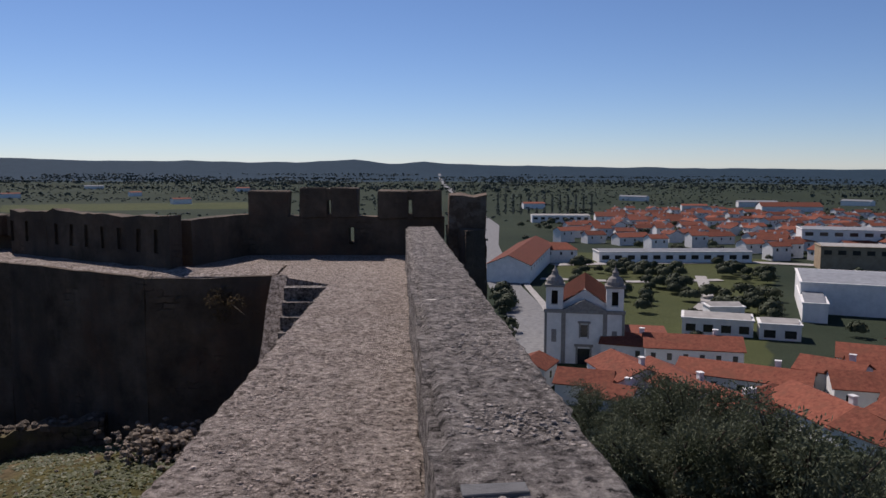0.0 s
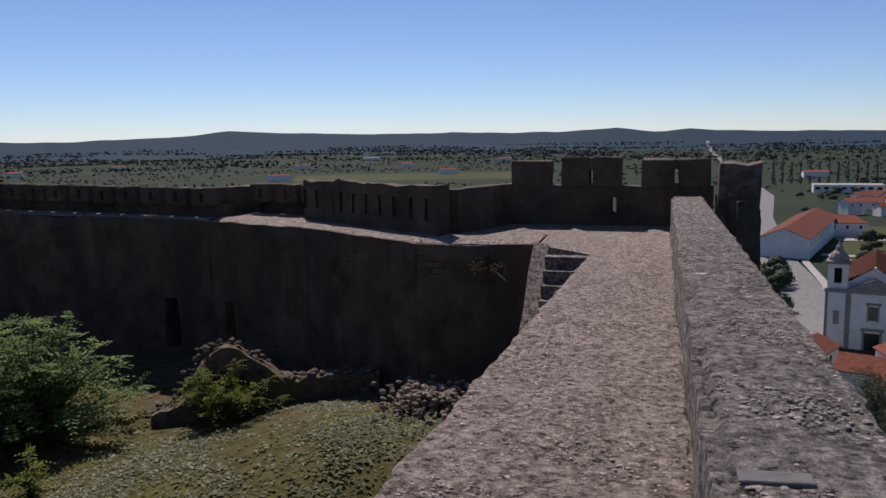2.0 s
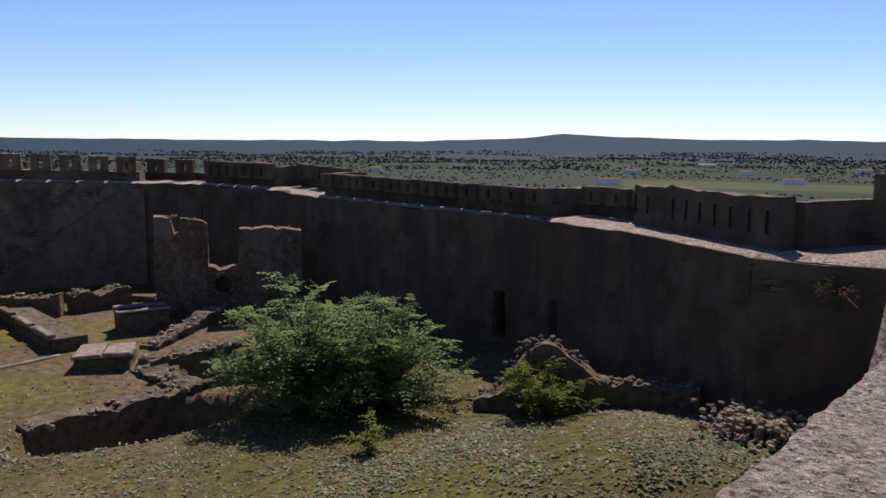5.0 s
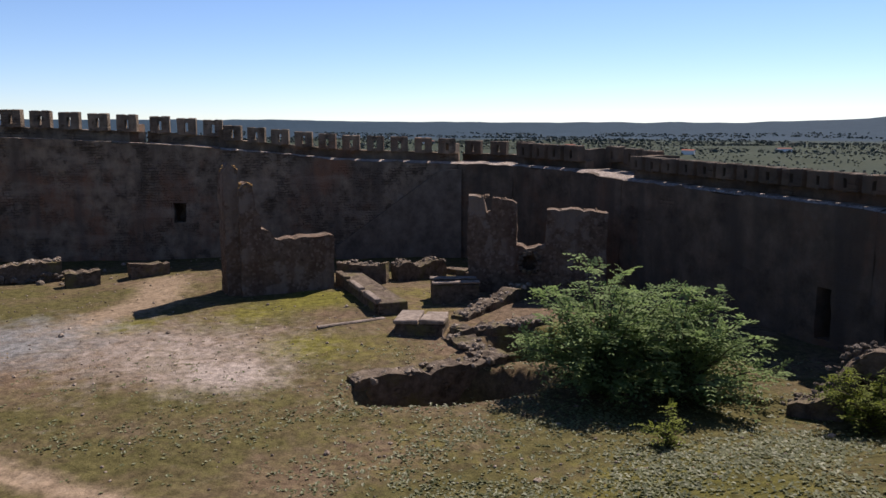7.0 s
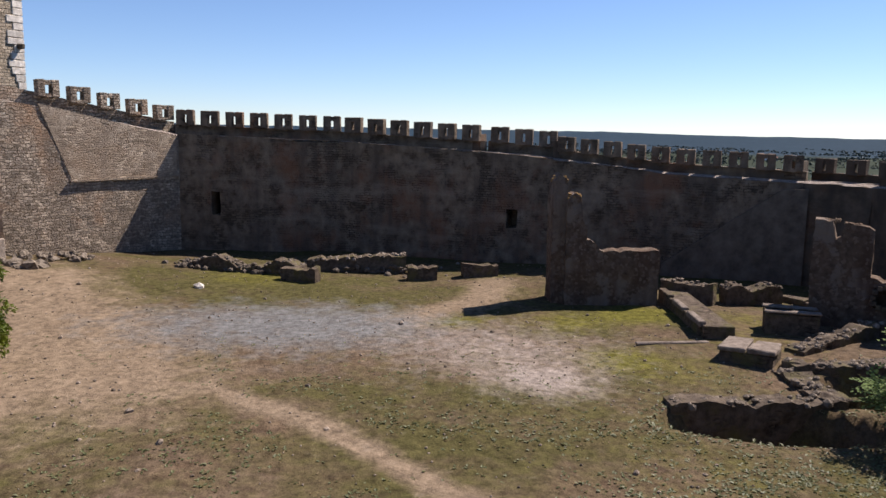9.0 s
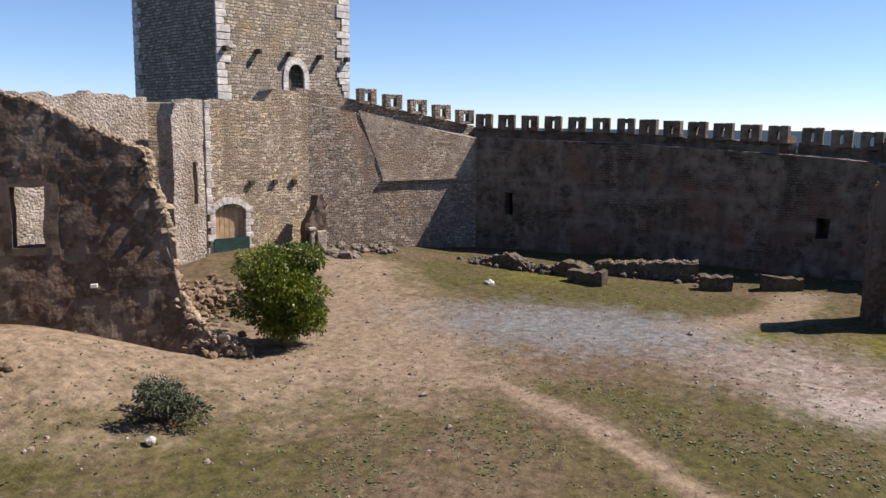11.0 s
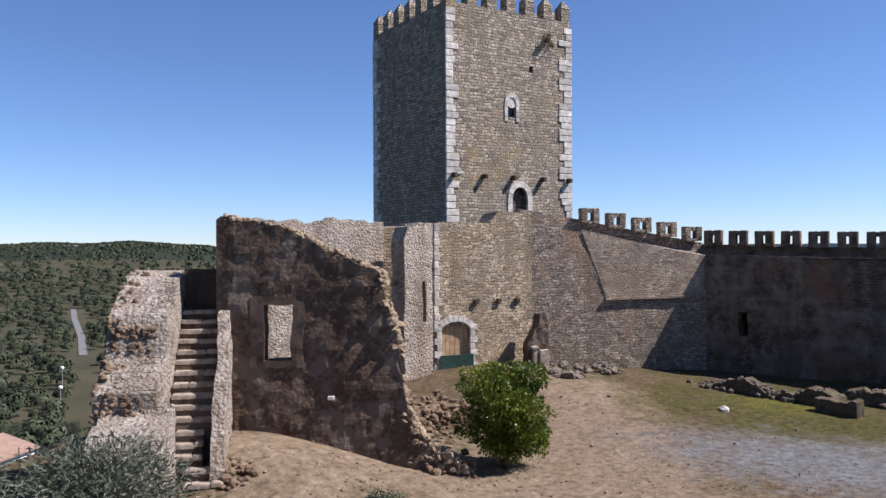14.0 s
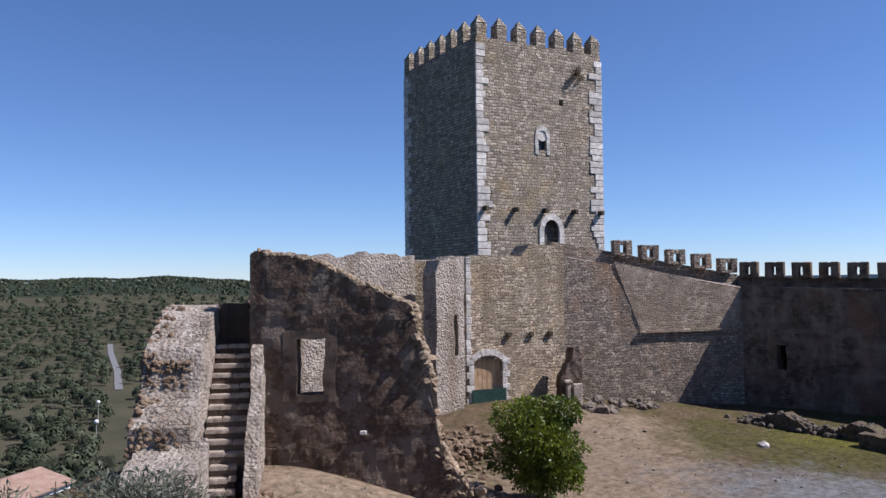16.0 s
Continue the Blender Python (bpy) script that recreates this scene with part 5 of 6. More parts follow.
# ---- stair and broken walls at the south side ----
sw = thing("stair_wall", "broken rubble walls flanking an old stone stair", "ruin")
foot, head_ = Vector((-11.35, -17.2)), Vector((-14.3, -20.7))
sd = (head_ - foot).normalized()
so = Vector((sd.y, -sd.x))           # toward the house


def at_stair(u, v):
    p = foot + sd * u + so * v
    return (p.x, p.y)


LEFT_TOP = [(0, 3.62), (1.45, 4.15), (1.62, 4.5), (1.75, 5.15), (3.6, 5.95), (5.2, 6.3), (6.0, 6.38)]
for i in range(18):
    bm = bmesh.new()
    u = -0.62 + 0.298 * i
    z = 0.72 + 0.261 * i
    wl, wr = (0.02, 0.98) if i < 4 else ((-0.3, 0.42) if i < 7 else (-0.52, 0.6))
    a, b, c, d = at_stair(u, wl), at_stair(u + 0.33, wl), at_stair(u + 0.33, wr), at_stair(u, wr)
    lo = [bm.verts.new((*p, z - 1.2)) for p in (a, b, c, d)]
    hi = [bm.verts.new((p[0] + 0.07 * noise.noise(Vector((i * 1.7, q, 1))), p[1] + 0.07 * noise.noise(Vector((i * 1.7, q, 2))), z + 0.05 * noise.noise(Vector((i * 1.3, q * 2.1, 0))))) for q, p in enumerate((a, b, c, d))]
    bm.faces.new(hi)
    bm.faces.new(lo[::-1])
    for q in range(4):
        bm.faces.new((lo[q], lo[(q + 1) % 4], hi[(q + 1) % 4], hi[q]))
    bmesh.ops.bevel(bm, geom=[e_ for e_ in bm.edges if all(v_ in hi for v_ in e_.verts)], offset=0.03, segments=2, affect="EDGES")
    bmesh.ops.recalc_face_normals(bm, faces=bm.faces)
    part("step", bm, M_RUIN, sw)
    cut_ = g.uniform(0.3, 0.72)
    for k0, k1 in ((0.0, cut_), (cut_, 1.0)) if i % 3 else ((0.0, 1.0),):
        bm = bmesh.new()
        ta, tb = Vector(a).lerp(Vector(d), k0 + 0.01), Vector(a).lerp(Vector(d), k1 - 0.01)
        back = sd * 0.3
        nose = sd * g.uniform(-0.07, -0.02)
        loop = [ta + nose, ta + back, tb + back, tb + nose]
        zt = z + g.uniform(0.02, 0.06)
        v0 = [bm.verts.new((p.x, p.y, zt - 0.11)) for p in loop]
        v1 = [bm.verts.new((p.x, p.y, zt + g.uniform(-0.015, 0.015))) for p in loop]
        bm.faces.new(v1)
        bm.faces.new(v0[::-1])
        for q in range(4):
            bm.faces.new((v0[q], v0[(q + 1) % 4], v1[(q + 1) % 4], v1[q]))
        bmesh.ops.bevel(bm, geom=[e_ for e_ in bm.edges if all(v_ in v1 for v_ in e_.verts)], offset=0.025, segments=2, affect="EDGES")
        bmesh.ops.recalc_face_normals(bm, faces=bm.faces)
        part("tread", bm, M_TREAD, sw, "pale worn tread stone")
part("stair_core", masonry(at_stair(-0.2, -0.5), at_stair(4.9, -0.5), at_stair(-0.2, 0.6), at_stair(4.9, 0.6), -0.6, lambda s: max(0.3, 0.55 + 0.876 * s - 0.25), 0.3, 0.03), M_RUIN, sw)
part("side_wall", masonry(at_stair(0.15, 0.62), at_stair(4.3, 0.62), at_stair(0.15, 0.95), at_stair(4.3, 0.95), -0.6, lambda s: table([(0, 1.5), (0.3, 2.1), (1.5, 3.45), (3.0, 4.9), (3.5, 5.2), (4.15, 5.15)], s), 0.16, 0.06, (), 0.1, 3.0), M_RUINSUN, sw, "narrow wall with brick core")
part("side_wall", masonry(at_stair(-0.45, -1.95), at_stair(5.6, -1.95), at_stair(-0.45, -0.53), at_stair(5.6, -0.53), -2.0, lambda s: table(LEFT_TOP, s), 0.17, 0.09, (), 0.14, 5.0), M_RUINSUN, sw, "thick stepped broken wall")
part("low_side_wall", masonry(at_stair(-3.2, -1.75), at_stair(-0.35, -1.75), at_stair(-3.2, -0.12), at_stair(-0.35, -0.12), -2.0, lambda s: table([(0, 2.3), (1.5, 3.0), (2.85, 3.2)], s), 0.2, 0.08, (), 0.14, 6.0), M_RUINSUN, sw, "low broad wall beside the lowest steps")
fl = []
for u0, zl, zh, n_ in ((-0.45, 3.0, 3.62, 150), (1.2, 4.2, 5.05, 230)):
    for _ in range(n_):
        q = g.random()
        fl.append((*at_stair(u0 + 0.12 * q + g.uniform(-0.12, 0.1), g.uniform(-1.95, -0.75)), lerp(zl, zh, q), g.uniform(0.08, 0.22)))
for _ in range(110):
    u = g.uniform(0.6, 5)
    fl.append((*at_stair(u, -1.95 + g.uniform(-0.06, 0.08)), table(LEFT_TOP, u + 0.45) - g.uniform(0.1, 1.3), g.uniform(0.1, 0.28)))
for _ in range(240):
    u = g.uniform(-0.4, 5.4)
    fl.append((*at_stair(u, -1.95 + 0.5 * g.random() ** 2), table(LEFT_TOP, u + 0.45) + g.uniform(-0.16, 0.05), g.uniform(0.08, 0.24)))
heap("broken_core", "exposed rubble core", fl, M_RUBBLE, parent=sw)
# shadowed landing: its shade comes from the dark-toned wall plaster
part("landing_wall", masonry(at_stair(5.0, 1.2), at_stair(5.0, -0.5), at_stair(5.7, 1.2), at_stair(5.7, -0.5), -1.0, 6.4, 0.35, 0.06), M_WALL, sw)
deb = [(*at_stair(g.uniform(-0.2, 1.0), g.uniform(0.9, 1.7)), g.uniform(0.1, 0.42)) for _ in range(34)]
heap("stair_debris", "pale debris beside the old stair", [(x, y, ground_z(x, y) + r_ * 0.2, r_) for x, y, r_ in deb], M_RUBBLE)

# ---- trees ----
def leaf_cloud(rng, centres, count, length, width, droop=0.3, fold=True, shell=0.55):
    """Leaves as small bent blades around ellipsoid clumps (x, y, z, rx, ry, rz)."""
    verts, faces = [], []
    vol = np.array([c[3] * c[4] * c[5] for c in centres]) ** 0.67
    vol = vol / vol.sum()
    for c, share in zip(centres, vol):
        n = int(count * share)
        d = rng.normal(size=(n, 3))
        d /= np.linalg.norm(d, axis=1)[:, None]
        r = shell + (1 - shell) * rng.random(n) ** 0.6
        lump = 1 + 0.25 * np.sin(d[:, 0] * 5 + c[0] * 3) * np.sin(d[:, 1] * 4 + c[1]) + 0.15 * np.sin(d[:, 2] * 7 + c[2])
        p = np.array(c[:3]) + d * (r * lump)[:, None] * np.array(c[3:6])
        way = d + rng.normal(size=(n, 3)) * 0.7
        way[:, 2] -= droop * rng.random(n)
        way /= np.linalg.norm(way, axis=1)[:, None]
        side = np.cross(way, rng.normal(size=(n, 3)))
        side /= np.linalg.norm(side, axis=1)[:, None] + 1e-9
        ln = length * rng.uniform(0.6, 1.3, n)[:, None]
        wd = width * rng.uniform(0.7, 1.3, n)[:, None]
        tip = p + way * ln
        mid = p + way * ln * 0.5 + np.array([0, 0, 1]) * ln * 0.08
        for q in range(n):
            b = len(verts)
            verts.extend((tuple(p[q]), tuple(mid[q] + side[q] * wd[q] / 2), tuple(tip[q] - np.array([0, 0, droop * 0.2 * ln[q, 0]])), tuple(mid[q] - side[q] * wd[q] / 2)))
            faces.append((b, b + 1, b + 2, b + 3))
    return verts, faces


def mesh_of(name, verts, faces, material):
    me = bpy.data.meshes.new(name)
    me.from_pydata(verts, [], faces)
    me.materials.append(material)
    return me


def limb(bm, a, b, ra, rb, sides=6):
    a, b = Vector(a), Vector(b)
    q = (b - a).to_track_quat("Z", "Y").to_matrix().to_4x4()
    bmesh.ops.create_cone(bm, cap_ends=True, segments=sides, radius1=ra, radius2=rb, depth=(b - a).length, matrix=Matrix.Translation((a + b) / 2) @ q)


def tree(name, label, at, centres, count, length, width, leaf, trunk_r, fork, seed, droop=0.3, shell=0.5, category="tree", group=""):
    rng = np.random.default_rng(seed)
    e = thing(name, label, category, at, 0, group)
    bm = bmesh.new()
    g = random.Random(seed)
    limb(bm, (0, 0, -0.4), (0.05, 0.03, fork), trunk_r, trunk_r * 0.75, 8)
    for c in centres:
        mid = (c[0] * 0.45 + g.uniform(-0.1, 0.1), c[1] * 0.45 + g.uniform(-0.1, 0.1), lerp(fork, c[2], 0.55))
        limb(bm, (0.05, 0.03, fork - 0.05), mid, trunk_r * 0.55, trunk_r * 0.4)
        limb(bm, mid, (c[0], c[1], c[2] + c[5] * 0.4), trunk_r * 0.4, trunk_r * 0.12)
        for _ in range(3):
            limb(bm, mid, (c[0] + g.uniform(-0.8, 0.8) * c[3], c[1] + g.uniform(-0.8, 0.8) * c[4], c[2] + g.uniform(-0.2, 0.8) * c[5]), trunk_r * 0.2, trunk_r * 0.06, 4)
    part("trunk", bm, M_BARK, e)
    o = new("crown", mesh_of("crown", *leaf_cloud(rng, centres, count, length, width, droop, shell=shell), leaf))
    o.parent = e
    return e


def clumps(seed, n, rx, ry, z0, z1, size):
    g = random.Random(seed)
    res = []
    for _ in range(n):
        a, r = g.uniform(0, 6.28), math.sqrt(g.random())
        z = g.uniform(z0, z1)
        k = 1.0 - 0.45 * abs((z - z0) / (z1 - z0) - 0.35)
        q = size * g.uniform(0.7, 1.25)
        res.append((math.cos(a) * r * rx * k, math.sin(a) * r * ry * k, z, q, q, q * 0.8))
    return res


def plume_bush(name, label, at, stems, reach, tall, fronds, size, leaf, seed, stretch=(1.0, 1.0), turn=0.0):
    """Stems that arch out from the base, each carrying feathery fronds of paired leaflets."""
    g = random.Random(seed)
    e = thing(name, label, "bush", at, turn)
    bm = bmesh.new()
    verts, faces = [], []
    for k in range(stems):
        a = g.uniform(0, 6.28)
        out = math.sqrt(g.random())
        h = tall * (1.0 - 0.72 * out ** 2.2) * g.uniform(0.6, 1.22)
        tipx, tipy = math.cos(a) * out * reach * stretch[0], math.sin(a) * out * reach * stretch[1]
        pts = []
        for q in range(7):
            f = q / 6
            pts.append(Vector((tipx * (0.5 * f + 0.5 * f ** 1.5) + 0.08 * g.gauss(0, 1) * f, tipy * (0.5 * f + 0.5 * f ** 1.5) + 0.08 * g.gauss(0, 1) * f, h * (1 - (1 - f) ** 1.5))))
        for q in range(6):
            limb(bm, pts[q], pts[q + 1], 0.035 * (1 - q / 7), 0.035 * (1 - (q + 1) / 7), 4)
        for _ in range(fronds):
            f = 6 * g.uniform(0.16, 1.0) ** 0.85
            q = min(5, int(f))
            p = pts[q].lerp(pts[q + 1], f - q)
            d = Vector((math.cos(a) * 0.4 + g.gauss(0, 0.9), math.sin(a) * 0.4 + g.gauss(0, 0.9), g.uniform(-0.3, 0.9))).normalized()
            ln = size * g.uniform(0.6, 1.3)
            side = d.cross(Vector((0, 0, 1)))
            side = side.normalized() if side.length > 0.1 else Vector((1, 0, 0))
            pairs = 4
            for i in range(pairs):
                u = (i + 0.6) / pairs
                c = p + d * ln * u + Vector((0, 0, -0.35 * ln * u * u))
                w = ln * 0.31 * (1 - 0.5 * u)
                for sg in (-1, 1):
                    t = c + side * sg * w + d * ln * 0.10 + Vector((0, 0, -0.25 * w))
                    b = len(verts)
                    verts += [tuple(c), tuple(c.lerp(t, 0.5) + d * ln * 0.075), tuple(t), tuple(c.lerp(t, 0.5) - d * ln * 0.075)]
                    faces.append((b, b + 1, b + 2, b + 3))
    part("stem_frame", bm, M_BARK, e)
    new("foliage", mesh_of("foliage", verts, faces, leaf)).parent = e
    return e


plume_bush("acacia_bush", "wide feathery green bush standing among the ruins", (-17.9, 11.5, ground_z(-17.9, 11.5) - 0.1), 84, 2.75, 3.2, 30, 0.52, M_LEAF, 3, (1.0, 0.85), 52)
plume_bush("acacia_bush", "wide feathery green bush standing among the ruins", (-16.5, 13.0, ground_z(-16.5, 13.0) - 0.1), 76, 2.6, 2.75, 30, 0.50, M_LEAF, 13, (1.0, 0.85), 52)
plume_bush("acacia_bush", "small feathery seedling beside the large bush", (-13.9, 10.6, ground_z(-13.9, 10.6)), 8, 0.7, 0.7, 12, 0.3, M_YOUNG, 4)
plume_bush("small_bush", "small yellow-green bush before the broken arch", (-12.3, 14.9, ground_z(-12.3, 14.9)), 30, 1.35, 1.35, 30, 0.28, M_YOUNG, 5)
oc = [(0, 0, 1.8, 1.0, 1.0, 1.05), (0.1, 0, 1.1, 0.95, 0.95, 0.6)] + clumps(7, 30, 1.3, 1.3, 0.75, 2.95, 0.54)
tree("orange_tree", "round dense citrus tree with glossy leaves", (-20.9, -14.2, ground_z(-20.9, -14.2)), oc, 24000, 0.13, 0.062, M_ORANGE, 0.10, 0.8, 7, droop=0.3, shell=0.6)
tree("wild_shrub", "low dark green wild shrub on bare earth", (-13.9, -12.8, ground_z(-13.9, -12.8)), clumps(9, 12, 1.0, 0.9, 0.15, 0.95, 0.32), 2600, 0.13, 0.045, M_OLIVE, 0.04, 0.15, 9, shell=0.2, category="shrub")
nc = clumps(11, 46, 2.3, 2.0, 1.2, 5.0, 0.75)
tree("olive_tree", "silvery olive tree rising beside the broken stair wall", (-3.7, -9.3, -0.4), nc, 80000, 0.11, 0.024, M_SILVER, 0.11, 1.0, 11, droop=0.1, shell=0.1)


def wall_plant(label, at, size, leaf, count, seed):
    e = thing("wall_plant", label, "plant", at)
    g_ = random.Random(seed)
    bm = bmesh.new()
    for _ in range(14):
        limb(bm, (0, 0, 0), (g_.gauss(0, 0.45) * size, g_.gauss(0, 0.45) * size, g_.uniform(-0.7, 0.6) * size), 0.012, 0.004, 4)
    part("twigs", bm, M_BARK, e)
    new("leaves", mesh_of("leaves", *leaf_cloud(np.random.default_rng(seed), clumps(seed, 7, size * 0.6, size * 0.6, -size * 0.6, size * 0.4, size * 0.3), count, 0.09, 0.03, 0.6, shell=0.1), leaf)).parent = e
    return e


M_DRYLEAF = mat("dry brown leaf", (0.10, 0.075, 0.045), (0.22, 0.17, 0.10), scale=3.0, bump=0.0, thin=0.3)
wall_plant("dry brown shrub hanging from the north wall", (-6.5, 17.35, 3.95), 0.75, M_DRYLEAF, 900, 61)
kp = keep.matrix_world @ Vector((7.9, -0.15, 21.0))
wall_plant("dry plant rooted in the keep's stones", tuple(kp), 0.75, M_DRYLEAF, 900, 62)


# ---- olives on the slope below the wall ----
def slope_tree(seed):
    return tree("olive_tree", "dark grey-green olive tree on the slope below the wall", (0, 0, 0), clumps(seed, 17, 2.3, 2.3, 1.7, 4.5, 0.85), 11000, 0.17, 0.055, M_OLIVE, 0.2, 1.5, seed, droop=0.15, shell=0.35, group="olives on the slope")


g = random.Random(31)
kinds = [slope_tree(21), slope_tree(22), slope_tree(23)]
spots = []
for az, d in ((-9, 42), (-11, 36), (-14, 40), (-13, 47), (-17, 35), (-18, 45), (-21, 39), (-23, 47), (-25, 35), (-27, 43), (-30, 38), (-31, 47), (-8, 50), (-16, 51), (-20.5, 52), (-26.5, 52), (-5.5, 57), (-23, 31), (-29, 31), (-13, 31), (-10, 29), (-17, 28), (-19.5, 23.5), (-14.5, 24.5), (-24.5, 25.5), (-29, 26), (-11, 23.5)):
    spots.append((-math.sin(radians(az)) * d, math.cos(radians(az)) * d))
for i, (x, y) in enumerate(spots):
    low = 1.6 + (1.6 if x > 9 else 0.0)
    m = pose(x, y, ground_z(x, y) - low, 0, 0, g.uniform(0, 360)) @ Matrix.Diagonal((*[g.uniform(0.85, 1.2)] * 3, 1))
    if i < 3:
        kinds[i].matrix_basis = m
    else:
        copy_thing(kinds[i % 3], pose(x, y, ground_z(x, y) - low, 0, 0, g.uniform(0, 360)))


# ---- town ----
def far(az, d, z):
    return (-math.sin(radians(az)) * d, math.cos(radians(az)) * d, z)


def quadbox(bm, x0, y0, z0, x1, y1, z1):
    v = [bm.verts.new(c) for c in ((x0, y0, z0), (x1, y0, z0), (x1, y1, z0), (x0, y1, z0), (x0, y0, z1), (x1, y0, z1), (x1, y1, z1), (x0, y1, z1))]
    for f in ((0, 3, 2, 1), (4, 5, 6, 7), (0, 1, 5, 4), (1, 2, 6, 5), (2, 3, 7, 6), (3, 0, 4, 7)):
        bm.faces.new([v[i] for i in f])


def house(at, turn, w, d, h, rise, label="white house with a terracotta tile roof", windows=0, chimney=False, roof=None, wall=None, hip=0.0, group="houses of the town"):
    e = thing("house", label, "house", at, turn, group=group)
    bm = bmesh.new()
    v = [bm.verts.new(c) for c in ((-w / 2, -d / 2, -5), (w / 2, -d / 2, -5), (w / 2, d / 2, -5), (-w / 2, d / 2, -5), (-w / 2, -d / 2, h), (w / 2, -d / 2, h), (w / 2, d / 2, h), (-w / 2, d / 2, h),
                                   (-w / 2 + hip, 0, h + rise), (w / 2 - hip, 0, h + rise))]
    for f in ((0, 1, 5, 4), (2, 3, 7, 6), (1, 2, 6, 9, 5), (3, 0, 4, 8, 7)):
        bm.faces.new([v[i] for i in f])
    body_ = part("wall", bm, wall or M_WHITE, e)
    bm = bmesh.new()
    o, t = 0.4, 0.16
    k = rise / (d / 2)
    for sgn in (-1, 1):
        pts = [(-w / 2 - o, sgn * (d / 2 + o), h - o * k + 0.05), (w / 2 + o, sgn * (d / 2 + o), h - o * k + 0.05), (w / 2 + o - hip, 0, h + rise + 0.05), (-w / 2 - o + hip, 0, h + rise + 0.05)]
        n = max(2, int(w / 1.6))
        cols = [[lerp(Vector(pts[0]), Vector(pts[1]), i / n), lerp(Vector(pts[3]), Vector(pts[2]), i / n)] for i in range(n + 1)]
        lo = [[bm.verts.new(p) for p in c] for c in cols]
        hi = [[bm.verts.new((p.x, p.y, p.z + t + 0.05 * noise.noise(Vector((i, sgn, q))))) for q, p in enumerate(c)] for i, c in enumerate(cols)]
        for i in range(n):
            bm.faces.new((hi[i][0], hi[i + 1][0], hi[i + 1][1], hi[i][1]))
            bm.faces.new((lo[i][0], lo[i][1], lo[i + 1][1], lo[i + 1][0]))
            bm.faces.new((lo[i][0], lo[i + 1][0], hi[i + 1][0], hi[i][0]))
        for i in (0, n):
            bm.faces.new((lo[i][0], lo[i][1], hi[i][1], hi[i][0]))
    if hip:
        for sgn in (-1, 1):
            a = [bm.verts.new((sgn * (w / 2 + o), y_, h - o * k + 0.06)) for y_ in (-d / 2 - o, d / 2 + o)] + [bm.verts.new((sgn * (w / 2 + o - hip), 0, h + rise + 0.2))]
            bm.faces.new(a)
    bmesh.ops.recalc_face_normals(bm, faces=bm.faces)
    part("roof", bm, roof or M_TILE, e)
    if windows:
        for sgn in (-1, 1):
            for i in range(windows):
                x = -w / 2 + w * (i + 0.5) / windows
                bm = bmesh.new()
                y_ = sgn * d / 2
                quadbox(bm, x - 0.45, min(y_ - 0.03 * sgn, y_ + 0.05 * sgn), h - 2.2, x + 0.45, max(y_ - 0.03 * sgn, y_ + 0.05 * sgn), h - 0.9)
                part("window", bm, M_PANE, body_)
    if chimney:
        bm = bmesh.new()
        quadbox(bm, w * 0.22, 0.5, h, w * 0.22 + 0.9, 1.2, h + rise + 1.0)
        quadbox(bm, w * 0.22 - 0.1, 0.4, h + rise + 1.0, w * 0.22 + 1.0, 1.3, h + rise + 1.15)
        part("chimney", bm, M_WHITE, e)
    return e


# ridge ends (x, y), ridge height, depth of the house
NEAR = [((7.0, 131), (15.5, 129), -26.3, 8, 1), ((22.2, 134.5), (28.2, 115.9), -25, 8.5, 3), ((16.5, 140), (20.4, 127), -25.2, 9, 2), ((28.4, 139.3), (47.4, 130.7), -26, 8, 5), ((29.2, 118.5), (31.8, 111.0), -25.2, 8, 2),
        ((37.4, 119), (30.6, 111.5), -25, 7.5, 2), ((39.9, 117.5), (44.2, 103.0), -24, 9.5, 3), ((43.4, 103.6), (47.5, 95), -23.6, 9, 2), ((48.5, 139), (56.5, 133), -25, 8, 2), ((49.5, 129.5), (62, 127), -25.2, 9, 3),
        ((24.5, 155), (42, 153), -25.2, 9, 6), ((17.5, 162), (26.8, 159.5), -26.5, 8, 2), ((53, 118), (62, 112), -24.5, 9, 2), ((57, 142), (70, 138), -25.6, 9, 3), ((60, 154), (73, 149), -26, 9, 3), ((50, 104), (57, 99), -23.2, 8, 2),
        ((1.5, 140), (4.0, 147), -27.5, 7, 1), ((12, 124), (18, 121), -26.6, 7, 2), ((66, 126), (74, 121), -25, 9, 2)]
for (ax, ay), (bx, by), zr, dep, nw in NEAR:
    w = math.hypot(bx - ax, by - ay)
    rise = dep * 0.2
    house(((ax + bx) / 2, (ay + by) / 2, zr - rise - 4.6), math.degrees(math.atan2(by - ay, bx - ax)), w, dep, 4.6, rise, windows=nw, chimney=nw > 1)

# low grey-roofed buildings, long white halls and the large white hall
M_GREYROOF = mat("grey sheet roof", (0.24, 0.25, 0.27), (0.36, 0.38, 0.40), scale=0.6, bump=0.15, vary=0.1)
M_PAVE = mat("pale concrete", (0.30, 0.29, 0.27), (0.44, 0.42, 0.39), scale=0.5, bump=0.1, tone=0.85)
M_CLAY = mat("pale clay tile", (0.34, 0.22, 0.16), (0.50, 0.35, 0.27), scale=1.2, bump=0.4, bump_scale=9.0)
M_OCHRE = mat("tan render", (0.36, 0.27, 0.17), (0.50, 0.40, 0.27), scale=0.5, bump=0.1)


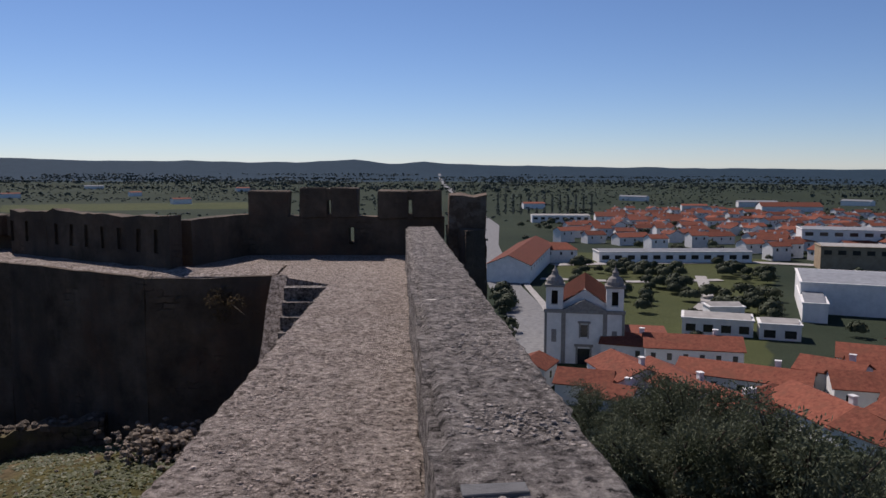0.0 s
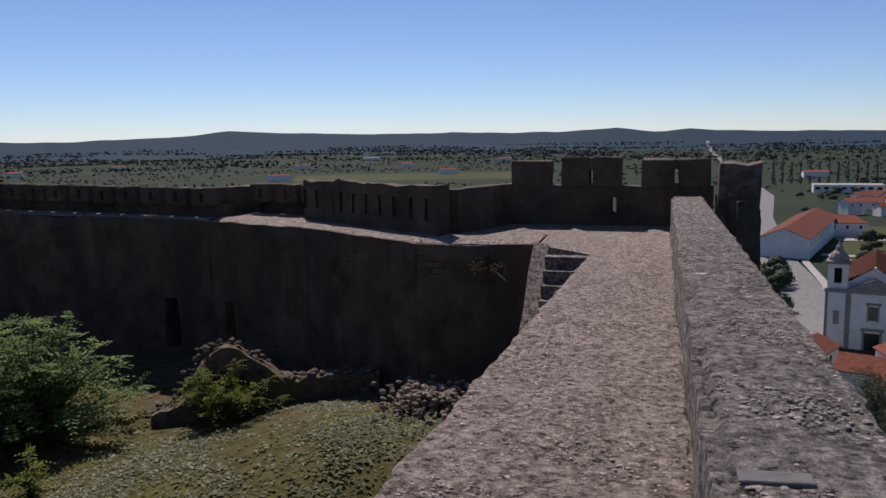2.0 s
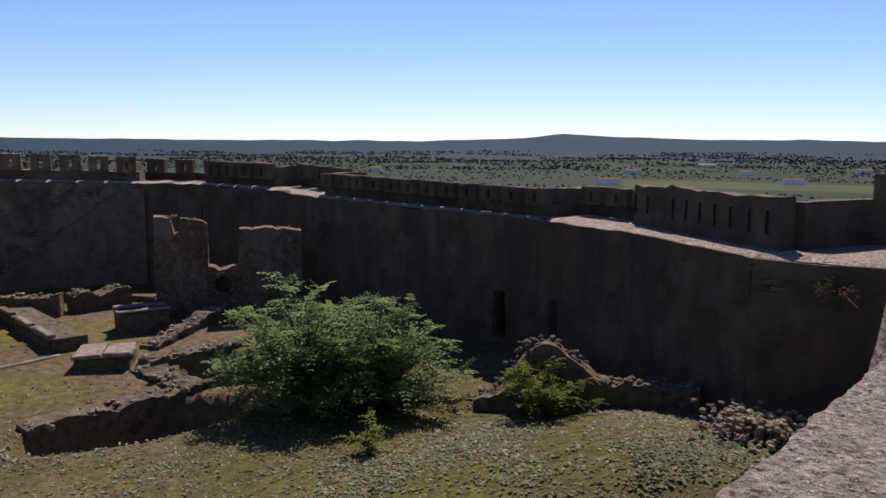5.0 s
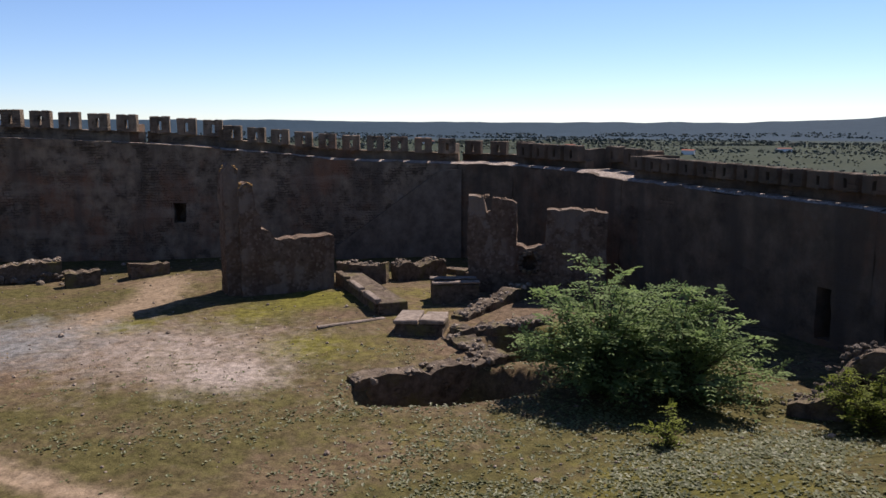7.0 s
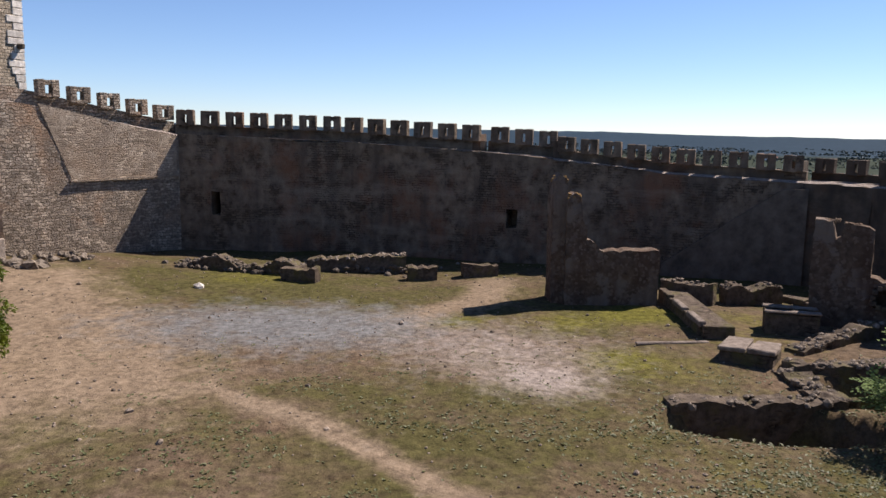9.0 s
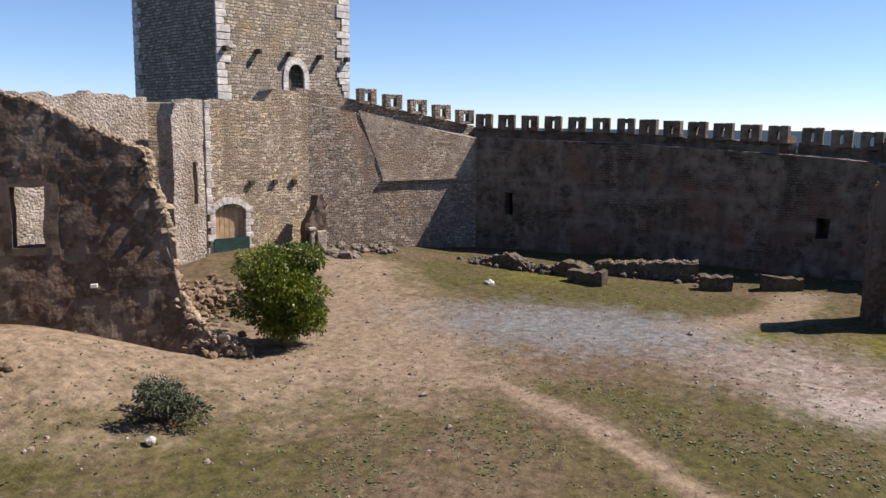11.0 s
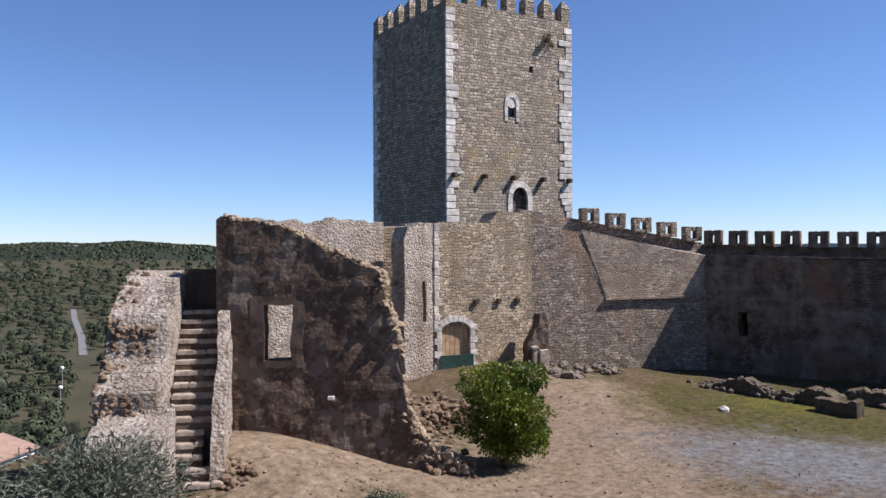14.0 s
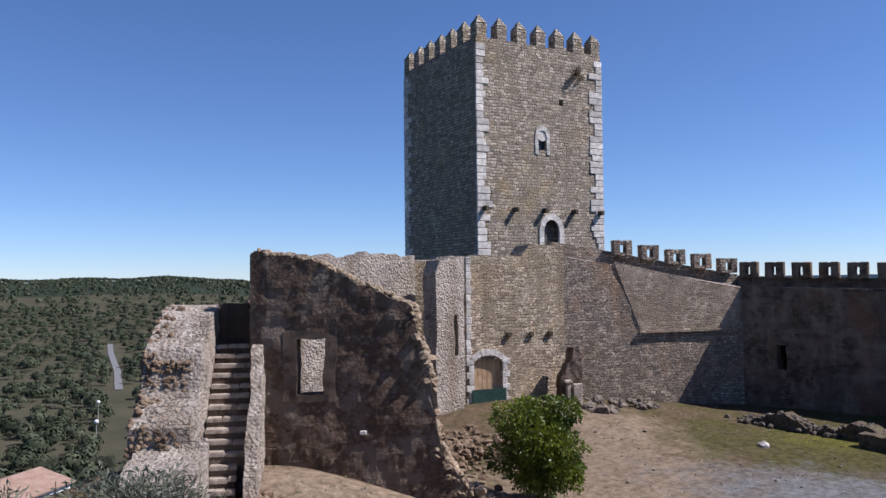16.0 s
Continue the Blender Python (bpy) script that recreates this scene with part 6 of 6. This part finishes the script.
def hall(at, turn, w, d, h, label, roof, wall=None, windows=0):
    e = thing("hall", label, "building", at, turn, group="")
    bm = bmesh.new()
    quadbox(bm, -w / 2, -d / 2, -6, w / 2, d / 2, h)
    body_ = part("wall", bm, wall or M_WHITE, e)
    bm = bmesh.new()
    quadbox(bm, -w / 2 - 0.3, -d / 2 - 0.3, h + 0.01, w / 2 + 0.3, d / 2 + 0.3, h + 0.35)
    part("parapet", bm, wall or M_WHITE, e)
    bm = bmesh.new()
    v = [bm.verts.new(c) for c in ((-w / 2 + 0.4, -d / 2 + 0.4, h + 0.4), (w / 2 - 0.4, -d / 2 + 0.4, h + 0.4), (w / 2 - 0.4, d / 2 - 0.4, h + 0.4), (-w / 2 + 0.4, d / 2 - 0.4, h + 0.4), (-w / 2 + 0.4, 0, h + 1.2), (w / 2 - 0.4, 0, h + 1.2))]
    for f in ((0, 1, 5, 4), (2, 3, 4, 5), (1, 2, 5), (3, 0, 4)):
        bm.faces.new([v[i] for i in f])
    part("roof", bm, roof, e)
    for i in range(windows):
        x = -w / 2 + w * (i + 0.5) / windows
        bm = bmesh.new()
        quadbox(bm, x - w / windows * 0.28, -d / 2 - 0.06, h - 3.0, x + w / windows * 0.28, -d / 2 + 0.02, h - 1.2)
        part("window", bm, M_PANE, body_)
    return e


hall((99, 236, -33.5), -16, 36, 32, 8.6, "large white hall with a grey sheet roof", M_GREYROOF)
hall((80.5, 226, -33.5), -16, 6, 32, 5.2, "white lean-to gallery along the large hall", M_GREYROOF, windows=0)
hall((66, 352, -34.5), 8, 66, 12, 4.8, "long low white school-like building", M_GREYROOF, windows=12)
hall((48, 196, -33.5), -12, 16, 9, 4.2, "low building with a pale grey roof", M_PAVE, windows=4)
hall((61, 191, -33.5), -12, 9, 7, 4.0, "small white building with a pale roof", M_PAVE, windows=2)
hall((54, 214, -33.5), 5, 9, 6, 3.8, "small white kiosk with a flat roof", M_PAVE, windows=2)
hall((134, 334, -33), -10, 26, 14, 8, "tan rendered building with a flat roof", M_PAVE, M_OCHRE, windows=5)
hall((160, 412, -34), -10, 40, 18, 10, "white flat-roofed building behind the hall", M_GREYROOF, windows=6)
hall((33, 650, -40), 4, 46, 14, 7, "white office block with dark windows beyond the town", M_PAVE, windows=8)
house((2, 312, -34), 82, 78, 15, 7, 3.2, "long white house row with a red tile roof", windows=10)
house((17, 345, -34.5), 10, 14, 11, 6, 2.5, "white two-storey house on the road bend", windows=3, hip=4)
house((127, 412, -34.5), -30, 14, 9, 5, 2.6, "white gabled house among trees", windows=2, chimney=True)
house((104, 612, -39), 5, 34, 14, 5, 3, "shed with a bright red roof", windows=0)
house((276, 850, -41), 0, 60, 22, 7, 4, "large barn with a dark red roof")
house((70, 632, -40), 0, 22, 18, 8, 3, "house with a brown tile roof at the edge of the town", windows=2)
g = random.Random(77)
street = [house((0, 0, 0), 0, w, d, h, r, windows=nw, chimney=True) for w, d, h, r, nw in ((11, 8, 4.5, 1.8, 2), (15, 9, 5.2, 2.0, 3), (9, 8, 6.2, 1.7, 2), (18, 9, 4.2, 2.0, 3))]
placed = []
for _ in range(1400):
    az, d = g.uniform(-33, -3), math.sqrt(g.uniform(372 ** 2, 820 ** 2))
    if az > -6 and d > 560 or az > -17 and d < 400 or (az > -9 and d < 430):
        continue
    if any(abs(az - a) * d / 57 < 13 and abs(d - q) < 15 for a, q in placed):
        continue
    placed.append((az, d))
    if len(placed) >= 190:
        break
for az, d in [(-27, 190), (-30, 175), (-33, 200), (-26, 165), (-31, 150), (-29, 128), (-33, 130), (-28, 108), (-33, 105), (-31, 90)] + placed:
    x, y, _ = far(az, d, 0)
    i = len(bpy.data.objects) % 4
    m = pose(x, y, ground_z(x, y) + 0.3, 0, 0, 20 + g.choice((0, 0, 90, 8, -8)) + g.uniform(-6, 6))
    if street:
        q = street.pop()
        kinds.append(q)
        q.matrix_basis = m
    else:
        copy_thing(kinds[3 + g.randrange(4)], m)


# ---- church ----
def build_church():
    x, y, _ = far(-4.75, 161, 0)
    e = thing("church", "white baroque church with two bell towers and grey stone trim", "church", (x, y, -33.0), -4.75)
    M_TRIM = mat("grey granite trim", (0.26, 0.24, 0.22), (0.42, 0.40, 0.37), scale=2.0, bump=0.2)

    def bit(name, *boxes, m=M_WHITE, parent=None, label=""):
        bm = bmesh.new()
        for b in boxes:
            quadbox(bm, *b)
        return part(name, bm, m, parent or e, label)
    fac = bit("facade", (-4.0, 0, -3, 4.0, 1.2, 10.4))
    bit("nave", (-5.6, 1.2, -3, 5.6, 26, 11.5))
    bm = bmesh.new()
    for sgn in (-1, 1):
        v = [bm.verts.new(c) for c in ((sgn * 6.1, 1.0, 11.3), (sgn * 6.1, 26.4, 11.3), (0, 26.4, 15.3), (0, 1.0, 15.3))]
        bm.faces.new(v)
    bmesh.ops.solidify(bm, geom=list(bm.faces), thickness=0.2)
    part("roof", bm, M_TILE, e)
    bm = bmesh.new()
    v = [bm.verts.new(c) for c in ((-5.6, 1.25, 11.4), (5.6, 1.25, 11.4), (0, 1.25, 15.1))]
    bm.faces.new(v)
    part("gable", bm, M_WHITE, e)
    bm = bmesh.new()
    lo = [bm.verts.new(c) for c in ((-4.2, -0.2, 11.1), (4.2, -0.2, 11.1), (0, -0.2, 13.2), (-4.2, 0.9, 11.1), (4.2, 0.9, 11.1), (0, 0.9, 13.2))]
    for f in ((0, 1, 2), (3, 5, 4), (0, 2, 5, 3), (1, 4, 5, 2), (0, 3, 4, 1)):
        bm.faces.new([lo[i] for i in f])
    part("pediment", bm, M_TRIM, e)
    bit("cornice", (-8.1, -0.35, 10.4, 8.1, 0.9, 11.1), m=M_TRIM)
    for x0 in (-4.3, 3.7):
        bit("pilaster", (x0, -0.18, -3, x0 + 0.6, 0.3, 10.39), m=M_TRIM)
    bit("door", (-1.2, -0.06, -1, 1.2, 0.1, 3.2), m=M_PANE, label="dark arched church door")
    bit("door_surround", (-1.6, -0.12, -1, -1.21, 0.1, 3.6), (1.21, -0.12, -1, 1.6, 0.1, 3.6), (-1.9, -0.3, 3.6, 1.9, 0.1, 4.1), m=M_TRIM)
    bit("window", (-0.7, -0.06, 5.6, 0.7, 0.1, 8.1), m=M_PANE)
    bit("window_surround", (-1.0, -0.12, 5.3, -0.71, 0.1, 8.4), (0.71, -0.12, 5.3, 1.0, 0.1, 8.4), (-1.3, -0.25, 8.4, 1.3, 0.1, 8.8), m=M_TRIM)
    for sgn in (-1, 1):
        c = sgn * 6.0
        t = bit("bell_tower", (c - 1.85, -0.1, -3, c + 1.85, 3.6, 10.39), (c - 1.7, 0.1, 11.1, c + 1.7, 3.4, 12.0), (c - 1.7, 0.1, 11.9, c - 0.65, 3.4, 15.6), (c + 0.65, 0.1, 11.9, c + 1.7, 3.4, 15.6),
                (c - 0.66, 0.1, 14.9, c + 0.66, 3.4, 15.6), (c - 0.66, 1.4, 11.9, c + 0.66, 2.0, 15.0))
        # near-black panel painting the shade inside the bell opening
        bit("opening", (c - 0.64, 1.30, 12.0, c + 0.64, 1.39, 14.9), m=M_DARKOPEN, parent=t)
        bit("cornice", (c - 2.0, -0.2, 15.61, c + 2.0, 3.7, 16.1), m=M_TRIM, parent=t)
        for q in (-1.95, 1.45):
            bit("corner_strip", (c + q, -0.22, -3, c + q + 0.5, 0.2, 10.38), m=M_TRIM, parent=t)
        bit("niche", (c - 0.5, -0.16, 4.4, c + 0.5, -0.02, 7.0), m=M_TRIM, parent=t)
        bm = bmesh.new()
        prof = ((1.75, 16.1), (1.7, 16.8), (1.3, 17.5), (0.75, 17.9), (0.6, 18.5), (0.65, 18.7), (0.3, 19.1), (0.12, 19.6), (0.0, 20.3))
        rings = [[bm.verts.new((c + r * math.cos(a * math.pi / 6), 1.75 + r * math.sin(a * math.pi / 6), z)) for a in range(12)] for r, z in prof[:-1]]
        for r0, r1 in zip(rings, rings[1:]):
            for a in range(12):
                bm.faces.new((r0[a], r0[(a + 1) % 12], r1[(a + 1) % 12], r1[a]))
        tip = bm.verts.new((c, 1.75, 20.3))
        for a in range(12):
            bm.faces.new((rings[-1][a], rings[-1][(a + 1) % 12], tip))
        part("cupola", bm, M_TRIM, t)
    bit("annex", (8.0, 6, -3, 17.0, 18, 4.5))
    bit("annex_roof", (7.8, 5.7, 4.51, 17.3, 18.3, 4.9), m=M_TILE)
    return e


build_church()


# ---- roads and park paths ----
def ribbon(name, pts, width, material, lift, label, category="road"):
    verts, faces = [], []
    path_ = []
    for (ax, ay), (bx, by) in zip(pts, pts[1:]):
        n = max(1, int(math.hypot(bx - ax, by - ay) / 8))
        path_ += [(lerp(ax, bx, i / n), lerp(ay, by, i / n)) for i in range(n)]
    path_.append(pts[-1])
    for i, p in enumerate(path_):
        a, b = path_[max(0, i - 1)], path_[min(len(path_) - 1, i + 1)]
        d = Vector((b[0] - a[0], b[1] - a[1])).normalized()
        for k in (-1, 0, 1):
            x, y = p[0] - d.y * width / 2 * k, p[1] + d.x * width / 2 * k
            verts.append((x, y, ground_z(x, y) + lift))
        if i:
            q = 3 * i
            faces += [(q - 3, q, q + 1, q - 2), (q - 2, q + 1, q + 2, q - 1)]
    me = bpy.data.meshes.new(name)
    me.from_pydata(verts, [], faces)
    me.materials.append(material)
    return tagged(new(name, me), label, category, kind="structure")


ribbon("road", [(0, 150), (4, 165), (5, 185), (1, 228), (-4, 262), (-10, 327), (-16, 420), (-20, 596), (-60, 950), (-165, 1818), (-262, 2673), (-320, 3200)], 11, M_ASPHALT, 0.25, "pale asphalt road through the town", "road")
ribbon("pavement", [(9.5, 168), (10.5, 185), (7.5, 228), (3.5, 262), (0, 300)], 2.2, M_PAVE, 0.4, "light pavement beside the road", "pavement")
ribbon("pavement", [(67, 300), (62, 270), (56, 240), (50, 225)], 4, M_PAVE, 0.3, "straight park path", "pavement")
ribbon("pavement", [(8, 285), (40, 281), (72, 290)], 5, M_PAVE, 0.3, "cross path in the park", "pavement")
ribbon("road", [(14, 330), (50, 342), (100, 352), (140, 340)], 8, M_PAVE, 0.25, "street behind the park", "road")
ribbon("road", [(-152, -296), (-181, -354), (-215, -428), (-237, -473)], 3.0, M_ASPHALT, 0.3, "street below the castle hill", "road")

house((-33.5, -89.0, -20.2), 30, 10, 8, 6.0, 1.2, "white house with a pale clay tile roof below the castle", windows=2, roof=M_CLAY)
g = random.Random(77)
for i in range(26):
    az, d = radians(g.uniform(151.1, 157.8)), g.uniform(105, 190)
    x, y = -math.sin(az) * d, math.cos(az) * d
    copy_thing(kinds[i % 3], pose(x, y, ground_z(x, y) - 1.2, 0, 0, g.uniform(0, 360)))

# ---- far trees, too many to count ----
def wood(name, label, spots, size, leaf, blades, seed, material=None):
    rng = np.random.default_rng(seed)
    n = len(spots)
    base = np.array(spots)
    verts, faces = np.zeros((n * blades * 4, 3)), []
    d = rng.normal(size=(n, blades, 3))
    d /= np.linalg.norm(d, axis=2)[:, :, None]
    d[:, :, 2] = np.abs(d[:, :, 2]) * 0.9 - 0.15
    grow = (size * rng.uniform(0.6, 1.35, (n, 1, 1)))
    p = base[:, None, :] + d * grow * rng.uniform(0.55, 1.0, (n, blades, 1)) + np.array([0, 0, 0.75]) * grow
    u = np.cross(d, rng.normal(size=(n, blades, 3)))
    u /= np.linalg.norm(u, axis=2)[:, :, None] + 1e-9
    v = np.cross(d, u)
    q = leaf * grow * rng.uniform(0.7, 1.3, (n, blades, 1))
    quad = np.stack([p - u * q, p - v * q * 0.8, p + u * q, p + v * q * 0.8], axis=2).reshape(-1, 3)
    f = np.arange(len(quad)).reshape(-1, 4)
    me = bpy.data.meshes.new(name)
    me.from_pydata(quad.tolist(), [], f.tolist())
    me.materials.append(material or M_WOODS)
    return tagged(new(name, me), label, "trees", kind="stuff")


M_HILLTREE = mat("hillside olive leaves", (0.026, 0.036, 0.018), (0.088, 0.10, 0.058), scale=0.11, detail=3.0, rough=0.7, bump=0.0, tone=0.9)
# woods of the plain: paler, bluer leaves hold some distance haze
M_WOODS = mat("hazed far olive woods", (0.034, 0.054, 0.048), (0.095, 0.118, 0.10), scale=0.05, rough=0.7, bump=0.0, tone=0.8)
g = random.Random(5)


def scatter(n, az0, az1, d0, d1, keep=None, power=0.5):
    res = []
    while len(res) < n:
        az, d = g.uniform(az0, az1), lerp(d0, d1, g.random() ** power)
        x, y, _ = far(az, d, 0)
        if keep and not keep(az, d, x, y):
            continue
        res.append((x, y, ground_z(x, y)))
    return res


hedge = lambda az, d, x, y: noise.noise(Vector((x * 0.006, y * 0.006, 3))) > -0.15 and abs(az - 5.6) > 0.35 and not (790 < d < 1100 and 18 < az < 35) and not (-36 < az < 0 and d < 820)
wood("park_trees", "dark round trees of the town park and gardens", scatter(105, -17, -4, 195, 330, lambda az, d, x, y: abs(x - 60 - (d - 260) * 0.2) > 5 and not (d < 232 and az > -8.5) and abs(d - 285) > 6), 2.5, 0.15, 300, 1, M_HILLTREE)
wood("garden_trees", "dark garden trees between the houses", scatter(230, -33, -6, 175, 800, lambda az, d, x, y: not (215 < d < 275 and az < -15) and not (d < 170)) + scatter(40, -9, 0, 380, 640) + scatter(300, -33, -3, 375, 840) + scatter(26, -17.5, -13, 200, 262) + scatter(14, 0.4, 1.4, 175, 250), 2.6, 0.17, 170, 2, M_HILLTREE)
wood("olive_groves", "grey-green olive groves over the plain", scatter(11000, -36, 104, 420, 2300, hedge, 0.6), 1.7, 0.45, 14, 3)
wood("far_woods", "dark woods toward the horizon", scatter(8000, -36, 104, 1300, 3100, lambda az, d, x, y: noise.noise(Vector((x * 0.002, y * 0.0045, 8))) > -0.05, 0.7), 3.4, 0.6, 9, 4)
wood("hill_olives", "olive trees on the hillside beyond the castle", scatter(2300, 139, 166, 90, 800, lambda az, d, x, y: to_segment(x, y, [(-80, -160), (-134, -258), (-178, -350), (-237, -473)]) > 4.0, 0.75), 2.7, 0.17, 120, 5, M_HILLTREE)
wood("hill_scrub", "scrub on the far hills", scatter(3800, 139, 166, 700, 1700, None, 0.6), 3.0, 0.4, 18, 6, M_HILLTREE)
rows_ = []
for i in range(26):
    for k in range(34):
        az = 1.5 - i * 0.55 if i < 13 else 40 + (i - 13) * 0.6
        d = 760 + k * 16 if i < 13 else 520 + k * 11
        x, y, _ = far(az + 0.02 * (k % 2), d, 0)
        rows_.append((x, y, ground_z(x, y)))
wood("orchard_rows", "straight rows of small trees on the plain", rows_, 1.5, 0.45, 16, 7)

# scattered white farm houses on the plain
for az, d, w in ((23.6, 1010, 22), (35.6, 930, 24), (33.9, 1300, 26), (29, 1700, 34), (26.5, 1350, 18), (46, 1500, 24), (60, 1650, 22), (70, 1900, 26), (-1, 900, 24), (-8, 1150, 40), (-16, 1000, 44), (-22, 1100, 36), (-12, 880, 26), (-27, 950, 40), (52, 1250, 18), (19.5, 1500, 24)):
    x, y, _ = far(az, d, 0)
    house((x, y, ground_z(x, y)), az + g.uniform(-30, 30), w, 12, 6, 1.5, "white farm building far out on the plain", roof=M_GREYROOF if w > 30 else M_TILE, group="farms on the plain")

# street lamps by the lower road
for x, y in ((-108, -222), (-92, -190)):
    e = thing("street_lamp", "slim white street lamp with a round head", "street lamp", (x, y, ground_z(x, y)), group="lamps of the lower street")
    bm = bmesh.new()
    limb(bm, (0, 0, -0.3), (0, 0, 7.0), 0.12, 0.08)
    part("pole", bm, M_PAVE, e)
    bm = bmesh.new()
    bmesh.ops.create_icosphere(bm, subdivisions=2, radius=0.55, matrix=Matrix.Translation((0, 0, 7.3)))
    part("head", bm, M_WHITE, e)

# ---- weeds and pebbles of the courtyard ----
def weeds(name, label, n, size, material, dens, seed):
    g = random.Random(seed)
    verts, faces = [], []
    while n > 0:
        x, y = g.uniform(-44, -1.5), g.uniform(-24, 19)
        if g.random() > dens(x, y) or distance_out(x, y) > -0.3:
            continue
        n -= 1
        z = ground_z(x, y)
        for _ in range(3):
            a, q = g.uniform(0, 6.28), size * g.uniform(0.6, 1.5)
            px, py = x + g.gauss(0, 0.05), y + g.gauss(0, 0.05)
            c, s_ = math.cos(a), math.sin(a)
            t = q * g.uniform(0.12, 0.5)
            b = len(verts)
            verts += [(px, py, z - 0.01), (px + c * q * 0.5 - s_ * q * 0.35, py + s_ * q * 0.5 + c * q * 0.35, z + t * 0.6), (px + c * q, py + s_ * q, z + t * 0.7), (px + c * q * 0.5 + s_ * q * 0.35, py + s_ * q * 0.5 - c * q * 0.35, z + t * 0.6)]
            faces.append((b, b + 1, b + 2, b + 3))
    return tagged(new(name, mesh_of(name, verts, faces, material)), label, "weeds", kind="stuff")


def thick(x, y):
    d = math.hypot(x, y)
    k = 0.10 + 0.90 * smooth(24, 14, d) * smooth(1, 11, y)
    k *= 0.15 + 0.85 * smooth(-0.25, 0.5, noise.noise(Vector((x * 0.45, y * 0.45, 6))) + 0.05)
    return k * (0.1 if to_segment(x, y, TRACK) < 1.0 else 1.0) * smooth(-28, -16, x) * (0.25 if y < -9 else 1.0)


M_WEED = mat("low clover and grass", (0.10, 0.125, 0.042), (0.31, 0.33, 0.15), scale=3.0, rough=0.55, bump=0.0, thin=0.45, tone=0.68)
weeds("courtyard_weeds", "low clover and grass on the courtyard ground", 15000, 0.085, M_WEED, thick, 1)
weeds("dry_tufts", "dry straw-coloured tufts on the ground", 1300, 0.06, mat("dry straw", (0.28, 0.21, 0.11), (0.46, 0.37, 0.22), scale=3.0, bump=0.0, thin=0.5), lambda x, y: 0.5 if to_segment(x, y, TRACK) > 1.2 and x > -27 and y > -9 else 0.0, 2)
g = random.Random(12)
peb = []
while len(peb) < 1900:
    x, y = g.uniform(-43, -3), g.uniform(-23, 17)
    if distance_out(x, y) < -0.5:
        peb.append((x, y, ground_z(x, y) + 0.01, g.uniform(0.03, 0.11) if g.random() < 0.96 else g.uniform(0.13, 0.26)))
for _ in range(420):
    x, y = -17.5 + g.gauss(0, 3.6), -13.5 + g.gauss(0, 2.6)
    if distance_out(x, y) < -0.5 and to_segment(x, y, [FA, FB]) > 0.4:
        peb.append((x, y, ground_z(x, y) + 0.01, 0.03 + 0.13 * g.random() ** 3))
heap("pebbles", "loose pebbles and small stones on bare ground", peb, island_tone(mat("loose pebble", (0.20, 0.155, 0.115), (0.42, 0.35, 0.28), scale=5.0, bump=0.5), 0.5, 1.5), "pebbles")
